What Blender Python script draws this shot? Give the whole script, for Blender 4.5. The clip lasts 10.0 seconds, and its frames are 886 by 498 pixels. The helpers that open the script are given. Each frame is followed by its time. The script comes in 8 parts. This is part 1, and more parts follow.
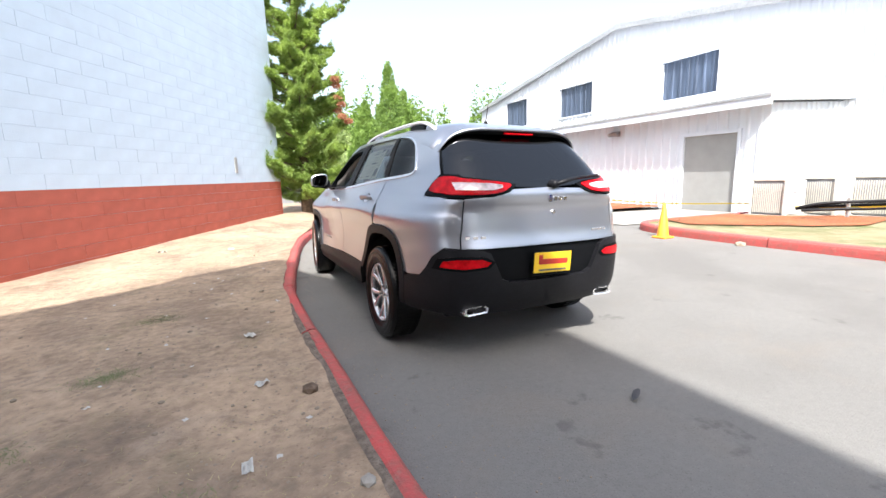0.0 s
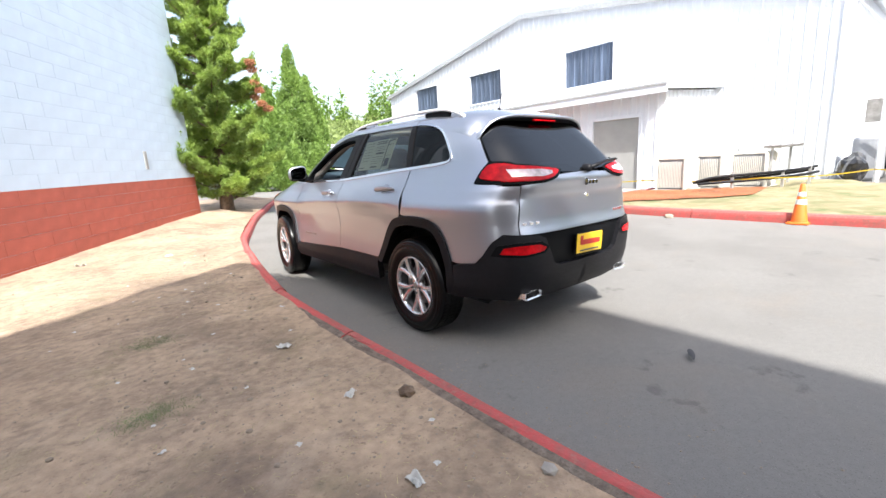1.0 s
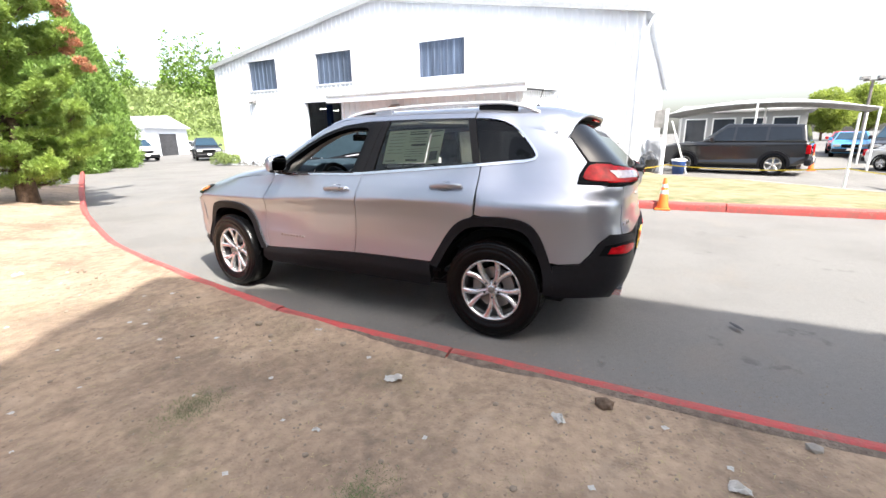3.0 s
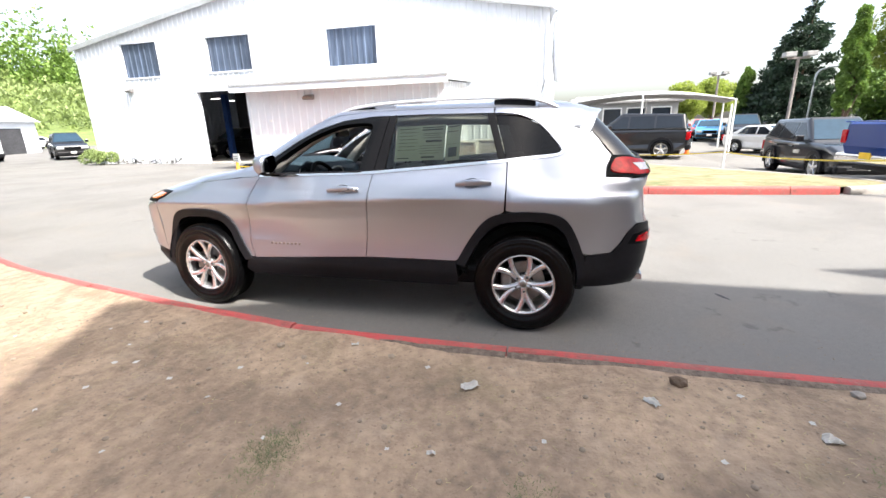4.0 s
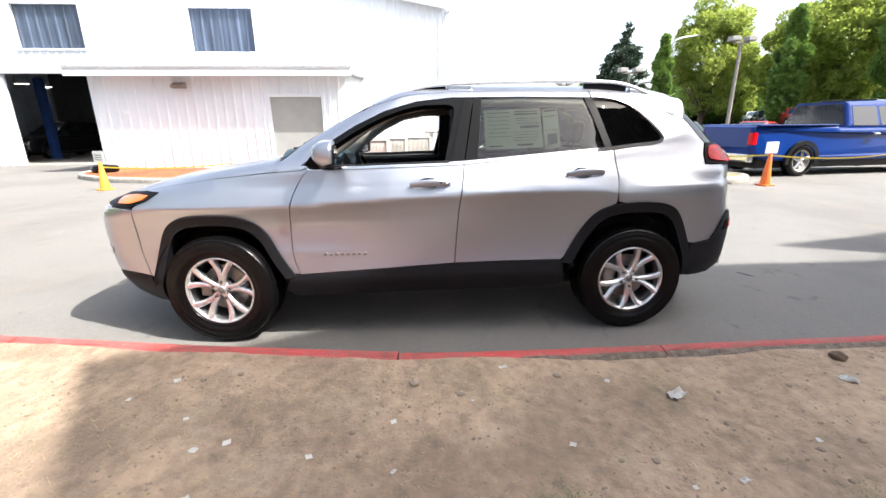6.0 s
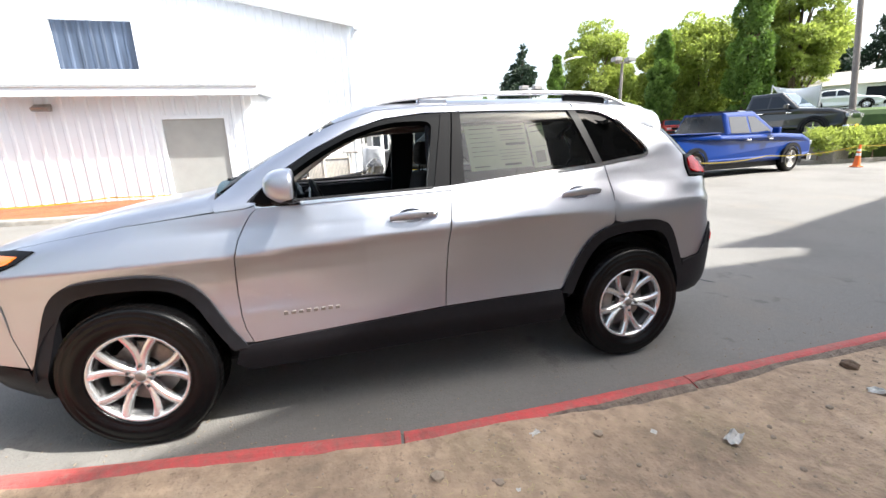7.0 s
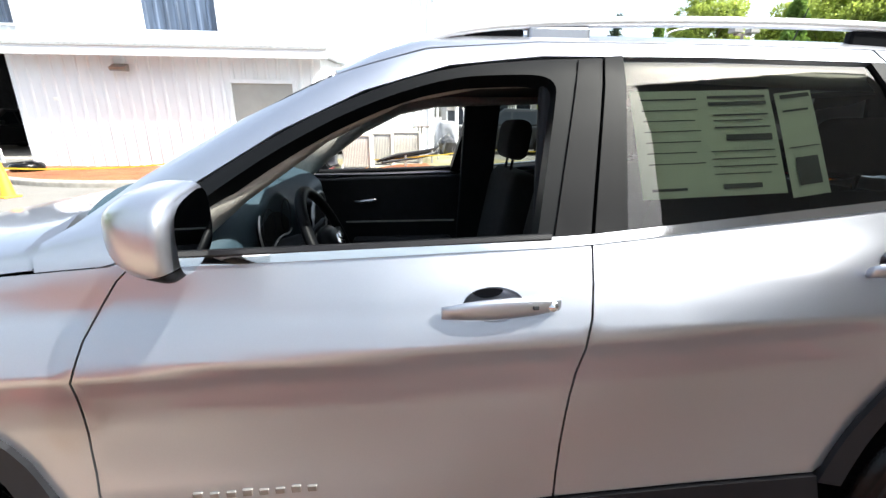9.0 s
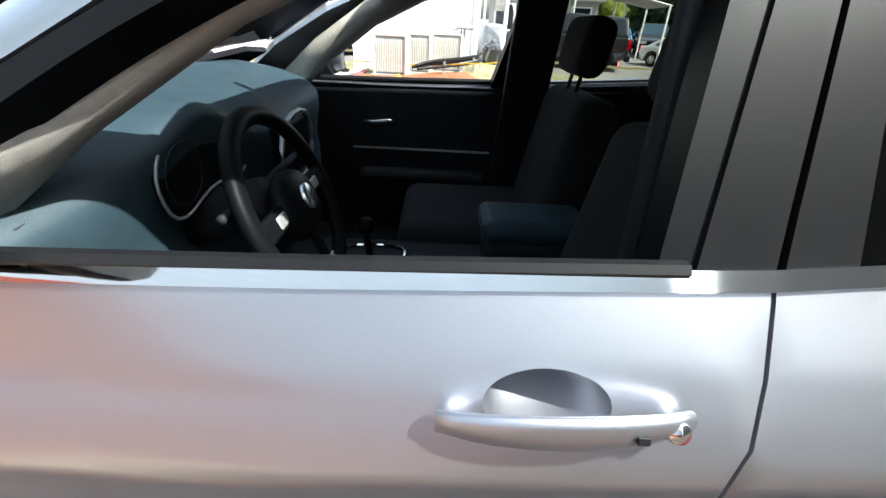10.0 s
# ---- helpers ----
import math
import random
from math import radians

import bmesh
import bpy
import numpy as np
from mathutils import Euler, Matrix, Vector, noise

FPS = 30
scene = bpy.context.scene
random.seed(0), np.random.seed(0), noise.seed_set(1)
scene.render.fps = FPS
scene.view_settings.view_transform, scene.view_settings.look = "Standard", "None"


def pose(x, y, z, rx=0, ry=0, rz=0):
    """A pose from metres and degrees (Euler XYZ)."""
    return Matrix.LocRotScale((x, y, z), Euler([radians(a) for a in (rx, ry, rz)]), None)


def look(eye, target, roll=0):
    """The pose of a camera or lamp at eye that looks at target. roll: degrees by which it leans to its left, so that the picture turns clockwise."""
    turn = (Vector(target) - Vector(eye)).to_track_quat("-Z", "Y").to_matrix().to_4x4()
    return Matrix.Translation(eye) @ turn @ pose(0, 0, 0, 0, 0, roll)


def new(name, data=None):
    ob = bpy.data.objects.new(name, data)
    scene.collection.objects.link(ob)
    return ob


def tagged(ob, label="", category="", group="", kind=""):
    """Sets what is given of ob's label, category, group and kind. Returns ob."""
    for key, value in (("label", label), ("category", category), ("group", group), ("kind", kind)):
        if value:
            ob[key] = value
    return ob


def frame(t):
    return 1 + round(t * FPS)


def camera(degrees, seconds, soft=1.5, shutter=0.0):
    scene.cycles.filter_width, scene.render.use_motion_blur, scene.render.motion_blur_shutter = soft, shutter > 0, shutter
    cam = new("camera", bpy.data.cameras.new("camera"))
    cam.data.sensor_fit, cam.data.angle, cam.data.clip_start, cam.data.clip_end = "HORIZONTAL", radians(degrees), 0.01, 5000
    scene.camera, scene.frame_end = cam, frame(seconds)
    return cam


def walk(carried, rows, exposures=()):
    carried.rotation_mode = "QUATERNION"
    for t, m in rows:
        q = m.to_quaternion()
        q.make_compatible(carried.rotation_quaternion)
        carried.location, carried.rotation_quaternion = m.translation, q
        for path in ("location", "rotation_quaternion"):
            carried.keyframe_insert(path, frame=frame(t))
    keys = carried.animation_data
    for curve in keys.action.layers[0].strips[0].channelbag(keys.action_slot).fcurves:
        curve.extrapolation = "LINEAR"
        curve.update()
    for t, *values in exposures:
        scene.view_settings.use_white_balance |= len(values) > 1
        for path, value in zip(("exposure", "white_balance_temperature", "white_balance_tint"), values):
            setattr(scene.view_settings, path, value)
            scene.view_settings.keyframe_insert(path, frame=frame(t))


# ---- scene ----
cam = camera(91.8, 10.0)
PATH = [
    (0, (-1.86, -4.466, 1.234), (-0.99, -2.697, 0.896), -1.7),
    (0.5, (-2.297, -4.248, 1.258), (-1.232, -2.599, 0.879), -2.1),
    (1, (-2.645, -3.919, 1.28), (-1.418, -2.394, 0.868), -3.5),
    (1.5, (-2.913, -3.567, 1.333), (-1.546, -2.163, 0.932), -2.7),
    (2, (-3.218, -3.221, 1.378), (-1.733, -1.971, 0.897), -3.0),
    (2.5, (-3.411, -2.779, 1.389), (-1.838, -1.657, 0.874), -2.5),
    (2.7, (-3.473, -2.625, 1.4), (-1.837, -1.586, 0.904), -1.3),
    (3.8, (-3.771, -1.701, 1.47), (-1.945, -1.145, 0.871), -2.3),
    (4, (-3.794, -1.535, 1.477), (-1.938, -1.047, 0.917), -1.6),
    (4.5, (-3.866, -1.088, 1.502), (-1.949, -0.854, 0.98), -2.6),
    (5, (-3.779, -0.679, 1.478), (-1.867, -0.504, 0.916), -2.7),
    (5.2, (-3.754, -0.517, 1.459), (-1.841, -0.402, 0.886), -1.0),
    (6.3, (-3.401, 0.23, 1.377), (-1.491, 0.032, 0.818), -0.9),
    (6.5, (-3.299, 0.287, 1.391), (-1.394, 0.023, 0.841), -0.8),
    (7, (-3.012, 0.43, 1.399), (-1.142, -0.074, 0.901), -2.1),
    (7.5, (-2.681, 0.426, 1.368), (-0.803, -0.062, 0.883), -2.0),
    (8, (-2.345, 0.391, 1.356), (-0.482, -0.095, 0.815), -2.1),
    (8.5, (-1.996, 0.325, 1.374), (-0.14, -0.131, 0.782), -3.2),
    (9, (-1.674, 0.207, 1.405), (0.225, 0.009, 0.809), 0.3),
    (9.5, (-1.376, 0.179, 1.384), (0.476, 0.044, 0.643), 1.5),
    (10, (-1.161, 0.137, 1.363), (0.594, 0.079, 0.406), 3.4),
]
EXPOSURES = [(0, 1.36, 6450, 9), (2.5, 1.42, 6550, 9), (4.5, 1.49, 6600, 9), (6.5, 1.46, 6600, 8), (7.5, 1.48, 6550, 7), (8.5, 1.52, 6520, 6), (9.0, 1.60, 6480, 4), (9.5, 1.66, 6470, 3), (10.0, 1.58, 6350, 1)]
walk(cam, [(t, look(eye, target, roll)) for t, eye, target, roll in PATH], EXPOSURES)

from mathutils.geometry import delaunay_2d_cdt

# ---- light ----
AZ = Vector((-0.43, -0.90, 0)).normalized()
SUN_EL = radians(50)
world = bpy.data.worlds.new("sky")
scene.world = world
world.use_nodes = True
wn = world.node_tree.nodes
sky = wn.new("ShaderNodeTexSky")
sky.sky_type = "NISHITA"
sky.sun_disc = False
sky.sun_elevation = SUN_EL
sky.sun_rotation = math.atan2(AZ.x, AZ.y)
sky.air_density, sky.dust_density, sky.ozone_density = 1.0, 3.6, 1.0
wn["Background"].inputs["Strength"].default_value = 0.15
haze = wn.new("ShaderNodeHueSaturation")
haze.inputs["Saturation"].default_value, haze.inputs["Value"].default_value = 0.68, 1.11
world.node_tree.links.new(sky.outputs[0], haze.inputs["Color"])
world.node_tree.links.new(haze.outputs[0], wn["Background"].inputs["Color"])
sun = new("sun", bpy.data.lights.new("sun", "SUN"))
sun.data.energy, sun.data.angle, sun.data.color = 4.5, radians(0.6), (1.0, 0.97, 0.93)
toward = AZ * math.cos(SUN_EL) + Vector((0, 0, math.sin(SUN_EL)))
sun.matrix_world = look(toward * 40, (0, 0, 0))


# ---- materials ----
def surf(name, base, rough=0.6, metal=0.0, var=0.12, scale=6.0, bump=0.05, bscale=80.0, coat=0.0, tint=None, spec=0.5, big=0.7, dist=0.01, rand=0.0, stretch=(1, 1, 1)):
    """A painted or natural surface with variation at two scales and a fine relief."""
    m = bpy.data.materials.new(name)
    m.use_nodes = True
    nt = m.node_tree
    n, l = nt.nodes, nt.links
    p = n["Principled BSDF"]
    co = n.new("ShaderNodeTexCoord")
    mp = n.new("ShaderNodeMapping")
    mp.inputs["Scale"].default_value = stretch
    l.new(co.outputs["Object"], mp.inputs[0])
    a = n.new("ShaderNodeTexNoise")
    a.inputs["Scale"].default_value, a.inputs["Detail"].default_value = scale, 6.0
    b = n.new("ShaderNodeTexNoise")
    b.inputs["Scale"].default_value, b.inputs["Detail"].default_value = big, 3.0
    c = n.new("ShaderNodeTexNoise")
    c.inputs["Scale"].default_value, c.inputs["Detail"].default_value = bscale, 3.0
    for t in (a, b, c):
        l.new(mp.outputs[0], t.inputs["Vector"])
    add = n.new("ShaderNodeMath")
    add.operation = "ADD"
    l.new(a.outputs[0], add.inputs[0])
    l.new(b.outputs[0], add.inputs[1])
    last = add
    if rand:
        oi = n.new("ShaderNodeObjectInfo")
        ra = n.new("ShaderNodeMath")
        ra.operation = "MULTIPLY_ADD"
        ra.inputs[1].default_value = rand
        l.new(oi.outputs["Random"], ra.inputs[0])
        l.new(add.outputs[0], ra.inputs[2])
        last = ra
    ramp = n.new("ShaderNodeMapRange")
    ramp.inputs["From Min"].default_value, ramp.inputs["From Max"].default_value = 0.7, 1.3 + rand
    l.new(last.outputs[0], ramp.inputs["Value"])
    mix = n.new("ShaderNodeMix")
    mix.data_type = "RGBA"
    dark = tint or tuple(v * (1 - 2 * var) for v in base)
    lite = tuple(min(1.0, v * (1 + var)) for v in base)
    mix.inputs["A"].default_value, mix.inputs["B"].default_value = (*dark, 1), (*lite, 1)
    l.new(ramp.outputs[0], mix.inputs["Factor"])
    l.new(mix.outputs["Result"], p.inputs["Base Color"])
    p.inputs["Roughness"].default_value, p.inputs["Metallic"].default_value = rough, metal
    p.inputs["Specular IOR Level"].default_value = spec
    p.inputs["Coat Weight"].default_value, p.inputs["Coat Roughness"].default_value = coat, 0.03
    if bump:
        bu = n.new("ShaderNodeBump")
        bu.inputs["Strength"].default_value, bu.inputs["Distance"].default_value = bump, dist
        l.new(c.outputs[0], bu.inputs["Height"])
        l.new(bu.outputs[0], p.inputs["Normal"])
    return m


def glass(name, tint, ior=1.5, rough=0.0):
    """A thin pane: clear or tinted, with a Fresnel gloss."""
    m = bpy.data.materials.new(name)
    m.use_nodes = True
    n, l = m.node_tree.nodes, m.node_tree.links
    n.remove(n["Principled BSDF"])
    tr, gl, fr, mx = n.new("ShaderNodeBsdfTransparent"), n.new("ShaderNodeBsdfGlossy"), n.new("ShaderNodeFresnel"), n.new("ShaderNodeMixShader")
    tr.inputs[0].default_value = (*tint, 1)
    gl.inputs["Roughness"].default_value = rough
    fr.inputs[0].default_value = ior
    l.new(fr.outputs[0], mx.inputs[0])
    l.new(tr.outputs[0], mx.inputs[1])
    l.new(gl.outputs[0], mx.inputs[2])
    l.new(mx.outputs[0], n["Material Output"].inputs[0])
    return m


def foliage(name, a, b, trans=0.3):
    m = surf(name, a, 0.55, var=0.25, scale=3.0, bump=0, tint=b, big=0.5)
    p = m.node_tree.nodes["Principled BSDF"]
    n, l = m.node_tree.nodes, m.node_tree.links
    tl, mx = n.new("ShaderNodeBsdfTranslucent"), n.new("ShaderNodeMixShader")
    l.new(p.inputs["Base Color"].links[0].from_socket, tl.inputs[0])
    mx.inputs[0].default_value = trans
    l.new(p.outputs[0], mx.inputs[1])
    l.new(tl.outputs[0], mx.inputs[2])
    l.new(mx.outputs[0], n["Material Output"].inputs[0])
    return m


def patchy(m, color, scale, lo, hi, amount, detail=5.0, seed=0.0):
    """Lays patches of another colour over a surface where a noise rises from lo to hi."""
    n, l = m.node_tree.nodes, m.node_tree.links
    p = n["Principled BSDF"]
    src = p.inputs["Base Color"].links[0].from_socket
    co, mp, t, r, x = n.new("ShaderNodeTexCoord"), n.new("ShaderNodeMapping"), n.new("ShaderNodeTexNoise"), n.new("ShaderNodeMapRange"), n.new("ShaderNodeMix")
    mp.inputs["Location"].default_value = (seed, seed * 1.7, seed * 0.3)
    t.inputs["Scale"].default_value, t.inputs["Detail"].default_value, t.inputs["Roughness"].default_value = scale, detail, 0.62
    r.inputs["From Min"].default_value, r.inputs["From Max"].default_value = lo, hi
    r.inputs["To Max"].default_value = amount
    x.data_type = "RGBA"
    x.inputs["B"].default_value = (*color, 1)
    l.new(co.outputs["Object"], mp.inputs[0])
    l.new(mp.outputs[0], t.inputs["Vector"])
    l.new(t.outputs[0], r.inputs["Value"])
    l.new(r.outputs[0], x.inputs["Factor"])
    l.new(src, x.inputs["A"])
    l.new(x.outputs["Result"], p.inputs["Base Color"])
    return m


M = {}
M["paint"] = surf("silver_paint", (0.465, 0.48, 0.53), 0.36, 0.95, var=0.02, scale=400, bump=0.0, coat=0.6)
M["blue"] = surf("blue_paint", (0.002, 0.028, 0.17), 0.28, 0.0, var=0.03, scale=300, bump=0, coat=0.1, spec=0.2)
M["blackpaint"] = surf("black_paint", (0.006, 0.006, 0.007), 0.3, 0.0, var=0.05, bump=0, coat=1.0)
M["whitepaint"] = surf("white_paint", (0.75, 0.75, 0.74), 0.3, 0.0, var=0.02, bump=0, coat=1.0)
M["redpaint"] = surf("red_paint", (0.45, 0.02, 0.02), 0.3, 0.0, var=0.04, bump=0, coat=1.0)
M["cladding"] = surf("black_moulded_plastic", (0.008, 0.008, 0.010), 0.48, var=0.15, scale=30, bump=0.08, bscale=700, spec=0.22)
M["satin"] = surf("satin_dark_post_film", (0.008, 0.008, 0.009), 0.45, var=0.08, spec=0.06, bump=0.02, bscale=500)
M["gloss_black"] = surf("satin_black_trim", (0.005, 0.0055, 0.0065), 0.45, var=0.1, spec=0.07, bump=0.02, bscale=500)
M["rail"] = surf("satin_silver_rail", (0.80, 0.80, 0.80), 0.40, 0.55, var=0.03, scale=40, bump=0)
M["chrome"] = surf("bright_chrome", (0.85, 0.85, 0.86), 0.07, 1.0, var=0.02, bump=0)
M["mirror"] = surf("silvered_mirror_glass", (0.80, 0.81, 0.82), 0.02, 1.0, var=0.01, bump=0)
M["alloy"] = surf("alloy_wheel_silver", (0.78, 0.78, 0.79), 0.2, 0.8, var=0.04, scale=30, bump=0, coat=0.6)
M["tyre"] = surf("tyre_rubber", (0.003, 0.003, 0.0033), 0.22, spec=0.22, var=0.3, scale=25, bump=0.15, bscale=200)
# the shade inside the rim is put into this grey; wheel nuts share it
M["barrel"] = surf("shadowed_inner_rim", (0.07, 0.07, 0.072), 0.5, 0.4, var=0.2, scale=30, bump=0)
M["steel"] = surf("dull_steel", (0.35, 0.33, 0.31), 0.45, 0.9, var=0.2, scale=20, bump=0.05)
M["tint"] = glass("privacy_glass", (0.50, 0.53, 0.48), 1.6)
M["tint_dark"] = glass("dark_privacy_glass", (0.02, 0.021, 0.022), 1.36)
M["tint_rear"] = glass("tailgate_privacy_glass", (0.02, 0.021, 0.022), 1.75)
M["clear"] = glass("windscreen_glass", (0.80, 0.84, 0.83))
M["pane"] = glass("window_pane", (0.22, 0.26, 0.30))
M["redlens"] = surf("red_lamp_lens", (0.52, 0.003, 0.008), 0.22, 0.0, var=0.3, scale=25, bump=0, spec=0.2)
M["clearlens"] = surf("clear_lamp_lens", (0.62, 0.50, 0.50), 0.12, 0.2, var=0.3, scale=30, bump=0, coat=1.0)
M["amber"] = surf("amber_lamp_lens", (0.62, 0.14, 0.01), 0.15, var=0.1, bump=0, coat=1.0)
M["interior"] = surf("charcoal_interior_plastic", (0.016, 0.018, 0.022), 0.65, spec=0.2, var=0.15, scale=20, bump=0.15, bscale=500)
M["dash"] = surf("dashboard_soft_plastic", (0.028, 0.050, 0.066), 0.55, spec=0.35, var=0.1, scale=20, bump=0.15, bscale=600)
M["fabric"] = surf("black_seat_fabric", (0.010, 0.010, 0.012), 0.9, var=0.2, scale=60, bump=0.3, bscale=400)
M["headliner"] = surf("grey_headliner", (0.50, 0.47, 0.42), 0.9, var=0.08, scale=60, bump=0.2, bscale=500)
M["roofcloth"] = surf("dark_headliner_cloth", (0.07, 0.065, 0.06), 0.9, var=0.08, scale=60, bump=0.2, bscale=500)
M["paper"] = surf("printed_paper", (0.82, 0.86, 0.66), 0.7, var=0.04, scale=20, bump=0)
M["ink"] = surf("grey_ink", (0.12, 0.12, 0.11), 0.8, var=0.05, bump=0)
M["yellow"] = surf("yellow_plate", (0.85, 0.55, 0.02), 0.4, var=0.05, bump=0)
M["plate_red"] = surf("red_print", (0.5, 0.03, 0.02), 0.5, var=0.05, bump=0)
M["asphalt"] = surf("asphalt", (0.172, 0.165, 0.154), 0.9, var=0.055, scale=28, bump=0.5, bscale=90, big=0.5)
M["soil"] = surf("dry_packed_soil", (0.405, 0.295, 0.202), 0.95, var=0.08, scale=16, bump=0.6, bscale=60, big=1.3, tint=(0.215, 0.156, 0.110), dist=0.02)
M["curbred"] = surf("worn_red_curb_paint", (0.48, 0.06, 0.058), 0.75, var=0.1, scale=30, bump=0.7, bscale=60, rand=0.15, tint=(0.25, 0.095, 0.08), big=3.0)
patchy(M["soil"], (0.120, 0.086, 0.062), 1.1, 0.50, 0.66, 0.62)
patchy(M["soil"], (0.150, 0.132, 0.070), 2.1, 0.56, 0.72, 0.45, seed=3.0)
patchy(M["soil"], (0.45, 0.35, 0.26), 3.2, 0.55, 0.72, 0.45, seed=7.0)
patchy(M["soil"], (0.13, 0.095, 0.07), 7.0, 0.54, 0.70, 0.50, seed=11.0)
patchy(M["soil"], (0.10, 0.07, 0.05), 38.0, 0.60, 0.72, 0.55, 3.0, seed=1.0)
patchy(M["asphalt"], (0.115, 0.108, 0.100), 0.42, 0.47, 0.62, 0.55)
patchy(M["asphalt"], (0.205, 0.172, 0.138), 0.9, 0.55, 0.75, 0.45, seed=4.0)
patchy(M["asphalt"], (0.08, 0.075, 0.07), 130.0, 0.57, 0.70, 0.55, 2.0)
patchy(M["asphalt"], (0.34, 0.32, 0.29), 170.0, 0.66, 0.74, 0.6, 2.0, seed=2.0)
patchy(M["asphalt"], (0.075, 0.070, 0.065), 3.1, 0.64, 0.70, 0.5, seed=9.0)
patchy(M["curbred"], (0.30, 0.20, 0.17), 17.0, 0.58, 0.70, 0.40)
patchy(M["curbred"], (0.16, 0.075, 0.06), 6.0, 0.55, 0.72, 0.6, seed=5.0)
M["oldcurb"] = surf("dirty_worn_concrete", (0.20, 0.165, 0.135), 0.95, var=0.2, scale=25, bump=0.9, bscale=70, dist=0.02, tint=(0.10, 0.075, 0.058))
M["headlens"] = surf("clear_headlamp_lens", (0.45, 0.46, 0.48), 0.1, 0.3, var=0.3, scale=30, bump=0, coat=1.0)
M["concrete"] = surf("concrete", (0.33, 0.31, 0.28), 0.9, var=0.16, scale=8, bump=0.4, bscale=60)
M["grass"] = surf("dry_lawn_ground", (0.24, 0.19, 0.115), 0.95, var=0.2, scale=3, bump=0.8, bscale=50, tint=(0.13, 0.13, 0.055))
patchy(M["grass"], (0.085, 0.115, 0.035), 1.4, 0.53, 0.64, 0.75, seed=2.0)
patchy(M["grass"], (0.36, 0.29, 0.19), 3.5, 0.54, 0.70, 0.6, seed=6.0)
M["mulch"] = surf("orange_bark_mulch", (0.36, 0.12, 0.045), 0.95, var=0.35, scale=25, bump=1.0, bscale=60, dist=0.03)
M["wallblue"] = surf("pale_blue_wall_paint", (0.56, 0.66, 0.76), 0.75, var=0.05, scale=3, bump=0.25, bscale=45, rand=0.06)
patchy(M["wallblue"], (0.42, 0.47, 0.53), 0.8, 0.52, 0.75, 0.45)
# only on the unseen shade-casting building; kept dark to dim bounce and reflections
M["shadecaster"] = surf("shade_caster_brown_grey", (0.17, 0.15, 0.13), 0.85, var=0.12, scale=5, bump=0.2, bscale=30)
M["wallred"] = surf("brick_red_wall_paint", (0.42, 0.10, 0.065), 0.75, var=0.13, scale=5, bump=0.3, bscale=45, rand=0.12)
M["whitesteel"] = surf("white_steel_cladding", (0.68, 0.71, 0.76), 0.5, var=0.03, scale=2, bump=0.03, bscale=20)
M["greydoor"] = surf("grey_door_paint", (0.31, 0.31, 0.30), 0.6, var=0.05, scale=3, bump=0.03)
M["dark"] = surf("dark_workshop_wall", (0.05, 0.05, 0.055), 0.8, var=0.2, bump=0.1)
M["bark"] = surf("brown_bark", (0.16, 0.11, 0.075), 0.95, var=0.3, scale=12, bump=1.0, bscale=30, dist=0.03)
M["juniper"] = foliage("juniper_foliage", (0.31, 0.41, 0.085), (0.14, 0.22, 0.045), 0.4)
M["deadleaf"] = foliage("dead_reddish_foliage", (0.50, 0.24, 0.13), (0.36, 0.16, 0.09), 0.3)
M["cedar"] = foliage("arborvitae_foliage", (0.19, 0.29, 0.06), (0.09, 0.16, 0.03))
M["broad"] = foliage("broadleaf_foliage", (0.36, 0.42, 0.09), (0.18, 0.23, 0.05), 0.6)
M["fir"] = foliage("dark_fir_foliage", (0.03, 0.055, 0.03), (0.015, 0.03, 0.015))
M["hill"] = foliage("hillside_foliage", (0.24, 0.30, 0.10), (0.13, 0.18, 0.06))
M["lawn"] = surf("dark_green_bank_grass", (0.07, 0.11, 0.035), 0.95, var=0.25, scale=2, bump=0.8, bscale=30, tint=(0.035, 0.06, 0.02))
M["orange"] = surf("orange_cone_plastic", (0.85, 0.16, 0.02), 0.5, var=0.08, bump=0.05)
M["orange2"] = surf("faded_yellow_orange_cone_plastic", (0.9, 0.32, 0.03), 0.5, var=0.08, bump=0.05)
M["white"] = surf("white_reflective_band", (0.8, 0.8, 0.78), 0.5, var=0.05, bump=0.02)
M["tape"] = surf("yellow_caution_tape", (0.62, 0.46, 0.03), 0.45, var=0.08, bump=0)
M["galv"] = surf("galvanised_steel", (0.52, 0.52, 0.52), 0.45, 0.6, var=0.12, scale=15, bump=0.05)
M["acgrey"] = surf("beige_unit_enamel", (0.62, 0.60, 0.55), 0.5, var=0.06, bump=0.03)
M["pole"] = surf("weathered_wood_pole", (0.25, 0.22, 0.20), 0.9, var=0.2, scale=10, bump=0.5, stretch=(4, 4, 0.5))
M["canopy"] = surf("white_canopy_fabric", (0.78, 0.78, 0.76), 0.7, var=0.04, bump=0.1, bscale=20)
M["litter"] = surf("crumpled_white_litter", (0.5, 0.49, 0.46), 0.7, var=0.1, scale=30, bump=0.3, bscale=60)
M["stone"] = surf("grey_brown_pebble", (0.31, 0.25, 0.19), 0.9, var=0.2, scale=30, bump=0.4, rand=0.5)
M["straw"] = surf("dry_grass_blades", (0.40, 0.34, 0.17), 0.8, var=0.25, scale=5, bump=0)
M["green"] = surf("weed_blades", (0.13, 0.17, 0.06), 0.7, var=0.3, scale=5, bump=0)
M["lightblue"] = surf("light_blue_paint", (0.06, 0.28, 0.55), 0.3, var=0.04, bump=0, coat=1.0)
M["bluebin"] = surf("blue_plastic", (0.02, 0.06, 0.2), 0.5, var=0.1, bump=0.02)
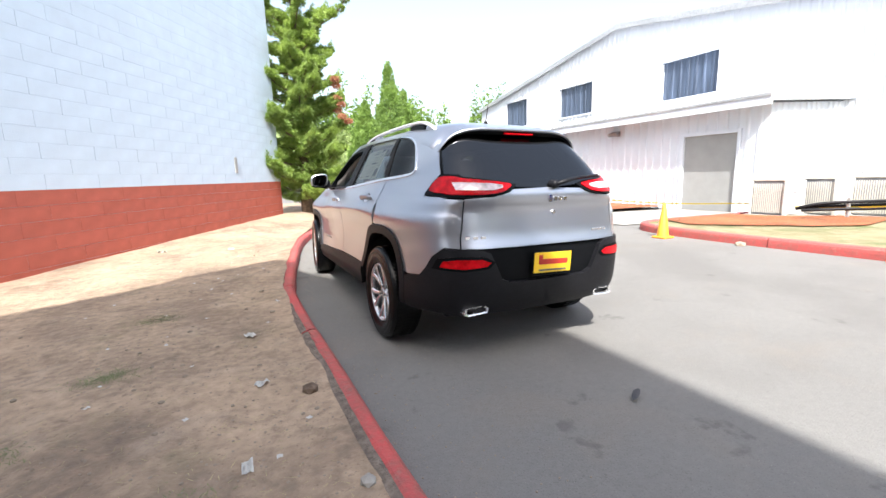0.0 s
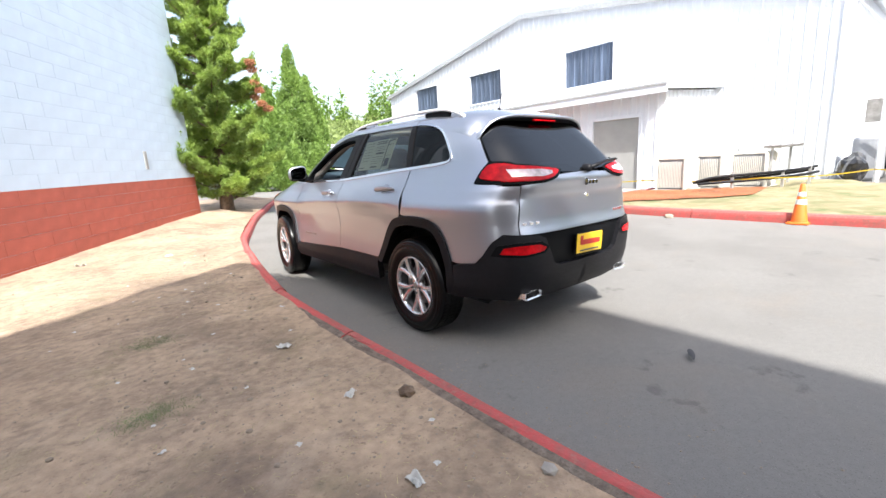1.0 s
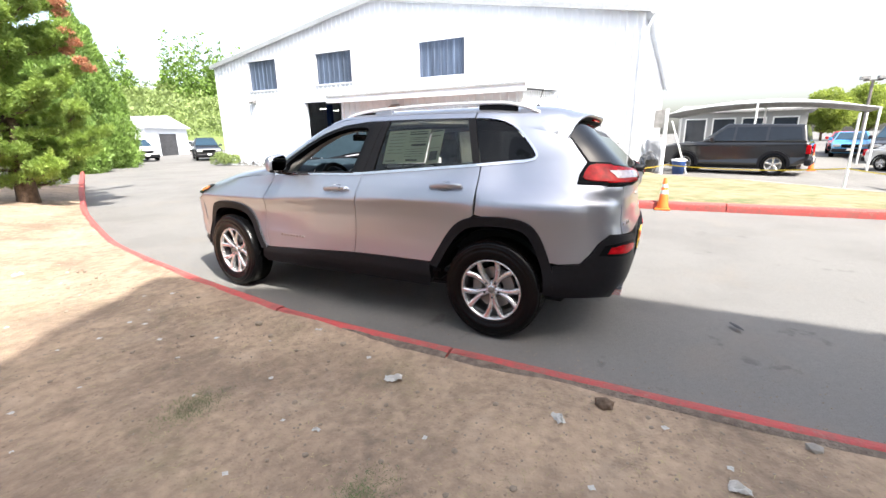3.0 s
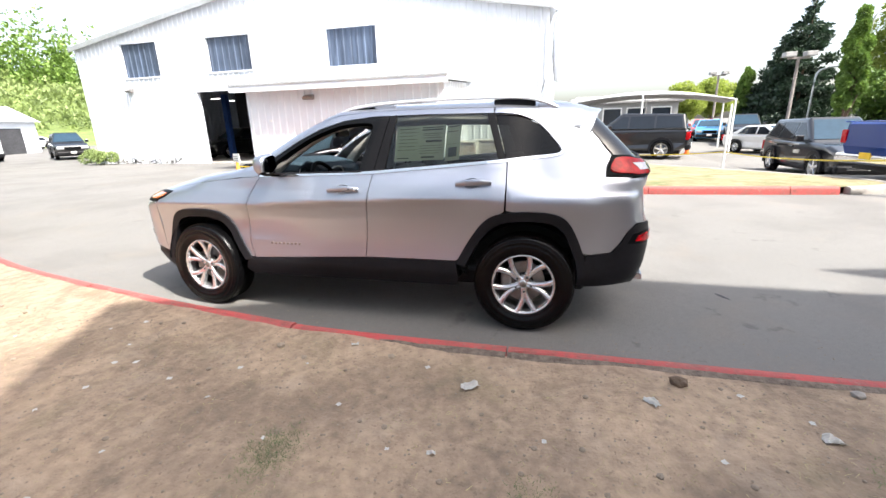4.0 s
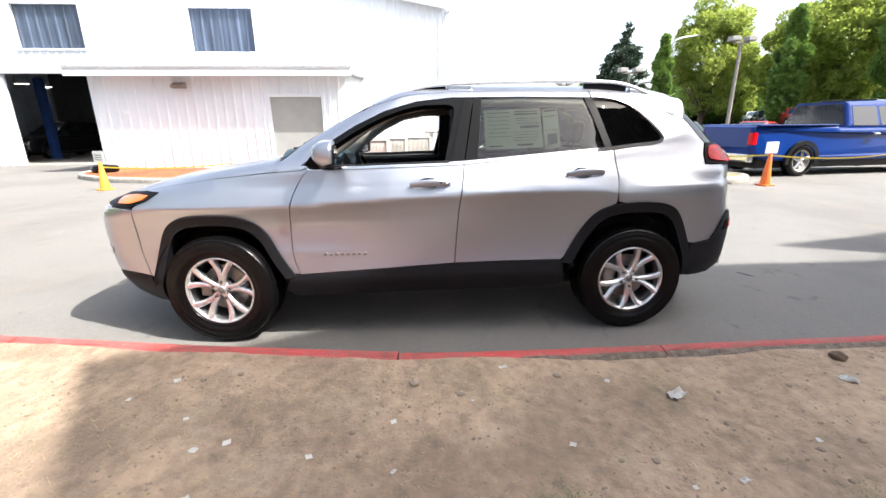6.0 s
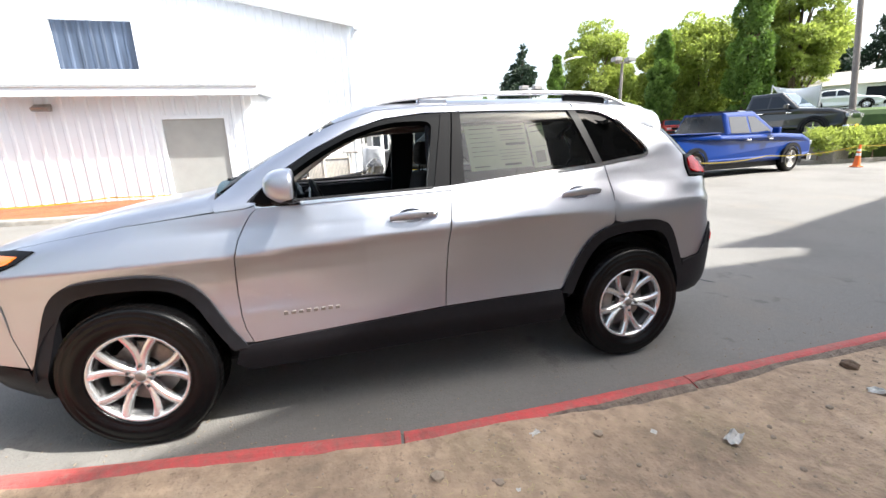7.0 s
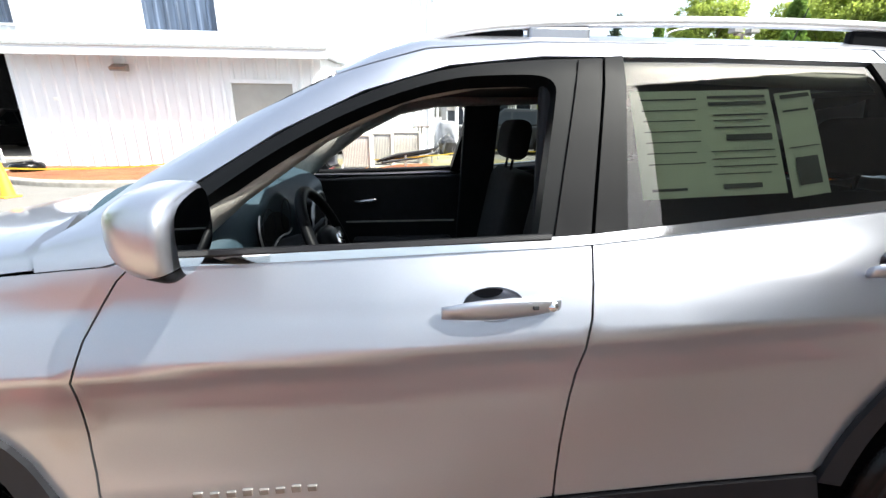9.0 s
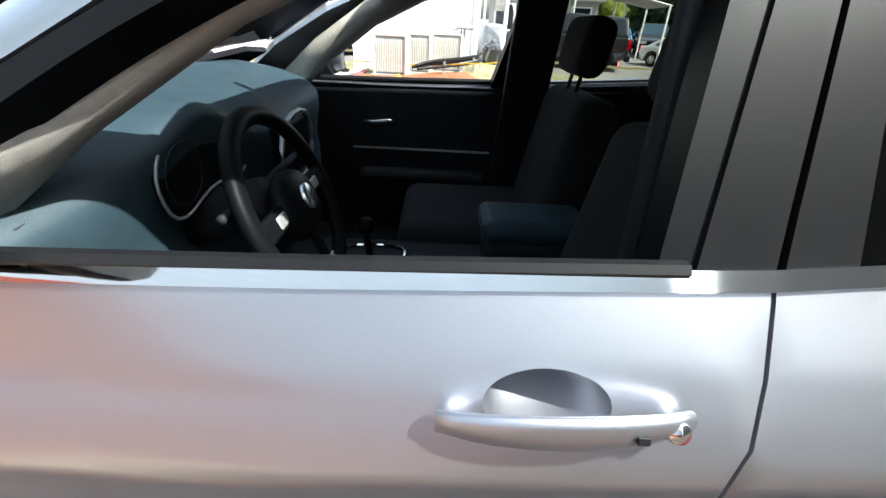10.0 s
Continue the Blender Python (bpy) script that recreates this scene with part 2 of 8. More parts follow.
M["tarp"] = surf("grey_tarpaulin", (0.30, 0.31, 0.33), 0.7, var=0.15, scale=4, bump=0.3, bscale=12)
M["tile"] = surf("roof_shingle_grey", (0.3, 0.29, 0.28), 0.9, var=0.2, scale=8, bump=0.4)


# ---- building blocks ----
def mesh_of(bm, name, smooth=False):
    me = bpy.data.meshes.new(name)
    bm.normal_update()
    bm.to_mesh(me)
    bm.free()
    if smooth:
        me.shade_smooth()
    return me


def part(name, bm, material, parent, label="", smooth=False):
    me = bm if isinstance(bm, bpy.types.Mesh) else mesh_of(bm, name, smooth)
    me.materials.clear()
    me.materials.append(material)
    ob = new(name, me)
    ob.parent = parent
    if label:
        tagged(ob, label)
    return ob


def thing(name, label, category, at=(0, 0, 0), turn=0.0, group="", kind=""):
    ob = new(name)
    ob.empty_display_size = 0.2
    ob.matrix_basis = pose(*at, 0, 0, turn)
    return tagged(ob, label, category, group, kind)


def whole(name, bm, material, label, category, group="", kind="", smooth=False):
    me = bm if isinstance(bm, bpy.types.Mesh) else mesh_of(bm, name, smooth)
    me.materials.append(material)
    return tagged(new(name, me), label, category, group, kind)


def box(bm, lo, hi, bevel=0.0, seg=1, turn=None):
    """A box from corner to corner; turn: a matrix put before it."""
    r = bmesh.ops.create_cube(bm, size=1.0)
    vs = r["verts"]
    for v in vs:
        v.co = Vector([lo[k] + (v.co[k] + 0.5) * (hi[k] - lo[k]) for k in range(3)])
    if bevel:
        es = list({e for v in vs for e in v.link_edges})
        g = bmesh.ops.bevel(bm, geom=es, offset=bevel, segments=seg, affect="EDGES", profile=0.5)
        vs = list({v for f in g["faces"] for v in f.verts} | {v for v in vs if v.is_valid})
    if turn is not None:
        bmesh.ops.transform(bm, matrix=turn, verts=vs)
    return bm


def rod(bm, p, q, r, r2=None, n=12, caps=True):
    """A tapered round rod from p to q."""
    p, q = Vector(p), Vector(q)
    r2 = r if r2 is None else r2
    m = Matrix.Translation((p + q) / 2) @ (q - p).to_track_quat("Z", "Y").to_matrix().to_4x4()
    bmesh.ops.create_cone(bm, cap_ends=caps, segments=n, radius1=r, radius2=max(r2, 1e-4), depth=(q - p).length, matrix=m)
    return bm


def tube(bm, pts, r, n=8, closed=False):
    """A round tube along points; r is a number or one for each point."""
    pts = [Vector(p) for p in pts]
    rs = r if isinstance(r, (list, tuple)) else [r] * len(pts)
    rings = []
    for i, p in enumerate(pts):
        a = pts[i - 1] if i or closed else p
        b = pts[(i + 1) % len(pts)] if i < len(pts) - 1 or closed else p
        d = (b - a).normalized()
        u = d.cross(Vector((0, 0, 1)))
        u = u.normalized() if u.length > 1e-3 else Vector((1, 0, 0))
        w = u.cross(d)
        rings.append([bm.verts.new(p + rs[i] * (math.cos(k * math.tau / n) * u + math.sin(k * math.tau / n) * w)) for k in range(n)])
    for i in range(len(rings) - (0 if closed else 1)):
        a, b = rings[i], rings[(i + 1) % len(rings)]
        for k in range(n):
            bm.faces.new((a[k], a[(k + 1) % n], b[(k + 1) % n], b[k]))
    if not closed:
        bm.faces.new(rings[0])
        bm.faces.new(rings[-1][::-1])
    bmesh.ops.recalc_face_normals(bm, faces=bm.faces)
    return bm


def lathe(bm, prof, n=48, axis="x", at=(0, 0, 0), closed=False):
    """Turns (radius, along) points round an axis."""
    rings = []
    for k in range(n):
        c, s = math.cos(k * math.tau / n), math.sin(k * math.tau / n)
        ring = []
        for r, h in prof:
            v = {"x": (h, r * c, r * s), "y": (r * s, h, r * c), "z": (r * c, r * s, h)}[axis]
            ring.append(bm.verts.new(Vector(v) + Vector(at)))
        rings.append(ring)
    m = len(prof)
    for k in range(n):
        a, b = rings[k], rings[(k + 1) % n]
        for i in range(m if closed else m - 1):
            bm.faces.new((a[i], a[(i + 1) % m], b[(i + 1) % m], b[i]))
    bmesh.ops.recalc_face_normals(bm, faces=bm.faces)
    return bm


def prism(bm, poly, lo, hi, axis="x", bevel=0.0, seg=2):
    """An outline in the plane across axis, pulled from lo to hi."""
    put = {"x": lambda a, b, h: (h, a, b), "y": lambda a, b, h: (a, h, b), "z": lambda a, b, h: (a, b, h)}[axis]
    f = bm.faces.new([bm.verts.new(put(a, b, lo)) for a, b in poly])
    g = bmesh.ops.extrude_face_region(bm, geom=[f])
    top = [v for v in g["geom"] if isinstance(v, bmesh.types.BMVert)]
    d = Vector(put(0, 0, hi - lo))
    for v in top:
        v.co += d
    new_faces = set(f for v in top for f in v.link_faces) | {f}
    if bevel:
        es = [e for e in {e for q in new_faces for e in q.edges} if e.is_valid and abs(abs((e.verts[0].co - e.verts[1].co).normalized().dot(d.normalized()))) < 0.5]
        bmesh.ops.bevel(bm, geom=es, offset=bevel, segments=seg, affect="EDGES", profile=0.5)
    bmesh.ops.recalc_face_normals(bm, faces=bm.faces)
    return bm


def chaikin(pts, rounds=2, closed=False):
    for _ in range(rounds):
        out = [] if closed else [pts[0]]
        for i in range(len(pts) if closed else len(pts) - 1):
            a, b = pts[i], pts[(i + 1) % len(pts)]
            out += [tuple(0.75 * u + 0.25 * v for u, v in zip(a, b)), tuple(0.25 * u + 0.75 * v for u, v in zip(a, b))]
        if not closed:
            out.append(pts[-1])
        pts = out
    return pts


def dense(pts, step, closed=True):
    out = []
    for i in range(len(pts) if closed else len(pts) - 1):
        a, b = pts[i], pts[(i + 1) % len(pts)]
        k = max(1, int(math.ceil(math.dist(a, b) / step)))
        out += [tuple(u + (v - u) * j / k for u, v in zip(a, b)) for j in range(k)]
    if not closed:
        out.append(pts[-1])
    return out


def gz(x, y):
    """The height of the paved ground: a shallow gutter by the curb, a gentle fall towards the white building, a hollow behind the island."""
    dip = float(np.interp(x, [-0.85, 0.9, 1.5, 3.2], [0.0, -0.037, -0.037, 0.0])) * float(np.interp(abs(y), [4.0, 8.0], [1.0, 0.0]))
    hollow = -0.27 * float(np.interp(x, [9.5, 11.5, 25, 27], [0, 1, 1, 0])) * float(np.interp(y, [-16, -14.5, -8.5, -7], [0, 1, 1, 0]))
    return dip + hollow - 0.02 * min(max(x - 6.5, 0.0), 9.0)


# ---- ground ----
def ground_sheet():
    xs = [-400, -60, -20, -8, -4, -1, -0.85, 0.0, 0.9, 1.5, 2.3, 3.2, 4, 6.5, 9, 9.5, 11.5, 15.5, 20, 25, 27, 30, 60, 400]
    ys = [-400, -60, -30, -16, -14.5, -8.5, -8, -7, -6, -4, 0, 4, 6, 8, 15, 30, 60, 400]
    bm = bmesh.new()
    g = [[bm.verts.new((x, y, gz(x, y))) for y in ys] for x in xs]
    for i in range(len(xs) - 1):
        for j in range(len(ys) - 1):
            bm.faces.new((g[i][j], g[i + 1][j], g[i + 1][j + 1], g[i][j + 1]))
    whole("road", bm, M["asphalt"], "worn grey asphalt yard and driveway", "road", kind="structure", smooth=True)


ground_sheet()

CURB = [(-0.85, -9.0), (-1.17, -6.0), (-1.32, -4.2), (-1.375, -3.36), (-1.39, -2.8), (-1.39, -2.0), (-1.40, -1.2), (-1.40, -0.45), (-1.38, 0.2), (-1.31, 0.67), (-1.23, 1.27), (-1.09, 2.1),
        (-0.9, 3.1), (-0.70, 4.0), (-0.335, 5.13), (0.49, 7.5), (1.5, 9.86), (2.3, 11.8), (4.6, 17.0), (8.5, 26.0), (12.0, 32.0)]


def offset_line(pts, d):
    """A line d metres to the left of a line in plan."""
    out = []
    for i, p in enumerate(pts):
        a, b = Vector(pts[max(i - 1, 0)]), Vector(pts[min(i + 1, len(pts) - 1)])
        t = (b - a).normalized()
        out.append((p[0] - t.y * d, p[1] + t.x * d))
    return out


def curb_piece(line, width, height, name, parent, material, zf=gz, bare=None):
    """One length of kerb with a rolled road edge."""
    bm = bmesh.new()
    prof = [(0.0, -0.25), (0.006, height * 0.55), (0.012, height - 0.03), (0.035, height - 0.004), (0.06, height), (width - 0.02, height), (width, height - 0.015), (width, -0.25)]
    if bare:
        prof = [(0.0, -0.25), (0.006, height * 0.55), (0.012, height - 0.03), (0.035, height - 0.004), (0.06, height), (0.080, height - 0.001), (0.094, height - 0.006), (0.112, height - 0.009), (0.128, height - 0.016), (width, height - 0.034), (width, -0.25)]
    rings = []
    for i, p in enumerate(line):
        a, b = Vector(line[max(i - 1, 0)]), Vector(line[min(i + 1, len(line) - 1)])
        t = (b - a).normalized()
        z0 = zf(*p)
        jit = 0.006 * noise.noise((p[0] * 2.3, p[1] * 2.3, 0))
        ring = []
        for k, (o, h) in enumerate(prof):
            rag = 0.010 * noise.noise((p[0] * 13 + k, p[1] * 13, 2)) if bare and 5 <= k < 9 else 0.0
            ring.append(bm.verts.new((p[0] - t.y * (o + jit + rag), p[1] + t.x * (o + jit + rag), z0 + h + jit * (h > 0) - abs(rag) * (k > 5))))
        rings.append(ring)
    for i, (a, b) in enumerate(zip(rings, rings[1:])):
        for k in range(len(prof) - 1):
            f = bm.faces.new((a[k], a[k + 1], b[k + 1], b[k]))
            if bare and k >= 6 and line[i][1] < -0.45 + 0.5 * noise.noise((line[i][1] * 3, k, 8)):
                f.material_index = 1
    bm.faces.new(rings[0][::-1])
    bm.faces.new(rings[-1])
    bmesh.ops.recalc_face_normals(bm, faces=bm.faces)
    marks = [f.material_index for f in bm.faces]
    ob = part(name, bm, material, parent)
    if bare:
        ob.data.materials.append(bare)
        ob.data.polygons.foreach_set("material_index", marks)
    return ob


def walk_line(pts, step):
    """Points at even steps along a smooth line."""
    fine = dense(chaikin(pts, 3), 0.02, closed=False)
    out, acc = [fine[0]], 0.0
    for a, b in zip(fine, fine[1:]):
        acc += math.dist(a, b)
        if acc >= step:
            out.append(b)
            acc = 0.0
    return out


def near_curb():
    line = walk_line(offset_line(CURB, -0.055), 0.075)
    th = thing("red_curb", "worn red-painted concrete curb edging the soil bed", "curb", kind="structure")
    rng = random.Random(4)
    i = 0
    while i < len(line) - 2:
        n = rng.choice((18, 24, 28, 36))
        seg = line[i:i + n + 1]
        if len(seg) < 2:
            break
        # a small gap and an uneven set at each joint
        a, b = Vector(seg[-2]), Vector(seg[-1])
        seg[-1] = tuple(a + (b - a) * 0.84)
        dx, dz = rng.uniform(-0.008, 0.008), rng.uniform(-0.006, 0.006)
        o = curb_piece(seg, 0.15, 0.14, "curb_stone", th, M["curbred"], bare=M["oldcurb"])
        o.matrix_basis = pose(dx, 0, dz)
        i += n


near_curb()

WALL_A, WALL_B = Vector((-9.47, -5.89)), Vector((-0.50, 8.55))
WDIR = (WALL_B - WALL_A).normalized()
WNORM = Vector((WDIR.y, -WDIR.x))


def sunk(x, y):
    """The soil lies lower along the worn length of kerb."""
    near = float(np.interp(-1.45 - x, [0.0, 0.15, 0.9], [1.0, 0.75, 0.0]))
    return 0.034 * near * float(np.interp(y, [-0.9, -0.2], [1.0, 0.0])) * (0.8 + 0.5 * noise.noise((y * 1.7, 0, 6)))


def soil_bed():
    """The soil between kerb and wall: a fine, slightly uneven sheet near the walk, level with the kerb's top."""
    inner = walk_line(offset_line(CURB, 0.060), 0.06)
    bm = bmesh.new()
    rows = []
    for p in inner:
        if p[1] > 14:
            break
        q = Vector(p) + Vector((0.022 * noise.noise((p[0] * 2.1, p[1] * 2.1, 4)) + 0.012 * noise.noise((p[0] * 9, p[1] * 9, 2)), 0))
        if p[1] < 8.4:
            k = max(0.3, (Vector((WALL_A.x, WALL_A.y)) - q).dot(WNORM) / Vector((-1, 0)).dot(WNORM))
            k = min(k, 9.0)
        else:
            k = 9.0
        row = []
        for j in range(41):
            u = (j / 40) ** 1.3
            x, y = q.x - u * (k + 0.12), q.y
            edge = min(1.0, u * k / 0.3)
            h = 0.143 - 0.016 * edge - sunk(x, y) + edge * (0.035 * noise.noise((x * 0.7, y * 0.7, 3)) + 0.018 * noise.noise((x * 2.3, y * 2.3, 7)) + 0.006 * noise.noise((x * 9, y * 9, 1)))
            h += 0.03 * min(max(y - 2.5, 0.0), 6.0) * min(1.0, u * k / 1.2)
            row.append(bm.verts.new((x, y, h)))
        rows.append(row)
    for a, b in zip(rows, rows[1:]):
        for j in range(40):
            bm.faces.new((a[j + 1], a[j], b[j], b[j + 1]))
    bmesh.ops.recalc_face_normals(bm, faces=bm.faces)
    return whole("soil_bed", bm, M["soil"], "dry packed brown soil bed between curb and wall", "soil", kind="structure", smooth=True)


soil_bed()


# ---- painted block wall ----
def block_wall():
    th = thing("block_wall", "tall concrete block wall painted pale blue over a brick-red base band", "wall", kind="structure")
    length = (WALL_B - WALL_A).length
    ang = math.degrees(math.atan2(WDIR.y, WDIR.x))
    th.matrix_basis = pose(WALL_A.x, WALL_A.y, 0, 0, 0, ang)
    # along x, the face looks towards -y
    part("core", box(bmesh.new(), (0, 0.0035, -0.3), (length, 0.25, 7.2)), M["wallblue"], th)
    bw, bh, gap = 0.80, 0.2, 0.0013
    shared = {}

    def block(x0, x1, z0, z1, mat):
        key = (round(x1 - x0, 3), round(z1 - z0, 3), mat)
        if key not in shared:
            bm = box(bmesh.new(), (0, 0, 0), (x1 - x0, 0.0105, z1 - z0))
            top = [e for e in bm.edges if all(v.co.y < 0.001 for v in e.verts)]
            bmesh.ops.bevel(bm, geom=top, offset=0.0016, segments=1, affect="EDGES")
            shared[key] = mesh_of(bm, "block")
            shared[key].materials.append(M[mat])
        o = new("block", shared[key])
        o.parent = th
        o.location = (x0, random.uniform(-0.0015, 0.0), z0)

    low = []
    for r in range(36):
        z0 = r * bh
        mat = "wallred" if z0 < 1.15 else "wallblue"
        x = -bw * (0.5 if r % 2 else 0.0)
        while x < length:
            a, b = max(x, 0), min(x + bw, length)
            if b - a > 0.05:
                if 6.0 < a and z0 < 3.3:
                    block(a + gap, b - gap, z0 + gap, z0 + bh - gap, mat)
                else:
                    low.append((a + gap, b - gap, z0 + gap, z0 + bh - gap, mat))
            x += bw
    for mat in ("wallblue", "wallred"):
        bm = bmesh.new()
        for a, b, c, d, k in low:
            if k == mat:
                box(bm, (a, 0.0, c), (b, 0.011, d))
        tagged(part("block_courses", bm, M[mat], th), kind="stuff")
    bm = bmesh.new()
    x = length - 2.2
    box(bm, (x, -0.02, 1.42), (x + 0.10, 0.0, 1.78), 0.006)
    part("wall_plate", bm, M["greydoor"], th, "small grey cover plate")
    bm = bmesh.new()
    lathe(bm, [(0.0, -0.012), (0.12, -0.012), (0.16, -0.006), (0.2, 0.0)], 24, "y", (7.9, 0, 2.62))
    for v in bm.verts:
        v.co.x = 7.9 + (v.co.x - 7.9) * 0.8 + 0.02 * noise.noise(v.co * 9)
    part("patch", bm, M["wallblue"], th, "round plastered-over patch")


block_wall()


# ---- unseen building added behind the walk, its roof shaped to shade the yard ----
def shade_building():
    h = 10.0
    sx, sy = -AZ.x / math.tan(SUN_EL) * h, -AZ.y / math.tan(SUN_EL) * h
    # the outline of its shade on the ground, carried back up to the roof
    shade = [(-1.29, 2.06), (0.45, -2.0), (0.42, -4.75), (0.66, -5.15), (1.08, -4.15), (1.40, -5.7), (4.5, -16.0), (-14.0, -22.0), (-16.0, -6.55)]
    bm = bmesh.new()
    prism(bm, [(x - sx, y - sy) for x, y in shade], -0.2, h, "z")
    whole("neighbour_building", bm, M["shadecaster"], "unseen tall plain brown-grey building added behind the walk for its shade", "building", kind="structure")


shade_building()


# ---- the silver car ----
# One smooth body: at each height a rounded outline in plan, with half width, front end and rear end given by curves over the height.
Z_W = ([0.18, 0.26, 0.34, 0.42, 0.50, 0.56, 0.66, 0.80, 0.89, 0.940, 0.955, 1.00, 1.05, 1.10, 1.15, 1.22, 1.30, 1.40, 1.48, 1.53, 1.57, 1.60, 1.625, 1.645, 1.665],
       [0.80, 0.850, 0.872, 0.885, 0.872, 0.862, 0.855, 0.861, 0.879, 0.895, 0.892, 0.874, 0.852, 0.824, 0.797, 0.765, 0.728, 0.682, 0.643, 0.615, 0.580, 0.535, 0.46, 0.34, 0.10])
Z_F = ([0.18, 0.30, 0.40, 0.55, 0.70, 0.80, 0.86, 0.92, 0.97, 1.02, 1.07, 1.11, 1.14, 1.165, 1.185, 1.22, 1.30, 1.41, 1.50, 1.56, 1.60, 1.63, 1.65, 1.665],
       [1.95, 2.13, 2.20, 2.25, 2.27, 2.26, 2.23, 2.15, 2.03, 1.87, 1.68, 1.46, 1.25, 1.08, 1.00, 0.95, 0.81, 0.61, 0.43, 0.29, 0.17, 0.04, -0.10, -0.35])
Z_R = ([0.18, 0.30, 0.38, 0.48, 0.60, 0.72, 0.78, 0.85, 1.02, 1.062, 1.13, 1.17, 1.24, 1.30, 1.40, 1.48, 1.54, 1.58, 1.61, 1.63, 1.65, 1.665],
       [2.00, 2.12, 2.17, 2.20, 2.215, 2.215, 2.205, 2.18, 2.165, 2.200, 2.198, 2.17, 2.10, 2.04, 1.94, 1.86, 1.80, 1.75, 1.68, 1.58, 1.42, 1.10])


def crease_shift(y):
    return np.interp(y, [-2.3, -1.5, -0.8, -0.19, 0.38, 0.9, 2.2], [-0.02, -0.015, -0.02, -0.005, 0.02, 0.055, 0.06])


def smooth_interp(z, table, e=None):
    # a wide mean below, where the sides are plain, and a narrow one round the sharp crease and above
    e = np.interp(z, [0.42, 0.52, 0.76, 0.86], [0.007, 0.035, 0.035, 0.003]) if e is None else e
    return sum(np.interp(z + e * k, *table) * c for k, c in ((-2, 1), (-1, 2), (0, 3), (1, 2), (2, 1))) / 9


def body_wrap(phi, z):
    """The body's surface: phi is 0 at the rear's middle, a quarter turn at the side, a half turn at the nose's middle. Left side."""
    sn, cs = np.abs(np.sin(phi)), np.cos(phi)
    front = cs < 0
    ye = np.where(front, smooth_interp(z, Z_F, 0.006), smooth_interp(z, Z_R, 0.012))
    n = np.where(front, np.interp(z, [0.6, 0.9, 1.05, 1.25], [4.8, 4.9, 4.4, 6.0]), np.interp(z, [0.35, 0.6, 0.8, 1.1, 1.35], [5.8, 6.3, 6.2, 6.0, 7.5]))
    y0 = -cs / np.maximum(sn, 0.2) * 0.88
    w = smooth_interp(z + crease_shift(y0) * np.interp(z, [0.6, 0.8, 1.02, 1.12], [0, 1, 1, 0]), Z_W)
    # the crease dies away over the rear wheel
    k = np.interp(-y0, [0.75, 1.25], [0, 1]) * np.interp(z, [0.55, 0.65, 1.02, 1.12], [0, 1, 1, 0])
    w = w * (1 - k) + k * smooth_interp(z, Z_W, 0.045)
    # the cabin draws in towards the tail, and the door's front end is hollowed behind the wheel arch
    yw = y0 * w / 0.88
    u = np.clip((-yw - 1.05) / 0.55, 0, 1)
    w = w * (1 - 0.072 * u * u * (3 - 2 * u) * np.interp(z, [0.97, 1.08, 1.25], [0, 0.75, 1]))
    w = w - 0.026 * np.interp(y0, [0.25, 0.7, 1.0, 1.45], [0, 1, 1, 0]) * np.interp(z, [0.60, 0.80, 1.0, 1.12], [0, 1, 1, 0.2])
    # the shelf under the tail lamps, running round the corner
    w = w + 0.010 * np.exp(-((z - 1.09) / 0.06) ** 2) * np.interp(-y0, [1.75, 2.1], [0, 1])
    r = ((sn / w) ** n + (np.abs(cs) / np.maximum(ye, 0.05)) ** n) ** (-1 / n)
    return np.stack([-r * sn, -r * cs, z + 0 * r], -1)


_ph = np.linspace(0, math.pi, 2000)
_pp = body_wrap(_ph, np.full(2000, 0.7))
_arc = np.r_[0, np.cumsum(np.linalg.norm(np.diff(_pp, axis=0), axis=1))]


def at_side(y, z):
    """Chart place of the side point with that y and z."""
    p = body_wrap(_ph, np.full(2000, z))
    k = np.argsort(p[:, 1])
    phi = np.interp(y, p[k, 1], _ph[k])
    return (float(np.interp(phi, _ph, _arc)), z)


def at_back(x, z):
    """Chart place of the rear point x metres from the middle at height z."""
    p = body_wrap(_ph[:900], np.full(900, z))
    phi = np.interp(x, -p[:, 0], _ph[:900])
    return (float(np.interp(phi, _ph, _arc)), z)


def at_front(x, z):
    p = body_wrap(_ph[::-1][:900], np.full(900, z))
    phi = np.interp(x, -p[:, 0], _ph[::-1][:900])
    return (float(np.interp(phi, _ph, _arc)), z)


def side_chart(uv):
    return body_wrap(np.interp(uv[:, 0], _arc, _ph), uv[:, 1])


def top_chart(uv):
    """Height of the body's upper surface over (x, y)."""
    x, y = np.abs(uv[:, 0]), uv[:, 1]
    lo, hi = np.full(len(x), 0.9), np.full(len(x), 1.664)
    for _ in range(30):
        z = (lo + hi) / 2
        p = body_wrap(np.arctan2(x, -y), z)
        inside = p[:, 0] ** 2 + p[:, 1] ** 2 > x * x + y * y
        lo, hi = np.where(inside, z, lo), np.where(inside, hi, z)
    return np.stack([uv[:, 0], y, (lo + hi) / 2], -1)


def inside(poly, pts):
    """Which points lie in an outline."""
    x, y = pts[:, 0], pts[:, 1]
    hit = np.zeros(len(pts), bool)
    for (xa, ya), (xb, yb) in zip(poly, poly[1:] + poly[:1]):
        cross = (ya > y) != (yb > y)
        hit ^= cross & (x < (xb - xa) * (y - ya) / (yb - ya if yb != ya else 1e-9) + xa)
    return hit


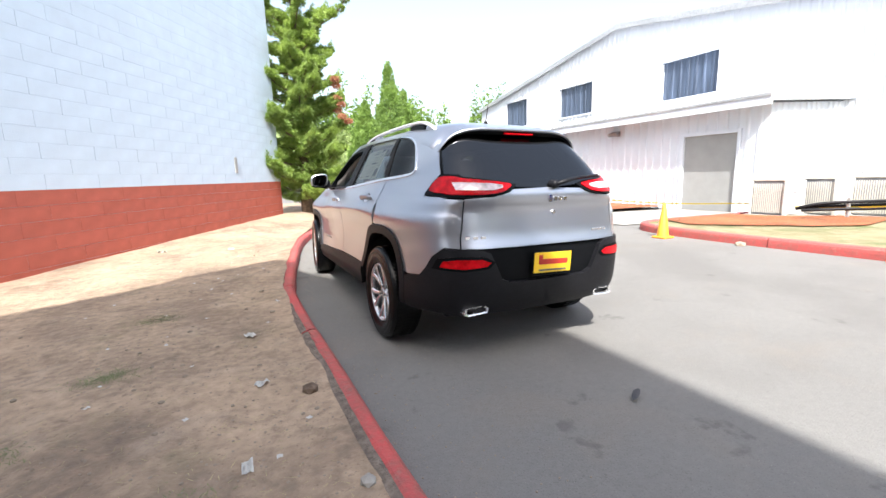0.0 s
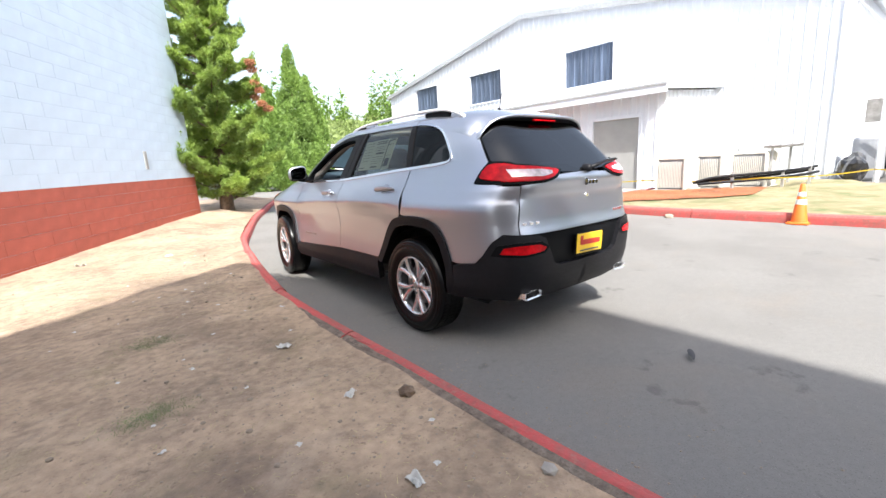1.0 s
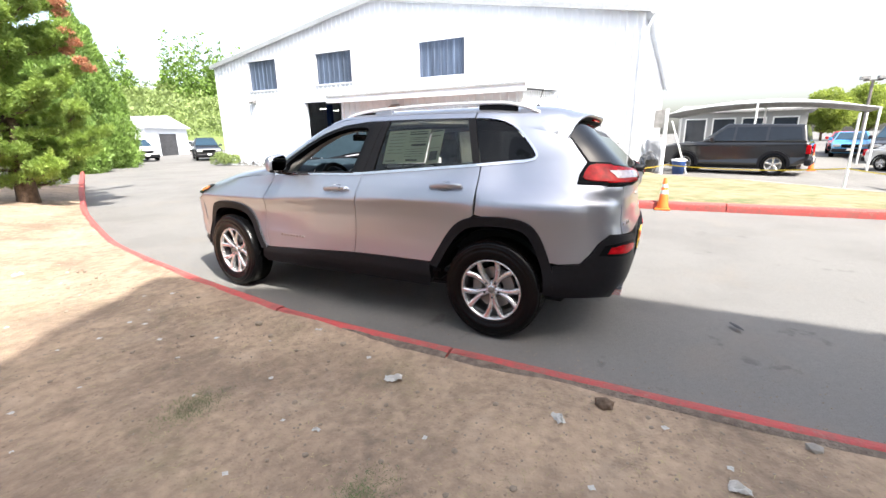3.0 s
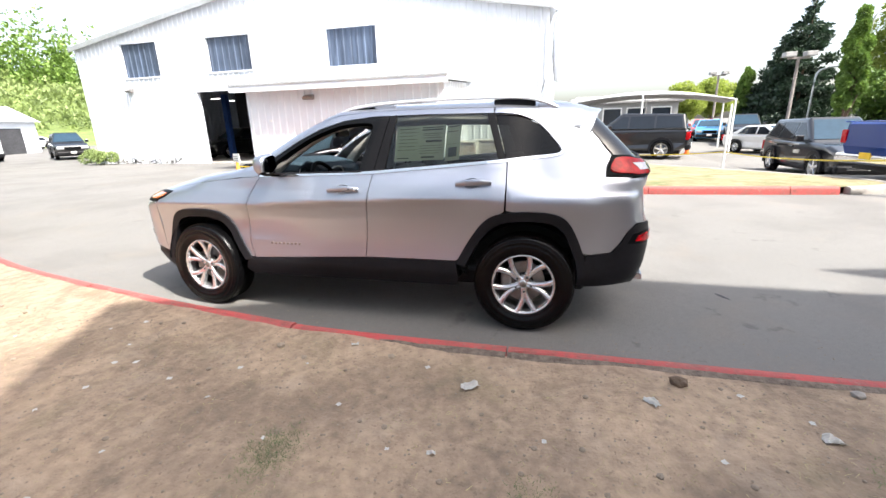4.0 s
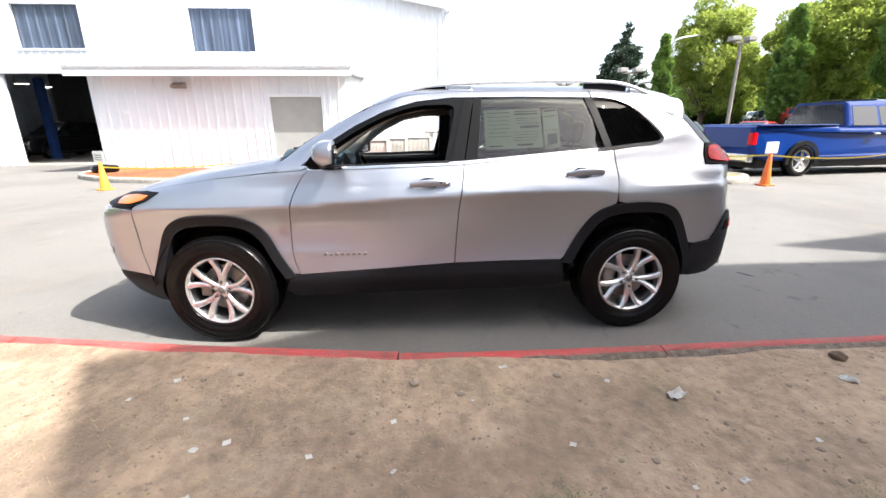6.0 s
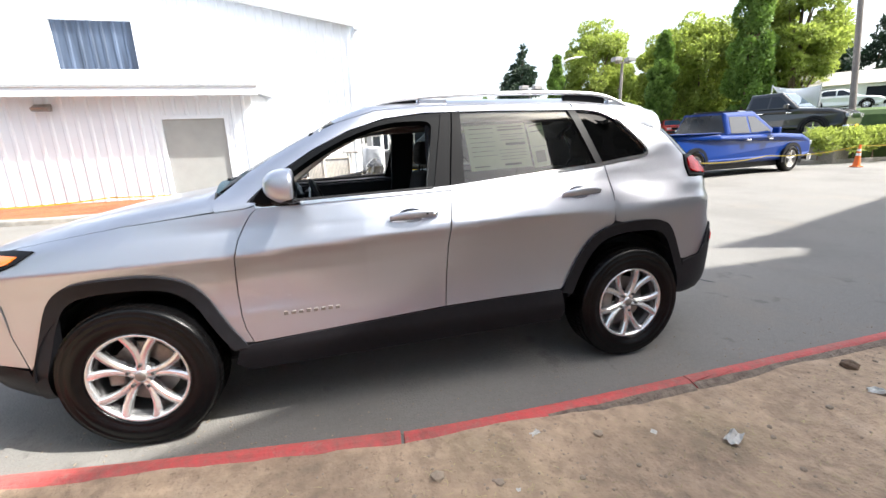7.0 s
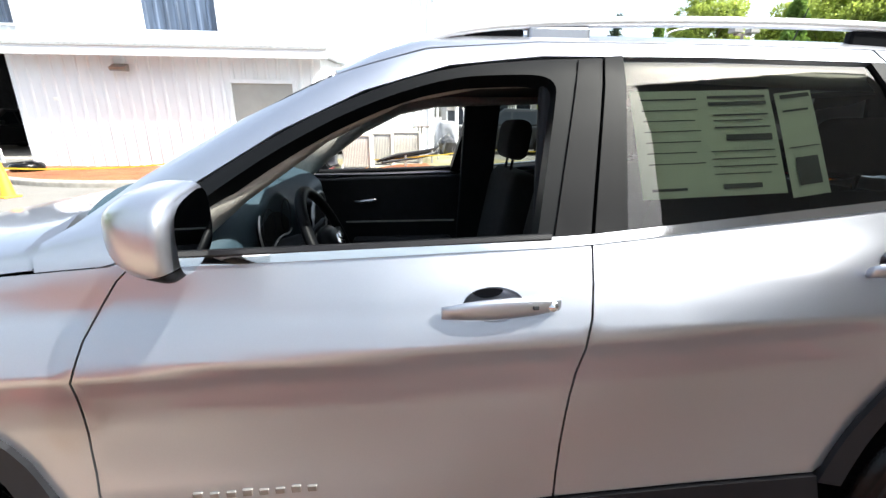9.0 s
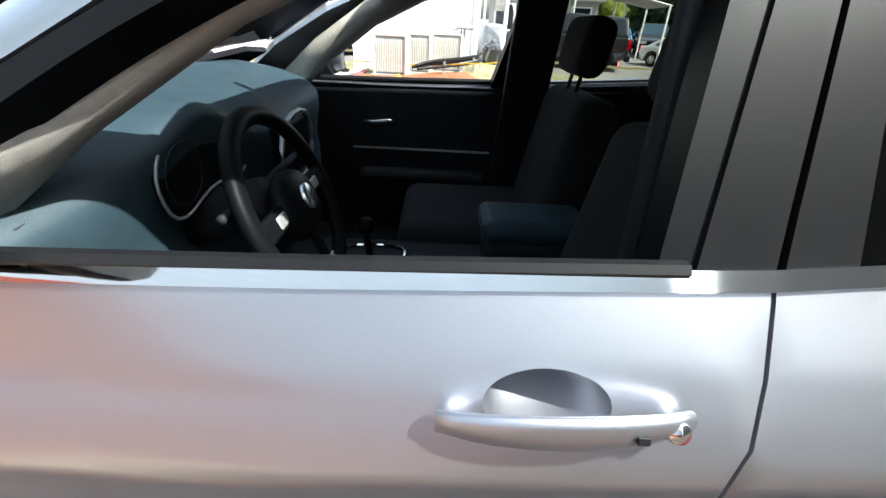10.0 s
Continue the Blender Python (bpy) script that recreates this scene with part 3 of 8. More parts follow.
def fill_outline(poly, step, holes=()):
    """A fine even net of triangles that fills an outline, less its holes."""
    loops = [list(poly)] + [list(h) for h in holes]
    pts, edges, faces = [], [], []
    for loop in loops:
        o = len(pts)
        pts += loop
        edges += [(o + k, o + (k + 1) % len(loop)) for k in range(len(loop))]
        faces.append([o + k for k in range(len(loop))])
    co = np.array(pts)
    lo, hi = co.min(0), co.max(0)
    gx = np.arange(lo[0] + step * 0.5, hi[0], step)
    gy = np.arange(lo[1] + step * 0.5, hi[1], step)
    grid = np.stack(np.meshgrid(gx, gy, indexing="ij"), -1).reshape(-1, 2) if len(gx) and len(gy) else np.zeros((0, 2))
    if len(grid):
        grid = grid[inside(poly, grid)]
    for h in holes:
        grid = grid[~inside(list(h), grid)]
    if len(grid):
        seg = np.array([(pts[a], pts[b]) for a, b in edges])
        a, d = seg[:, 0], seg[:, 1] - seg[:, 0]
        u = np.clip(((grid[:, None] - a) * d).sum(-1) / np.maximum((d * d).sum(-1), 1e-12), 0, 1)
        gap = np.linalg.norm(grid[:, None] - a - u[..., None] * d, axis=-1).min(1)
        grid = grid[gap > 0.35 * step]
    verts = [Vector(p) for p in pts] + [Vector(p) for p in grid.tolist()]
    v, _, f, _, _, own = delaunay_2d_cdt(verts, edges, faces, 1, 1e-6)
    return v, [t for t, o in zip(f, own) if not any(k > 0 for k in o)]


def panel_mesh(poly, chart, step=0.05, off=0.0, flange=0.018, mirror=False, flip=False, holes=()):
    """A thin shell on the body's surface with the given outline in a chart; off: metres proud of it; flange: depth of its turned edge."""
    bm = bmesh.new()
    flat, tris = fill_outline(list(poly), step, holes)
    vs = [bm.verts.new((p[0], p[1], 0)) for p in flat]
    for t in tris:
        bm.faces.new([vs[k] for k in t])
    bmesh.ops.delete(bm, geom=[v for v in bm.verts if not v.link_faces], context="VERTS")
    bm.verts.index_update()
    uv = np.array([v.co[:2] for v in bm.verts])
    e = 0.004
    p = chart(uv)
    du = chart(uv + (e, 0)) - chart(uv - (e, 0))
    dv = chart(uv + (0, e)) - chart(uv - (0, e))
    nrm = np.cross(du, dv)
    nrm /= np.linalg.norm(nrm, axis=1)[:, None] + 1e-12
    ref = p - np.array([0, 0, 0.7])
    if ((nrm * ref).sum(1) < 0).mean() > 0.5:
        nrm = -nrm
    p = p + nrm * off
    verts, normals, faces, loopn = p.tolist(), nrm, [], []
    for f in bm.faces:
        idx = [v.index for v in f.verts]
        a, b, c = p[idx[0]], p[idx[1]], p[idx[2]]
        if np.dot(np.cross(b - a, c - a), nrm[idx[0]]) < 0:
            idx = idx[::-1]
        faces.append(idx)
        loopn += [nrm[i] for i in idx]
    if flange:
        low = {}
        for ed in bm.edges:
            if len(ed.link_faces) == 1:
                i, j = ed.verts[0].index, ed.verts[1].index
                own = [v.index for v in ed.link_faces[0].verts]
                quad = []
                for k in (i, j):
                    if k not in low:
                        low[k] = (len(verts), len(verts) + 1)
                        verts.append(p[k].tolist())
                        verts.append((p[k] - nrm[k] * flange).tolist())
                a0, a1, b0, b1 = low[i][0], low[i][1], low[j][0], low[j][1]
                cen = p[own].mean(0)
                fn = np.cross(p[j] - p[i], -nrm[i])
                fn /= np.linalg.norm(fn) + 1e-12
                face = [a0, b0, b1, a1]
                if np.dot(fn, (p[i] + p[j]) / 2 - cen) < 0:
                    face, fn = face[::-1], -fn
                faces.append(face)
                loopn += [fn] * 4
    bm.free()
    vs = np.array(verts)
    ln = np.array(loopn)
    if mirror:
        vs = vs * (-1, 1, 1)
        ln = ln * (-1, 1, 1)
        out, k = [], 0
        for f in faces:
            out.append(ln[k:k + len(f)][::-1])
            k += len(f)
        ln = np.concatenate(out)
        faces = [f[::-1] for f in faces]
    me = bpy.data.meshes.new("panel")
    me.from_pydata(vs.tolist(), [], faces)
    me.shade_smooth()
    me.normals_split_custom_set([tuple(v) for v in ln])
    return me


def SD(*pts, step=0.08):
    """Side outline points (y, z) to the chart, with even steps."""
    return [at_side(y, z) for y, z in dense(list(pts), step)]


CAR = thing("silver_suv", "silver metallic SUV with black plastic cladding beside a red curb", "car")
# it leans a little to the road's gutter side
CAR.matrix_basis = Matrix.Translation((-0.78, 0, 0)) @ Matrix.Rotation(radians(1.25), 4, "Y") @ Matrix.Translation((0.78 + 0.033, 0, 0)) @ Matrix.Diagonal((1.055, 1, 1, 1))
CAR_SIDES = (False, True)


def both(name, poly, material, parent=None, label="", **kw):
    obs = []
    for m in CAR_SIDES:
        obs.append(part(name, panel_mesh(poly, side_chart, mirror=m, **kw), material, parent or CAR, label))
    return obs


ARCH_F = [(1.80, 0.27), (1.805, 0.36), (1.76, 0.50), (1.68, 0.74), (1.59, 0.825), (1.43, 0.848), (1.20, 0.84), (1.05, 0.765), (0.94, 0.55), (0.86, 0.44)]
ARCH_R = [(-0.86, 0.49), (-0.97, 0.69), (-1.07, 0.82), (-1.19, 0.872), (-1.40, 0.885), (-1.58, 0.865), (-1.665, 0.79), (-1.745, 0.60), (-1.772, 0.50), (-1.775, 0.40), (-1.77, 0.37)]
archf, archr = chaikin(ARCH_F, 2), chaikin(ARCH_R, 2)
DOOR_FRONT = chaikin([(0.735, 1.122), (0.80, 1.06), (0.865, 0.93), (0.885, 0.75), (0.875, 0.55), (0.835, 0.456)], 1)


def belt(y):
    return float(np.interp(y, [-1.62, -1.5, -1.16, -0.19, 0.72], [1.262, 1.243, 1.212, 1.135, 1.112]))


def belt_line(a, b, dz=0.0, n=8):
    return [(a + (b - a) * i / n, belt(a + (b - a) * i / n) + dz) for i in range(n + 1)]


def handle_cup(y0, zc):
    """The outline of the dimple behind a door handle."""
    return [at_side(y0 + 0.012 + 0.066 * math.cos(a), zc + 0.008 + 0.034 * math.sin(a)) for a in np.linspace(0, math.tau, 28, endpoint=False)]


def car_panels():
    # front wing and the body-coloured front bumper
    hood_edge = [(0.80, 1.105), (1.05, 1.085), (1.35, 1.055), (1.62, 1.015), (1.80, 0.985)]
    wing = [p for p in hood_edge] + [(1.83, 0.93), (1.86, 0.87), (1.85, 0.60), (1.80, 0.44)] + [p for p in archf if p[1] > 0.45] + [(0.845, 0.46)] + [(y + 0.005, z) for y, z in DOOR_FRONT[::-1]]
    both("front_wing", SD(*wing), M["paint"], step=0.03)
    nose = [at_side(1.865, 0.87), at_side(1.855, 0.60), at_side(1.81, 0.45)] + [at_front(x, 0.45) for x in (0.65, 0.5, 0.35, 0.2, 0.02)] + [at_front(x, 0.87) for x in (0.02, 0.2, 0.35, 0.5, 0.6)]
    both("front_bumper", nose, M["paint"])
    low = [at_side(1.81, 0.435), at_side(1.815, 0.33), at_side(1.82, 0.25)] + [at_front(x, 0.235) for x in (0.75, 0.6, 0.4, 0.2, 0.02)] + [at_front(x, 0.44) for x in (0.02, 0.2, 0.4, 0.6)]
    both("front_bumper_valance", low, M["cladding"], label="black plastic lower bumper")
    # bonnet
    edge3 = side_chart(np.array([at_side(y, z) for y, z in dense([(0.95, 1.094)] + hood_edge[1:], 0.06, closed=False)]))
    left = [(p[0] + 0.002, p[1]) for p in edge3]
    tip = [(-0.60, 2.03), (-0.40, 2.085), (-0.2, 2.11)]
    hood = left + tip + [(-x, y) for x, y in tip[::-1]] + [(-x, y) for x, y in left[::-1]] + [(0.62, 0.965), (0.3, 1.01), (0.0, 1.03), (-0.3, 1.01), (-0.62, 0.965)]
    part("bonnet", panel_mesh(hood, top_chart, step=0.06), M["paint"], CAR)
    # the dark cowl under the screen with its wiper
    cowl = [(-0.62, 0.83), (-0.60, 0.955), (-0.3, 1.0), (0, 1.02), (0.3, 1.0), (0.60, 0.955), (0.62, 0.83), (0.5, 0.86), (0.25, 0.92), (0, 0.94), (-0.25, 0.92), (-0.5, 0.86)]
    part("cowl", panel_mesh(cowl, top_chart, step=0.06, off=-0.012), M["cladding"], CAR, "black plastic cowl")
    # doors
    fd = DOOR_FRONT + [(0.5, 0.472), (0.2, 0.487), (-0.15, 0.505), (-0.178, 0.85), (-0.216, 1.12)] + belt_line(-0.216, 0.715, 0.0)
    rd = [(-0.2215, 1.12), (-0.1835, 0.85), (-0.1555, 0.505), (-0.5, 0.51), (-0.858, 0.51)] + [p for p in archr if p[1] > 0.52 and p[0] > -1.2] + [(-1.205, 0.88), (-1.212, 1.05), (-1.208, 1.19)] + belt_line(-1.206, -0.2215, 0.0)
    fdo = both("front_door", SD(*fd), M["paint"], flange=0.03, step=0.024, holes=[handle_cup(0.0, 1.012)])
    rdo = both("rear_door", SD(*rd), M["paint"], flange=0.03, step=0.024, holes=[handle_cup(-0.99, 1.062)])
    # rear quarter with the roof post, wrapping round to the tailgate
    q = [(-1.22, 0.888)] + [p for p in archr if p[0] < -1.24 and p[1] > 0.575] + [(-1.80, 0.585), (-1.93, 0.60), (-1.985, 0.66), (-2.03, 0.735)]
    quarter = SD(*q, step=0.08)[:]
    quarter = [at_side(y, z) for y, z in dense(q, 0.06, closed=False)]
    quarter += [at_back(0.70, 0.79), at_back(0.62, 0.782), at_back(0.615, 0.85), at_back(0.60, 0.95), at_back(0.59, 1.085)]
    quarter += [at_back(0.68, 1.09), at_side(-2.06, 1.10), at_side(-1.95, 1.10), at_side(-1.868, 1.105), at_side(-1.872, 1.17), at_side(-1.905, 1.242)]
    quarter += [at_side(y, z) for y, z in dense([(-1.865, 1.29), (-1.80, 1.37), (-1.72, 1.46), (-1.66, 1.53), (-1.58, 1.572), (-1.3, 1.582), (-1.1, 1.585)], 0.06, closed=False)]
    quarter += [at_side(y, z) for y, z in dense([(-1.1, 1.548), (-1.28, 1.535), (-1.40, 1.485), (-1.49, 1.40), (-1.575, 1.30), (-1.585, 1.268), (-1.56, 1.258), (-1.40, 1.235), (-1.216, 1.216), (-1.22, 1.05)], 0.05, closed=False)]
    both("rear_quarter", quarter, M["paint"], step=0.03)
    # roof side and screen pillar in body colour
    top = [(0.945, 1.096), (0.955, 1.145), (0.795, 1.27), (0.57, 1.40), (0.345, 1.50), (0.13, 1.56), (-0.15, 1.586), (-0.6, 1.59), (-1.09, 1.585)]
    low = [(-1.09, 1.548), (-0.6, 1.553), (-0.15, 1.548), (0.08, 1.522), (0.28, 1.462), (0.47, 1.372), (0.66, 1.255), (0.80, 1.135), (0.742, 1.126), (0.81, 1.107)]
    cant = [at_side(y, z) for y, z in dense(top, 0.05, False) + dense(low, 0.05, False)]
    both("roof_side", cant, M["paint"])
    # roof
    pts = side_chart(np.array([at_side(y, z) for y, z in dense(top[3:] + [(-1.3, 1.582), (-1.58, 1.572), (-1.66, 1.535)], 0.06, False)]))
    le = [(p[0] + 0.004, p[1]) for p in pts]
    fr = [(-0.45, 0.60), (-0.2, 0.66), (0, 0.67)]
    le = [p for p in le if p[1] < 0.36]
    scr = [(-0.5, 0.36), (-0.25, 0.41), (0, 0.42), (0.25, 0.41), (0.5, 0.36)]
    back = [(-0.4, -1.76), (0, -1.79), (0.4, -1.76)]
    roof = le + back + [(-x, y) for x, y in le[::-1]] + [(-x, y) for x, y in scr]
    part("roof", panel_mesh(roof, top_chart, step=0.08), M["paint"], CAR)
    # windscreen
    ws = [(-0.50, 0.37), (-0.25, 0.42), (0, 0.43), (0.25, 0.42), (0.50, 0.37), (0.555, 0.55), (0.62, 0.78), (0.5, 0.85), (0.25, 0.91), (0, 0.93), (-0.25, 0.91), (-0.5, 0.85), (-0.62, 0.78), (-0.555, 0.55)]
    o = part("windscreen", panel_mesh(dense(ws, 0.1), top_chart, step=0.1, off=-0.006, flange=0), M["clear"], CAR)
    o.visible_shadow = False
    # sill cladding and wheel-arch mouldings
    sill = [(0.90, 0.445), (0.6, 0.463), (0.2, 0.482), (-0.15, 0.50), (-0.5, 0.505), (-0.86, 0.505), (-0.88, 0.38), (-0.86, 0.325), (0.88, 0.315), (0.93, 0.36)]
    both("sill_cladding", SD(*sill), M["cladding"], off=0.010, flange=0.05)
    inner_f = [(1.345 + (y - 1.345) * 0.86, 0.36 + (z - 0.36) * 0.87) for y, z in archf[::-1]]
    inner_r = [(-1.345 + (y + 1.345) * 0.86, 0.36 + (z - 0.36) * 0.875) for y, z in archr[::-1]]
    both("wheel_arch_moulding", SD(*(archf + inner_f), step=0.05), M["cladding"], off=0.014, flange=0.06)
    both("wheel_arch_moulding", SD(*(archr + inner_r), step=0.05), M["cladding"], off=0.014, flange=0.06)
    # rear bumper in black, its body-coloured upper lip and the tailgate
    rb = [at_side(y, z) for y, z in dense([(-1.765, 0.36), (-1.765, 0.57), (-1.80, 0.58), (-1.93, 0.594), (-1.985, 0.652), (-2.03, 0.728)], 0.06, False)]
    rb += [at_back(x, z) for x, z in ((0.70, 0.783), (0.62, 0.776), (0.50, 0.772), (0.44, 0.745), (0.40, 0.66), (0.36, 0.575), (0.30, 0.545), (0.15, 0.54), (0.0, 0.54), (0.0, 0.33), (0.3, 0.335), (0.6, 0.34))]
    rb += [at_side(-1.95, 0.365), at_side(-1.85, 0.36)]
    both("rear_bumper", rb, M["cladding"], off=0.012, flange=0.05)
    tg = [at_back(x, z) for x, z in ((0.0, 0.775), (0.25, 0.775), (0.50, 0.778), (0.612, 0.782), (0.607, 0.85), (0.592, 0.95), (0.582, 1.09), (0.40, 1.10), (0.30, 1.125), (0.27, 1.145), (0.0, 1.155))]
    both("tailgate", [p for p in dense(tg, 0.06)], M["paint"], flange=0.02)
    rec = [at_back(x, z) for x, z in ((0, 0.77), (0.49, 0.77), (0.435, 0.74), (0.405, 0.66), (0.37, 0.565), (0.30, 0.535), (0, 0.53))]
    both("plate_recess", rec, M["gloss_black"], off=-0.02, flange=0.0)
    # lamps: a black housing with a red lens and a clear bar in it
    lamp = [at_side(-1.872, 1.112), at_side(-1.96, 1.106), at_side(-2.06, 1.105), at_back(0.68, 1.098), at_back(0.55, 1.098), at_back(0.36, 1.110), at_back(0.30, 1.13), at_back(0.235, 1.172), at_back(0.30, 1.188), at_back(0.42, 1.205), at_back(0.55, 1.222), at_side(-2.03, 1.236), at_side(-1.912, 1.243), at_side(-1.885, 1.185)]
    red = [at_side(-1.897, 1.135), at_side(-1.97, 1.122), at_side(-2.06, 1.118), at_back(0.66, 1.112), at_back(0.50, 1.112), at_back(0.37, 1.122), at_back(0.315, 1.14), at_back(0.268, 1.170), at_back(0.34, 1.182), at_back(0.46, 1.196), at_back(0.56, 1.207), at_side(-2.03, 1.221), at_side(-1.93, 1.226), at_side(-1.905, 1.185)]
    for o in both("tail_lamp", dense(lamp, 0.05), M["gloss_black"], off=0.008, flange=0.04, step=0.03):
        m = o.data.vertices[0].co.x > 0
        part("red_lens", panel_mesh(chaikin(red, 1, True), side_chart, step=0.02, off=0.016, flange=0.012, mirror=m), M["redlens"], o, "red tail lamp lens")
        clear = [at_back(x, z) for x, z in ((0.61, 1.137), (0.42, 1.135), (0.350, 1.147), (0.345, 1.163), (0.42, 1.174), (0.61, 1.182))]
        part("reversing_lens", panel_mesh(dense(clear, 0.04), side_chart, off=0.019, flange=0.006, mirror=m), M["clearlens"], o, "clear reversing lens")
    refl = [at_back(x, z) for x, z in ((0.715, 0.668), (0.70, 0.706), (0.63, 0.716), (0.50, 0.712), (0.445, 0.690), (0.47, 0.668), (0.60, 0.656))]
    pocket = [at_back(x, z) for x, z in ((0.745, 0.655), (0.725, 0.722), (0.63, 0.734), (0.48, 0.728), (0.415, 0.690), (0.455, 0.652), (0.60, 0.640))]
    for o in both("reflector_pocket", dense(pocket, 0.05), M["gloss_black"], off=0.015, flange=0.02):
        m = o.data.vertices[0].co.x > 0
        part("bumper_reflector", panel_mesh(dense(refl, 0.05), side_chart, off=0.020, flange=0.02, mirror=m), M["redlens"], o, "red bumper reflector")
    headl = [at_side(1.70, 0.975), at_side(1.80, 0.978), at_side(1.95, 0.965), at_front(0.62, 0.945), at_front(0.60, 0.90), at_side(1.97, 0.885), at_side(1.85, 0.895), at_side(1.76, 0.93)]
    for o in both("headlamp", dense(headl, 0.05), M["gloss_black"], off=0.006, flange=0.03, step=0.03):
        m = o.data.vertices[0].co.x > 0
        am = [at_side(1.76, 0.955), at_side(1.85, 0.958), at_side(1.96, 0.945), at_side(1.97, 0.905), at_side(1.86, 0.908), at_side(1.79, 0.93)]
        part("indicator_lens", panel_mesh(dense(am, 0.05), side_chart, off=0.01, flange=0.004, mirror=m), M["amber"], o, "amber indicator lens")
    fog = [at_front(0.66, 0.61), at_front(0.56, 0.61), at_front(0.55, 0.56), at_front(0.65, 0.56)]
    both("fog_lamp", dense(fog, 0.05), M["headlens"], off=0.006, flange=0.02)
    # glass and the black posts between
    fw_top = [(0.66, 1.235), (0.47, 1.352), (0.28, 1.443), (0.08, 1.503), (-0.135, 1.53)]
    frame_out = [(0.795, 1.13), (0.66, 1.252), (0.47, 1.369), (0.28, 1.459), (0.08, 1.519), (-0.15, 1.540), (-0.30, 1.547), (-0.217, 1.13)]
    frame_in = [(-0.098, 1.15), (-0.170, 1.448), (-0.174, 1.475), (-0.162, 1.494), (-0.13, 1.503), (-0.05, 1.502), (0.08, 1.494), (0.27, 1.436), (0.45, 1.348), (0.60, 1.251), (0.665, 1.20), (0.705, 1.13)]
    fr = [at_side(y, z) for y, z in dense(chaikin(frame_out[:6], 2) + frame_out[6:], 0.05, False) + dense(chaikin(frame_in, 2), 0.05, False)]
    fob = both("window_frame", fr, M["gloss_black"], off=-0.002, flange=0.05, label="black door window frame")
    for f, d in zip(fob, fdo):
        f.parent = d
    # satin covers on both doors' posts, either side of the gap
    cover = [(-0.134, 1.142), (-0.238, 1.538), (-0.299, 1.541), (-0.216, 1.139)]
    for f, d in zip(both("post_cover", SD(*cover), M["satin"], off=0.003, flange=0.012, label="satin dark grey post cover"), fdo):
        f.parent = d
    bpost = [(-0.224, 1.13), (-0.308, 1.547), (-0.355, 1.55), (-0.306, 1.15)]
    for f, d in zip(both("window_post", SD(*bpost), M["satin"], off=0.003, flange=0.03), rdo):
        f.parent = d
    rglass = [(-0.302, 1.15), (-0.352, 1.545), (-1.045, 1.545), (-1.155, 1.212), (-0.8, 1.185)]
    gob = both("window_glass", SD(*rglass), M["tint"], off=-0.008, flange=0, label="dark tinted rear door glass")
    for g, d in zip(gob, rdo):
        g.parent = d
    cpost = [(-1.045, 1.547), (-1.155, 1.212), (-1.205, 1.216), (-1.10, 1.547)]
    for f, d in zip(both("window_post", SD(*cpost), M["satin"], off=0.0, flange=0.03), rdo):
        f.parent = d
    qglass = [(-1.105, 1.542), (-1.21, 1.218), (-1.40, 1.232), (-1.55, 1.258), (-1.57, 1.275), (-1.565, 1.305), (-1.48, 1.395), (-1.395, 1.475), (-1.28, 1.525)]
    qglass = chaikin(qglass[3:8], 2) + qglass[8:] + qglass[:3]
    both("quarter_window", SD(*qglass), M["tint_dark"], off=-0.008, flange=0, label="dark tinted quarter glass")
    rg = [at_back(x, z) for x, z in ((0, 1.155), (0.235, 1.165), (0.40, 1.205), (0.56, 1.225))] + [at_side(y, z) for y, z in ((-2.02, 1.238), (-1.918, 1.25), (-1.881, 1.29), (-1.816, 1.37), (-1.736, 1.46), (-1.70, 1.50))] + [at_back(x, z) for x, z in ((0.50, 1.52), (0.3, 1.525), (0, 1.53))]
    both("rear_window", dense(rg, 0.06), M["tint_rear"], off=-0.006, flange=0, label="dark tinted tailgate glass")
    edge = [(-1.908, 1.243), (-1.868, 1.29), (-1.803, 1.37), (-1.723, 1.46), (-1.663, 1.53), (-1.69, 1.525), (-1.738, 1.455), (-1.818, 1.37), (-1.884, 1.29), (-1.92, 1.25)]
    both("rear_window_edge", [at_side(y, z) for y, z in dense(edge, 0.05)], M["gloss_black"], off=-0.003, flange=0.02)
    # chrome belt moulding
    ch = belt_line(0.76, -1.50, -0.008, 30) + chaikin([(-1.54, 1.243), (-1.585, 1.255), (-1.592, 1.30), (-1.50, 1.405), (-1.41, 1.49), (-1.29, 1.54), (-1.12, 1.553)], 2)
    ch2 = chaikin([(-1.12, 1.544), (-1.285, 1.53), (-1.40, 1.48), (-1.487, 1.398), (-1.578, 1.293), (-1.571, 1.268), (-1.53, 1.258)], 2) + belt_line(-1.49, 0.76, 0.012, 30)
    both("chrome_moulding", [at_side(y, z) for y, z in dense(ch, 0.05, False) + dense(ch2, 0.05, False)], M["chrome"], off=0.006, flange=0.01)
    return fdo, rdo


CAR_FRONT_DOORS, CAR_REAR_DOORS = car_panels()


def side_point(y, z, mirror=False, off=0.0):
    """A place on the body's side and its outward normal."""
    uv = np.array([at_side(y, z)])
    p = side_chart(uv)[0]
    n = np.cross((side_chart(uv + (0.01, 0)) - side_chart(uv - (0.01, 0)))[0], (side_chart(uv + (0, 0.01)) - side_chart(uv - (0, 0.01)))[0])
    n /= np.linalg.norm(n)
    if n[0] > 0:
        n = -n
    p = p + n * off
    s = np.array([-1 if mirror else 1, 1, 1])
    return Vector(p * s), Vector(n * s)


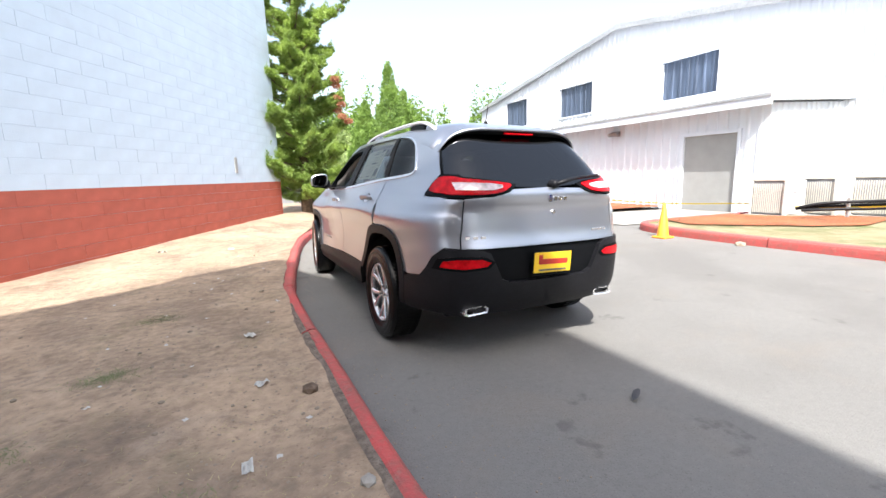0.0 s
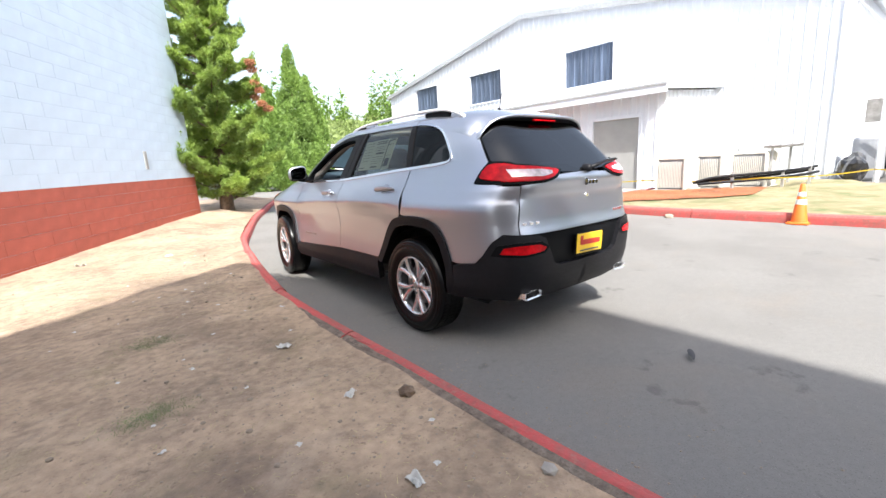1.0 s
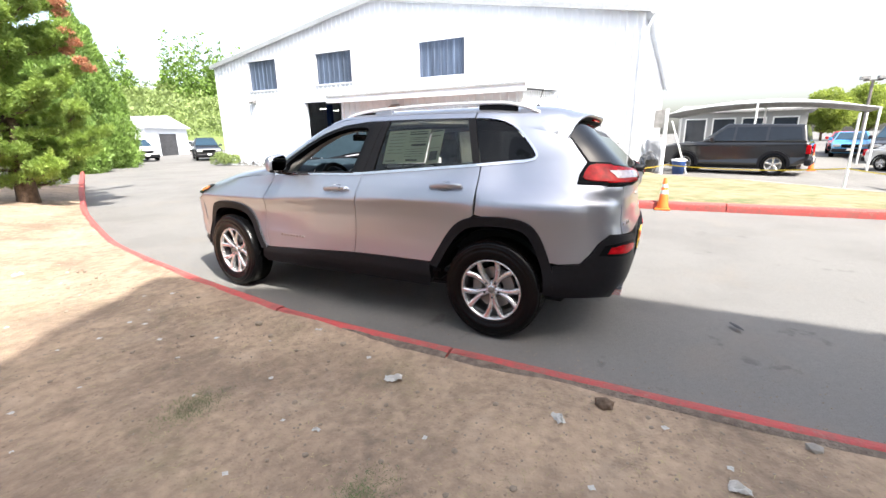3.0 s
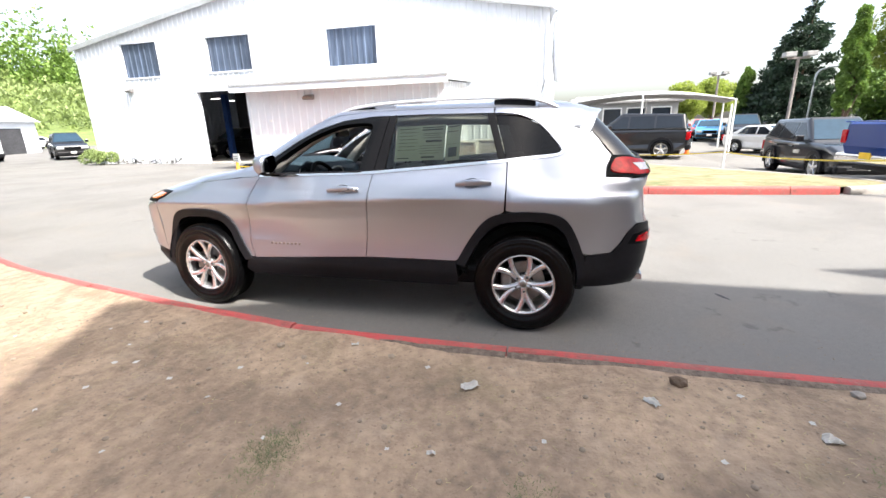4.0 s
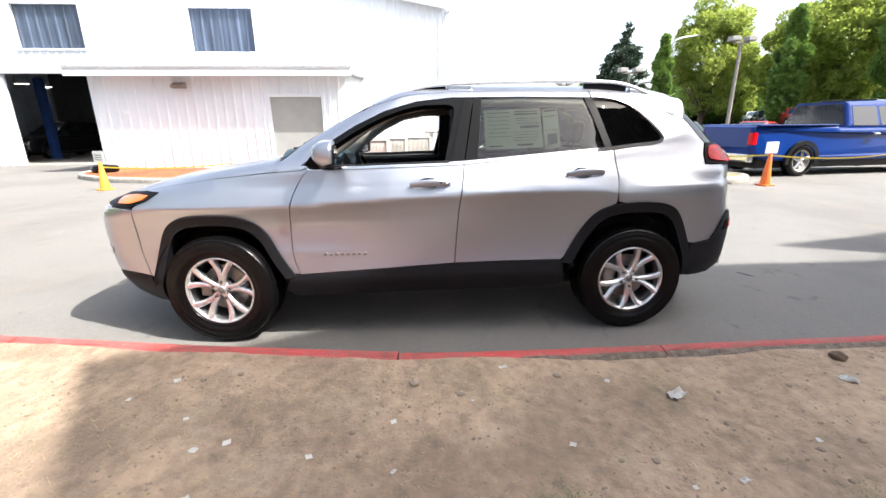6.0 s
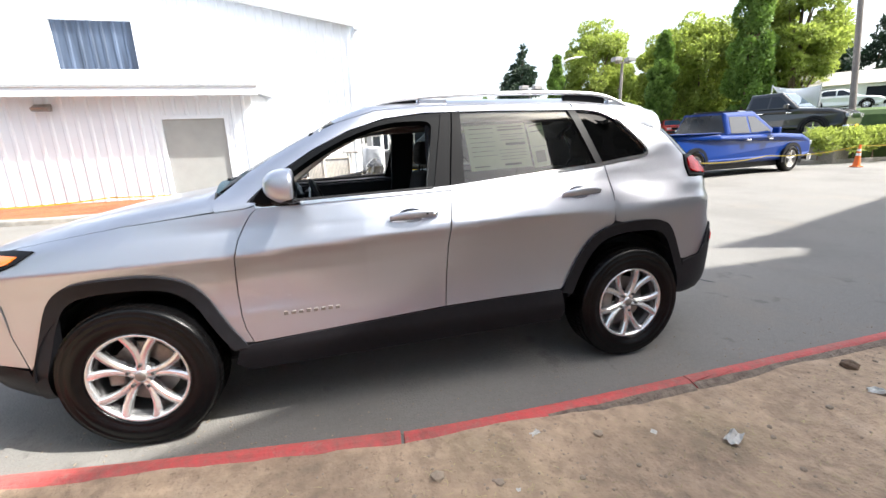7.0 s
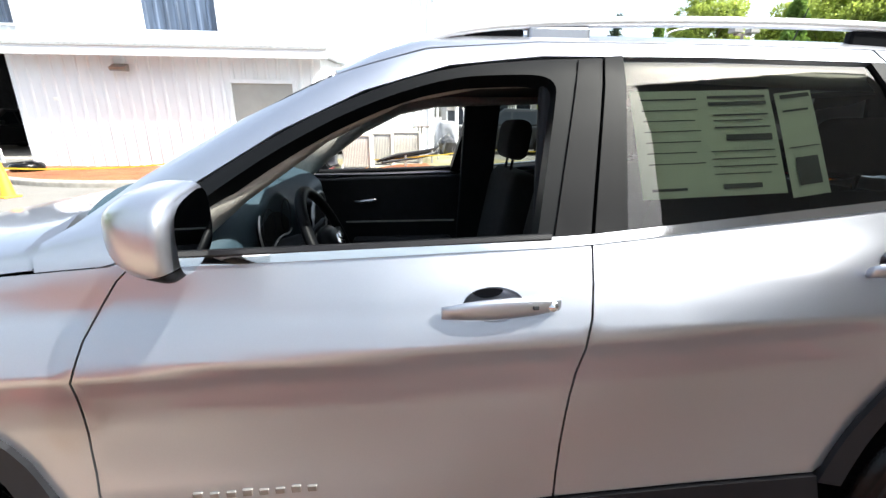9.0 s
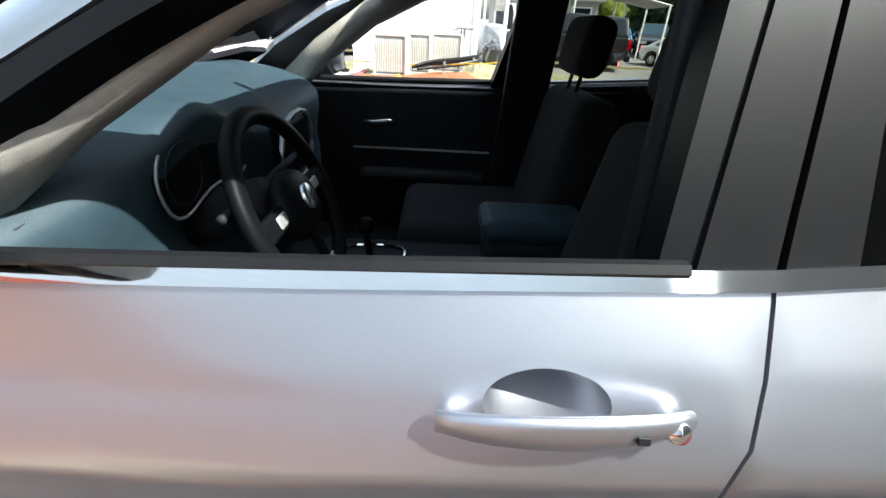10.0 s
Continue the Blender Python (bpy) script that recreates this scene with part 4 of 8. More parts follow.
def wheel(at, left, turn=0.0, spin=0.0):
    """A tyre on an alloy wheel with five forked spokes; outer face at -x before turning."""
    th = new("wheel")
    th.parent = CAR
    th.matrix_basis = pose(*at, 0, 0, turn) @ Matrix.Diagonal((1 if left else -1, 1, 1, 1))
    R = 0.355
    # sidewall with a rim guard, a lettering band and shoulder steps
    prof = [(0.222, -0.085), (0.228, -0.102), (0.234, -0.1075), (0.240, -0.106), (0.246, -0.1095), (0.262, -0.1145), (0.266, -0.1165), (0.290, -0.1175), (0.294, -0.1155), (0.308, -0.1145), (0.312, -0.1165), (0.318, -0.1155), (0.332, -0.108), (0.336, -0.1095), (0.344, -0.098), (0.350, -0.085), (R, -0.05), (R, 0.05), (0.350, 0.085), (0.315, 0.113), (0.275, 0.116), (0.235, 0.105), (0.222, 0.085)]
    bm = lathe(bmesh.new(), prof, 72, "x", closed=False)
    part("tyre", bm, M["tyre"], th, smooth=True)
    bm = bmesh.new()
    # tread blocks round the shoulder
    for k in range(72):
        a = k * math.tau / 72
        for side in (-1, 1):
            m = Matrix.Rotation(a, 4, "X")
            box(bm, (side * 0.064 - 0.018, -0.0105, R - 0.012), (side * 0.064 + 0.018, 0.0105, R + 0.0008), 0, turn=m)
        box(bm, (-0.03, -0.012, R - 0.012), (0.03, 0.010, R + 0.002), 0, turn=Matrix.Rotation(a + 0.04, 4, "X"))
    part("tread", bm, M["tyre"], th)
    rim = [(0.226, -0.098), (0.219, -0.103), (0.211, -0.098), (0.206, -0.085), (0.203, -0.07), (0.224, -0.06)]
    part("rim", lathe(bmesh.new(), rim, 64, "x", closed=True), M["alloy"], th, smooth=True)
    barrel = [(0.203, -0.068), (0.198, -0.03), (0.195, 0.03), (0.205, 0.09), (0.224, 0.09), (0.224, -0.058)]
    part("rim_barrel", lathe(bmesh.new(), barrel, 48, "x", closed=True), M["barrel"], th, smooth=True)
    # five forked spokes: each leaves the hub round a wheel nut and splits into two arms that widen to the rim
    for k in range(5):
        mid = radians(k * 72 + spin)
        ca, sa = math.cos(mid), math.sin(mid)
        put = lambda h, e: (h, e[0] * ca + e[1] * sa, e[1] * ca - e[0] * sa)
        bm = bmesh.new()
        for d in (-1, 1):
            rings = []
            n = 9
            p0, p1, p2 = Vector((d * 0.009, 0.026)), Vector((d * 0.002, 0.128)), Vector((d * 0.214 * math.sin(0.31), 0.214 * math.cos(0.31)))
            for i in range(n + 1):
                u = i / n
                q = p0 * (1 - u) ** 2 + p1 * 2 * u * (1 - u) + p2 * u * u
                t = ((p1 - p0) * (1 - u) + (p2 - p1) * u).normalized()
                side = Vector((t.y, -t.x))
                w = 0.0155 + 0.005 * u
                dep = -0.074 - 0.024 * u ** 1.4
                ring = []
                for o, h in ((-w, 0.034), (-w * 0.96, 0.007), (-w * 0.6, 0.0), (0, -0.0025), (w * 0.6, 0.0), (w * 0.96, 0.007), (w, 0.034)):
                    ring.append(bm.verts.new(put(dep + h, q + side * o)))
                rings.append(ring)
            for p, q in zip(rings, rings[1:]):
                for j in range(6):
                    bm.faces.new((p[j], p[j + 1], q[j + 1], q[j]))
            bm.faces.new(rings[0]), bm.faces.new(rings[-1])
        bmesh.ops.recalc_face_normals(bm, faces=bm.faces)
        part("spoke", bm, M["alloy"], th)
        e = (0.0, 0.057)
        bm = bmesh.new()
        rod(bm, put(-0.060, e), put(-0.086, e), 0.0095, 0.0085, 6)
        part("wheel_nut", bm, M["barrel"], th)
    hub = lathe(bmesh.new(), [(0.0, -0.080), (0.026, -0.080), (0.030, -0.077), (0.034, -0.070), (0.050, -0.064), (0.056, -0.056), (0.058, -0.03)], 40, "x")
    part("hub", hub, M["alloy"], th, smooth=True)
    part("centre_cap", lathe(bmesh.new(), [(0.0, -0.0855), (0.020, -0.0855), (0.024, -0.081)], 24, "x"), M["steel"], th, smooth=True)
    part("brake_disc", lathe(bmesh.new(), [(0.07, -0.015), (0.15, -0.015), (0.15, 0.01), (0.07, 0.01)], 40, "x", closed=True), M["steel"], th, "rusty brake disc", smooth=False)
    bm = bmesh.new()
    box(bm, (-0.04, 0.085, -0.06), (0.03, 0.165, 0.08), 0.015, 2)
    part("brake_caliper", bm, M["steel"], th)
    return th


for yy in (1.35, -1.35):
    for left in (True, False):
        wheel((-0.778 if left else 0.778, yy, 0.355), left, -5.0 if yy > 0 else 0.0, -7.5 if yy > 0 else 43.7)


def car_details():
    # dark inner shell: floor, wheel housings, underbody
    bm = bmesh.new()
    box(bm, (-0.70, -0.86, 0.30), (0.70, 0.86, 0.42), 0.03)
    box(bm, (-0.56, -1.80, 0.22), (0.56, 1.80, 0.50), 0.03)
    part("underbody", bm, M["cladding"], CAR)
    for yy in (1.35, -1.35):
        for s in (-1, 1):
            bm = bmesh.new()
            ring = [(0.43 * math.cos(a), 0.43 * math.sin(a)) for a in np.linspace(radians(4), radians(176), 28)]
            v0 = [bm.verts.new((s * 0.83, yy + p, 0.355 + q)) for p, q in ring]
            v1 = [bm.verts.new((s * 0.52, yy + p, 0.355 + q)) for p, q in ring]
            for i in range(len(ring) - 1):
                bm.faces.new((v0[i], v0[i + 1], v1[i + 1], v1[i]))
            bm.faces.new(v1)
            part("wheel_housing", bm, M["cladding"], CAR)
    bm = bmesh.new()
    box(bm, (-0.66, 1.85, 0.45), (0.66, 2.08, 0.85), 0.05)
    part("front_bumper_core", bm, M["cladding"], CAR)
    bm = bmesh.new()
    box(bm, (-0.66, -2.06, 0.40), (0.66, -1.90, 1.0), 0.05)
    part("rear_bumper_core", bm, M["cladding"], CAR)
    # exhaust tips
    for s in (-1, 1):
        bm = bmesh.new()
        o = [(s * (0.44 + u), v) for u, v in ((0.0, 0.352), (0.14, 0.345), (0.165, 0.358), (0.16, 0.395), (0.03, 0.405), (-0.005, 0.385))]
        i = [(s * 0.515 + (x - s * 0.515) * 0.8, 0.376 + (z - 0.376) * 0.72) for x, z in o]
        fo = [bm.verts.new((x, -2.180, z)) for x, z in o]
        fi = [bm.verts.new((x, -2.175, z)) for x, z in i]
        bo = [bm.verts.new((x, -2.0, z)) for x, z in o]
        bi = [bm.verts.new((x, -2.0, z)) for x, z in i]
        for k in range(6):
            j = (k + 1) % 6
            bm.faces.new((fo[k], fo[j], fi[j], fi[k]))
            bm.faces.new((fo[k], bo[k], bo[j], fo[j]))
            bm.faces.new((fi[k], fi[j], bi[j], bi[k]))
        bm.faces.new(bi)
        bmesh.ops.recalc_face_normals(bm, faces=bm.faces)
        part("exhaust_tip", bm, M["alloy"], CAR, "bright steel exhaust tip")
    # plate
    pl = new("number_plate")
    pl.parent = CAR
    pl.matrix_basis = pose(0.02, -2.222, 0.645, 2, 2, 0)
    part("plate_frame", box(bmesh.new(), (-0.158, -0.006, -0.083), (0.158, 0.004, 0.083), 0.005), M["gloss_black"], pl)
    part("plate_face", box(bmesh.new(), (-0.15, -0.010, -0.062), (0.15, -0.004, 0.076), 0.002), M["yellow"], pl, "yellow dealer plate")
    bm = bmesh.new()
    box(bm, (-0.11, -0.013, -0.005), (0.12, -0.0095, 0.032), 0.001)
    box(bm, (-0.115, -0.013, 0.0), (-0.085, -0.0095, 0.06), 0.001)
    part("print_bar", bm, M["plate_red"], pl, "red printing")
    part("print_bar", box(bmesh.new(), (-0.11, -0.013, -0.05), (0.11, -0.0095, -0.038)), M["ink"], pl)
    # badges
    def back_point(x, z):
        return Vector(side_chart(np.array([at_back(abs(x), z)]))[0] * (1 if x < 0 else -1, 1, 1))
    bg = new("badge")
    bg.parent = CAR
    tagged(bg, "chrome tailgate badge")
    for k in range(4):
        p = back_point(0.01 + k * 0.04, 1.075)
        part("badge_stroke", box(bmesh.new(), (p.x - 0.014, p.y - 0.006, 1.062 if k else 1.055), (p.x + 0.014, p.y + 0.003, 1.09 if k else 1.105), 0.003), M["chrome"], bg)
    p = back_point(0.06, 0.985)
    bm = bmesh.new()
    lathe(bm, [(0.0, p.y - 0.008), (0.014, p.y - 0.008), (0.016, p.y + 0.01)], 16, "y", (p.x, 0, 0.985))
    part("tailgate_lock", bm, M["chrome"], CAR)
    for x0, n, dx, lab in ((-0.57, 3, 0.05, "small chrome drive badge"), (0.40, 5, 0.03, "small chrome trim badge")):
        bg = new("badge")
        bg.parent = CAR
        tagged(bg, lab)
        for k in range(n):
            p = back_point(x0 + k * dx, 0.845)
            part("badge_stroke", box(bmesh.new(), (p.x - dx * 0.36, p.y - 0.004, 0.836), (p.x + dx * 0.30, p.y + 0.003, 0.857), 0.002), M["chrome"], bg)
    for m in CAR_SIDES:
        bg = new("door_badge")
        bg.parent = CAR_FRONT_DOORS[1 if m else 0]
        for k in range(8):
            p, n = side_point(0.675 - k * 0.036, 0.577, m)
            part("badge_stroke", box(bmesh.new(), (p.x - 0.003, p.y - 0.011, 0.569), (p.x + 0.003, p.y + 0.011, 0.586 + 0.003 * (k % 3 == 0)), 0.002), M["steel"], bg)
    # door handles: a cup sunk in shadow and a rounded grip with a lock button
    for y0, door, lock in ((0.0, CAR_FRONT_DOORS, True), (-0.99, CAR_REAR_DOORS, False)):
        zc = 1.012 if lock else 1.062
        for m in CAR_SIDES:
            d = door[1 if m else 0]
            h = new("door_handle")
            h.parent = d
            cup = np.array(handle_cup(y0, zc))
            mid = cup.mean(0)
            bm = bmesh.new()
            rings = []
            for f in (1.0, 0.97, 0.9, 0.78, 0.6, 0.4, 0.2, 0.05):
                dep = 0.075 * (1 - f * f) ** 0.5
                uv = mid + (cup - mid) * f
                p = side_chart(uv) * ((-1 if m else 1), 1, 1)
                rings.append([bm.verts.new(q + np.array([-dep if m else dep, 0, 0])) for q in p])
            for a, b in zip(rings, rings[1:]):
                for k in range(len(a)):
                    bm.faces.new((a[k], a[(k + 1) % len(a)], b[(k + 1) % len(a)], b[k]))
            bm.faces.new(rings[-1])
            bmesh.ops.recalc_face_normals(bm, faces=bm.faces)
            part("handle_cup", bm, M["paint"], h, smooth=True)
            bm = bmesh.new()
            n = 14
            rings = []
            for i in range(n + 1):
                u = i / n
                y = y0 + 0.125 - 0.25 * u
                p, nn = side_point(y, zc + 0.010 * (u - 0.5), m)
                lift = 0.010 + 0.034 * math.sin(math.pi * min(max(u, 0.02), 0.98)) ** 0.45
                hh = 0.010 + 0.0125 * math.sin(math.pi * min(max(u, 0.03), 0.97)) ** 0.5
                th = 0.017
                ring = []
                for k in range(12):
                    a = k * math.tau / 12
                    q = p + nn * (lift - th + th * (1 + math.cos(a)) * 0.62) + Vector((0, 0, hh * math.sin(a)))
                    ring.append(bm.verts.new(q))
                rings.append(ring)
            for a, b in zip(rings, rings[1:]):
                for k in range(12):
                    bm.faces.new((a[k], a[(k + 1) % 12], b[(k + 1) % 12], b[k]))
            bm.faces.new(rings[0]), bm.faces.new(rings[-1])
            bmesh.ops.recalc_face_normals(bm, faces=bm.faces)
            part("handle_grip", bm, M["paint"], h, smooth=True)
            if lock and not m:
                p, nn = side_point(y0 - 0.105, zc + 0.002, m)
                bm = bmesh.new()
                lathe(bm, [(0, 0.034), (0.010, 0.034), (0.012, 0.030), (0.013, 0.02)], 20, "z")
                bmesh.ops.transform(bm, matrix=Matrix.Translation(p) @ nn.to_track_quat("Z", "Y").to_matrix().to_4x4(), verts=bm.verts)
                part("lock_cover", bm, M["chrome"], h, smooth=True)
                p, nn = side_point(y0 - 0.065, zc, m)
                part("lock_button", box(bmesh.new(), (-0.006, -0.004, 0.036), (0.006, 0.004, 0.046), 0.001, turn=Matrix.Translation(p) @ nn.to_track_quat("Z", "Y").to_matrix().to_4x4()), M["cladding"], h)
    # mirrors
    for m in CAR_SIDES:
        s = 1 if m else -1
        d = CAR_FRONT_DOORS[1 if m else 0]
        mi = new("door_mirror")
        mi.parent = d
        bm = bmesh.new()
        bmesh.ops.create_uvsphere(bm, u_segments=28, v_segments=18, radius=1.0)
        for v in bm.verts:
            c = v.co
            x, y, z = (math.copysign(abs(t) ** 0.62, t) for t in c)
            if y < 0:
                y *= 0.22
            taper = 1 - 0.30 * max(y, 0) ** 2
            v.co = (s * (0.925 + 0.092 * x * taper - 0.02 * y), 0.585 + 0.115 * y, 1.212 + 0.074 * z * taper + 0.008 * y - 0.012 * x)
        bmesh.ops.recalc_face_normals(bm, faces=bm.faces)
        # upper cap in body colour, lower part black
        low = bm.copy()
        bmesh.ops.bisect_plane(bm, geom=bm.verts[:] + bm.edges[:] + bm.faces[:], plane_co=(0, 0.57, 1.160), plane_no=(0, 0.30, 1), clear_inner=True)
        bmesh.ops.bisect_plane(low, geom=low.verts[:] + low.edges[:] + low.faces[:], plane_co=(0, 0.57, 1.158), plane_no=(0, 0.30, 1), clear_outer=True)
        part("mirror_cap", bm, M["paint"], mi, smooth=True)
        part("mirror_base", low, M["cladding"], mi, smooth=True)
        bm = bmesh.new()
        bmesh.ops.create_circle(bm, cap_ends=True, segments=32, radius=1)
        for v in bm.verts:
            c = v.co.copy()
            x, z = (math.copysign(abs(t) ** 0.6, t) for t in (c.x, c.y))
            v.co = (s * (0.927 + 0.078 * x), 0.5570 - 0.006 * x, 1.212 + 0.061 * z - 0.012 * x)
        part("mirror_glass", bm, M["mirror"], mi, "mirror glass")
        bm = bmesh.new()
        prism(bm, chaikin([(0.78, 1.125), (0.60, 1.125), (0.63, 1.185), (0.68, 1.225), (0.72, 1.20)], 1, True), s * 0.80, s * 0.845, "x", 0.006)
        tube(bm, [(s * 0.83, 0.66, 1.145), (s * 0.90, 0.63, 1.155), (s * 0.96, 0.61, 1.165)], [0.03, 0.026, 0.026], 10)
        part("mirror_foot", bm, M["gloss_black"], mi, smooth=False)
    # roof rails
    for s in (-1, 1):
        line = [(0.16, 1.585), (0.06, 1.618), (-0.12, 1.640), (-0.45, 1.655), (-0.85, 1.661), (-1.2, 1.657), (-1.34, 1.645), (-1.45, 1.615), (-1.54, 1.575)]
        pts = chaikin(line, 2)
        bm = bmesh.new()
        rings = []
        for k, (y, z) in enumerate(pts):
            w, h = 0.020, 0.012
            rings.append([bm.verts.new((s * 0.49 + w * a, y, z + h * b)) for a, b in ((-1, -0.6), (-1, 0.4), (-0.5, 1), (0.5, 1), (1, 0.4), (1, -0.6), (0.5, -1), (-0.5, -1))])
        for a, b in zip(rings, rings[1:]):
            for k in range(8):
                bm.faces.new((a[k], a[(k + 1) % 8], b[(k + 1) % 8], b[k]))
        bm.faces.new(rings[0]), bm.faces.new(rings[-1])
        bmesh.ops.recalc_face_normals(bm, faces=bm.faces)
        rail = part("roof_rail", bm, M["rail"], CAR, "satin silver roof rail", smooth=True)
        for y0, y1, zt in ((0.04, 0.13, 1.605), (-0.31, -0.14, 1.638), (-1.51, -1.40, 1.612)):
            bm = bmesh.new()
            box(bm, (s * 0.49 - 0.018, y0, 1.57), (s * 0.49 + 0.018, y1, zt), 0.010, 2)
            part("rail_foot", bm, M["paint"], rail)
        for y0, y1, zt in ((-0.13, 0.03, 1.627), (-1.38, -1.08, 1.644)):
            bm = bmesh.new()
            box(bm, (s * 0.49 - 0.012, y0, 1.57), (s * 0.49 + 0.012, y1, zt), 0.006, 2)
            part("rail_insert", bm, M["gloss_black"], rail, "black insert under the rail")
    # spoiler: the roof's surface runs on to a thin lip, black below
    def spoiler_row(x):
        u = abs(x) / 0.585
        z0, z1 = (float(top_chart(np.array([[x, y]]))[0, 2]) for y in (-1.45, -1.58))
        yb = -1.868 + 0.10 * u ** 3.2
        thin = 1 - 0.8 * u ** 4
        return z0, z1, yb, thin
    bm = bmesh.new()
    rows = []
    for x in np.linspace(-0.585, 0.585, 41):
        z0, z1, yb, thin = spoiler_row(x)
        zl = z1 - 0.058
        prof = [(-1.45, z0 + 0.002), (-1.58, z1 + 0.003), (-1.70, z1 - 0.022), (yb + 0.08, zl + 0.012), (yb + 0.015, zl), (yb, zl - 0.008), (yb + 0.008, zl - 0.010 - 0.012 * thin), (yb + 0.05, zl - 0.012 - 0.016 * thin), (-1.58, z1 - 0.03)]
        rows.append([bm.verts.new((x, a, b)) for a, b in prof])
    for a, b in zip(rows, rows[1:]):
        for k in range(8):
            bm.faces.new((a[k], a[k + 1], b[k + 1], b[k]))
    bm.faces.new(rows[0]), bm.faces.new(rows[-1])
    bmesh.ops.recalc_face_normals(bm, faces=bm.faces)
    sp = part("spoiler", bm, M["paint"], CAR, smooth=True)
    bm = bmesh.new()
    rows = []
    for x in np.linspace(-0.56, 0.56, 33):
        z0, z1, yb, thin = spoiler_row(x)
        zl = z1 - 0.058
        rows.append([bm.verts.new((x, a, b)) for a, b in ((yb + 0.016, zl - 0.014 - 0.012 * thin), (yb + 0.045, zl - 0.020 - 0.016 * thin), (yb + 0.10, zl - 0.030 - 0.016 * thin), (-1.72, zl - 0.060))])
    for a, b in zip(rows, rows[1:]):
        for k in range(3):
            bm.faces.new((a[k], b[k], b[k + 1], a[k + 1]))
    part("spoiler_underside", bm, M["cladding"], sp, "black spoiler underside", smooth=True)
    part("brake_light", box(bmesh.new(), (-0.12, -1.852, float(top_chart(np.array([[0.0, -1.58]]))[0, 2]) - 0.104), (0.12, -1.83, float(top_chart(np.array([[0.0, -1.58]]))[0, 2]) - 0.092), 0.004), M["redlens"], sp, "red high-level brake light")
    fin = [(-1.635, 1.55), (-1.745, 1.545), (-1.775, 1.515), (-1.775, 1.480), (-1.758, 1.465), (-1.732, 1.480), (-1.690, 1.512)]
    for m in CAR_SIDES:
        part("spoiler_fin", panel_mesh([at_side(y, z) for y, z in dense(chaikin(fin, 1, True), 0.03)], side_chart, step=0.02, off=0.002, flange=0.02, mirror=m), M["paint"], sp)
    # rear wiper
    wp = new("rear_wiper")
    wp.parent = CAR
    a = back_point(0.05, 1.175) + Vector((0, -0.02, 0))
    bm = bmesh.new()
    lathe(bm, [(0, -0.03), (0.02, -0.03), (0.028, -0.015), (0.03, 0.03)], 16, "y", tuple(a))
    tube(bm, [a + Vector((0, -0.02, 0)), a + Vector((0.1, -0.02, 0.025)), a + Vector((0.22, 0.0, 0.045)), a + Vector((0.38, 0.018, 0.058))], [0.017, 0.014, 0.009, 0.006], 8)
    part("wiper_arm", bm, M["cladding"], wp, smooth=True)
    part("wiper_blade", tube(bmesh.new(), [a + Vector((0.06, 0.0, 0.012)), a + Vector((0.22, 0.012, 0.035)), a + Vector((0.42, 0.03, 0.052))], 0.006, 6), M["cladding"], wp)
    # front wipers on the cowl
    for x0, x1 in ((-0.40, -0.05), (-0.02, 0.42)):
        bm = bmesh.new()
        zz = lambda x, y: float(top_chart(np.array([[x, y]]))[0, 2]) + 0.004
        tube(bm, [(x, 0.95 - 0.08 * abs(x) ** 2, zz(x, 0.95 - 0.08 * abs(x) ** 2)) for x in np.linspace(x0, x1, 8)], 0.008, 6)
        part("front_wiper", bm, M["cladding"], CAR)
    # aerial
    bm = bmesh.new()
    rod(bm, (0.01, -1.37, 1.645), (0.01, -1.385, 1.675), 0.026, 0.012, 12)
    rod(bm, (0.01, -1.38, 1.67), (0.006, -1.43, 1.835), 0.0035, 0.002, 8)
    part("aerial", bm, M["cladding"], CAR)


car_details()


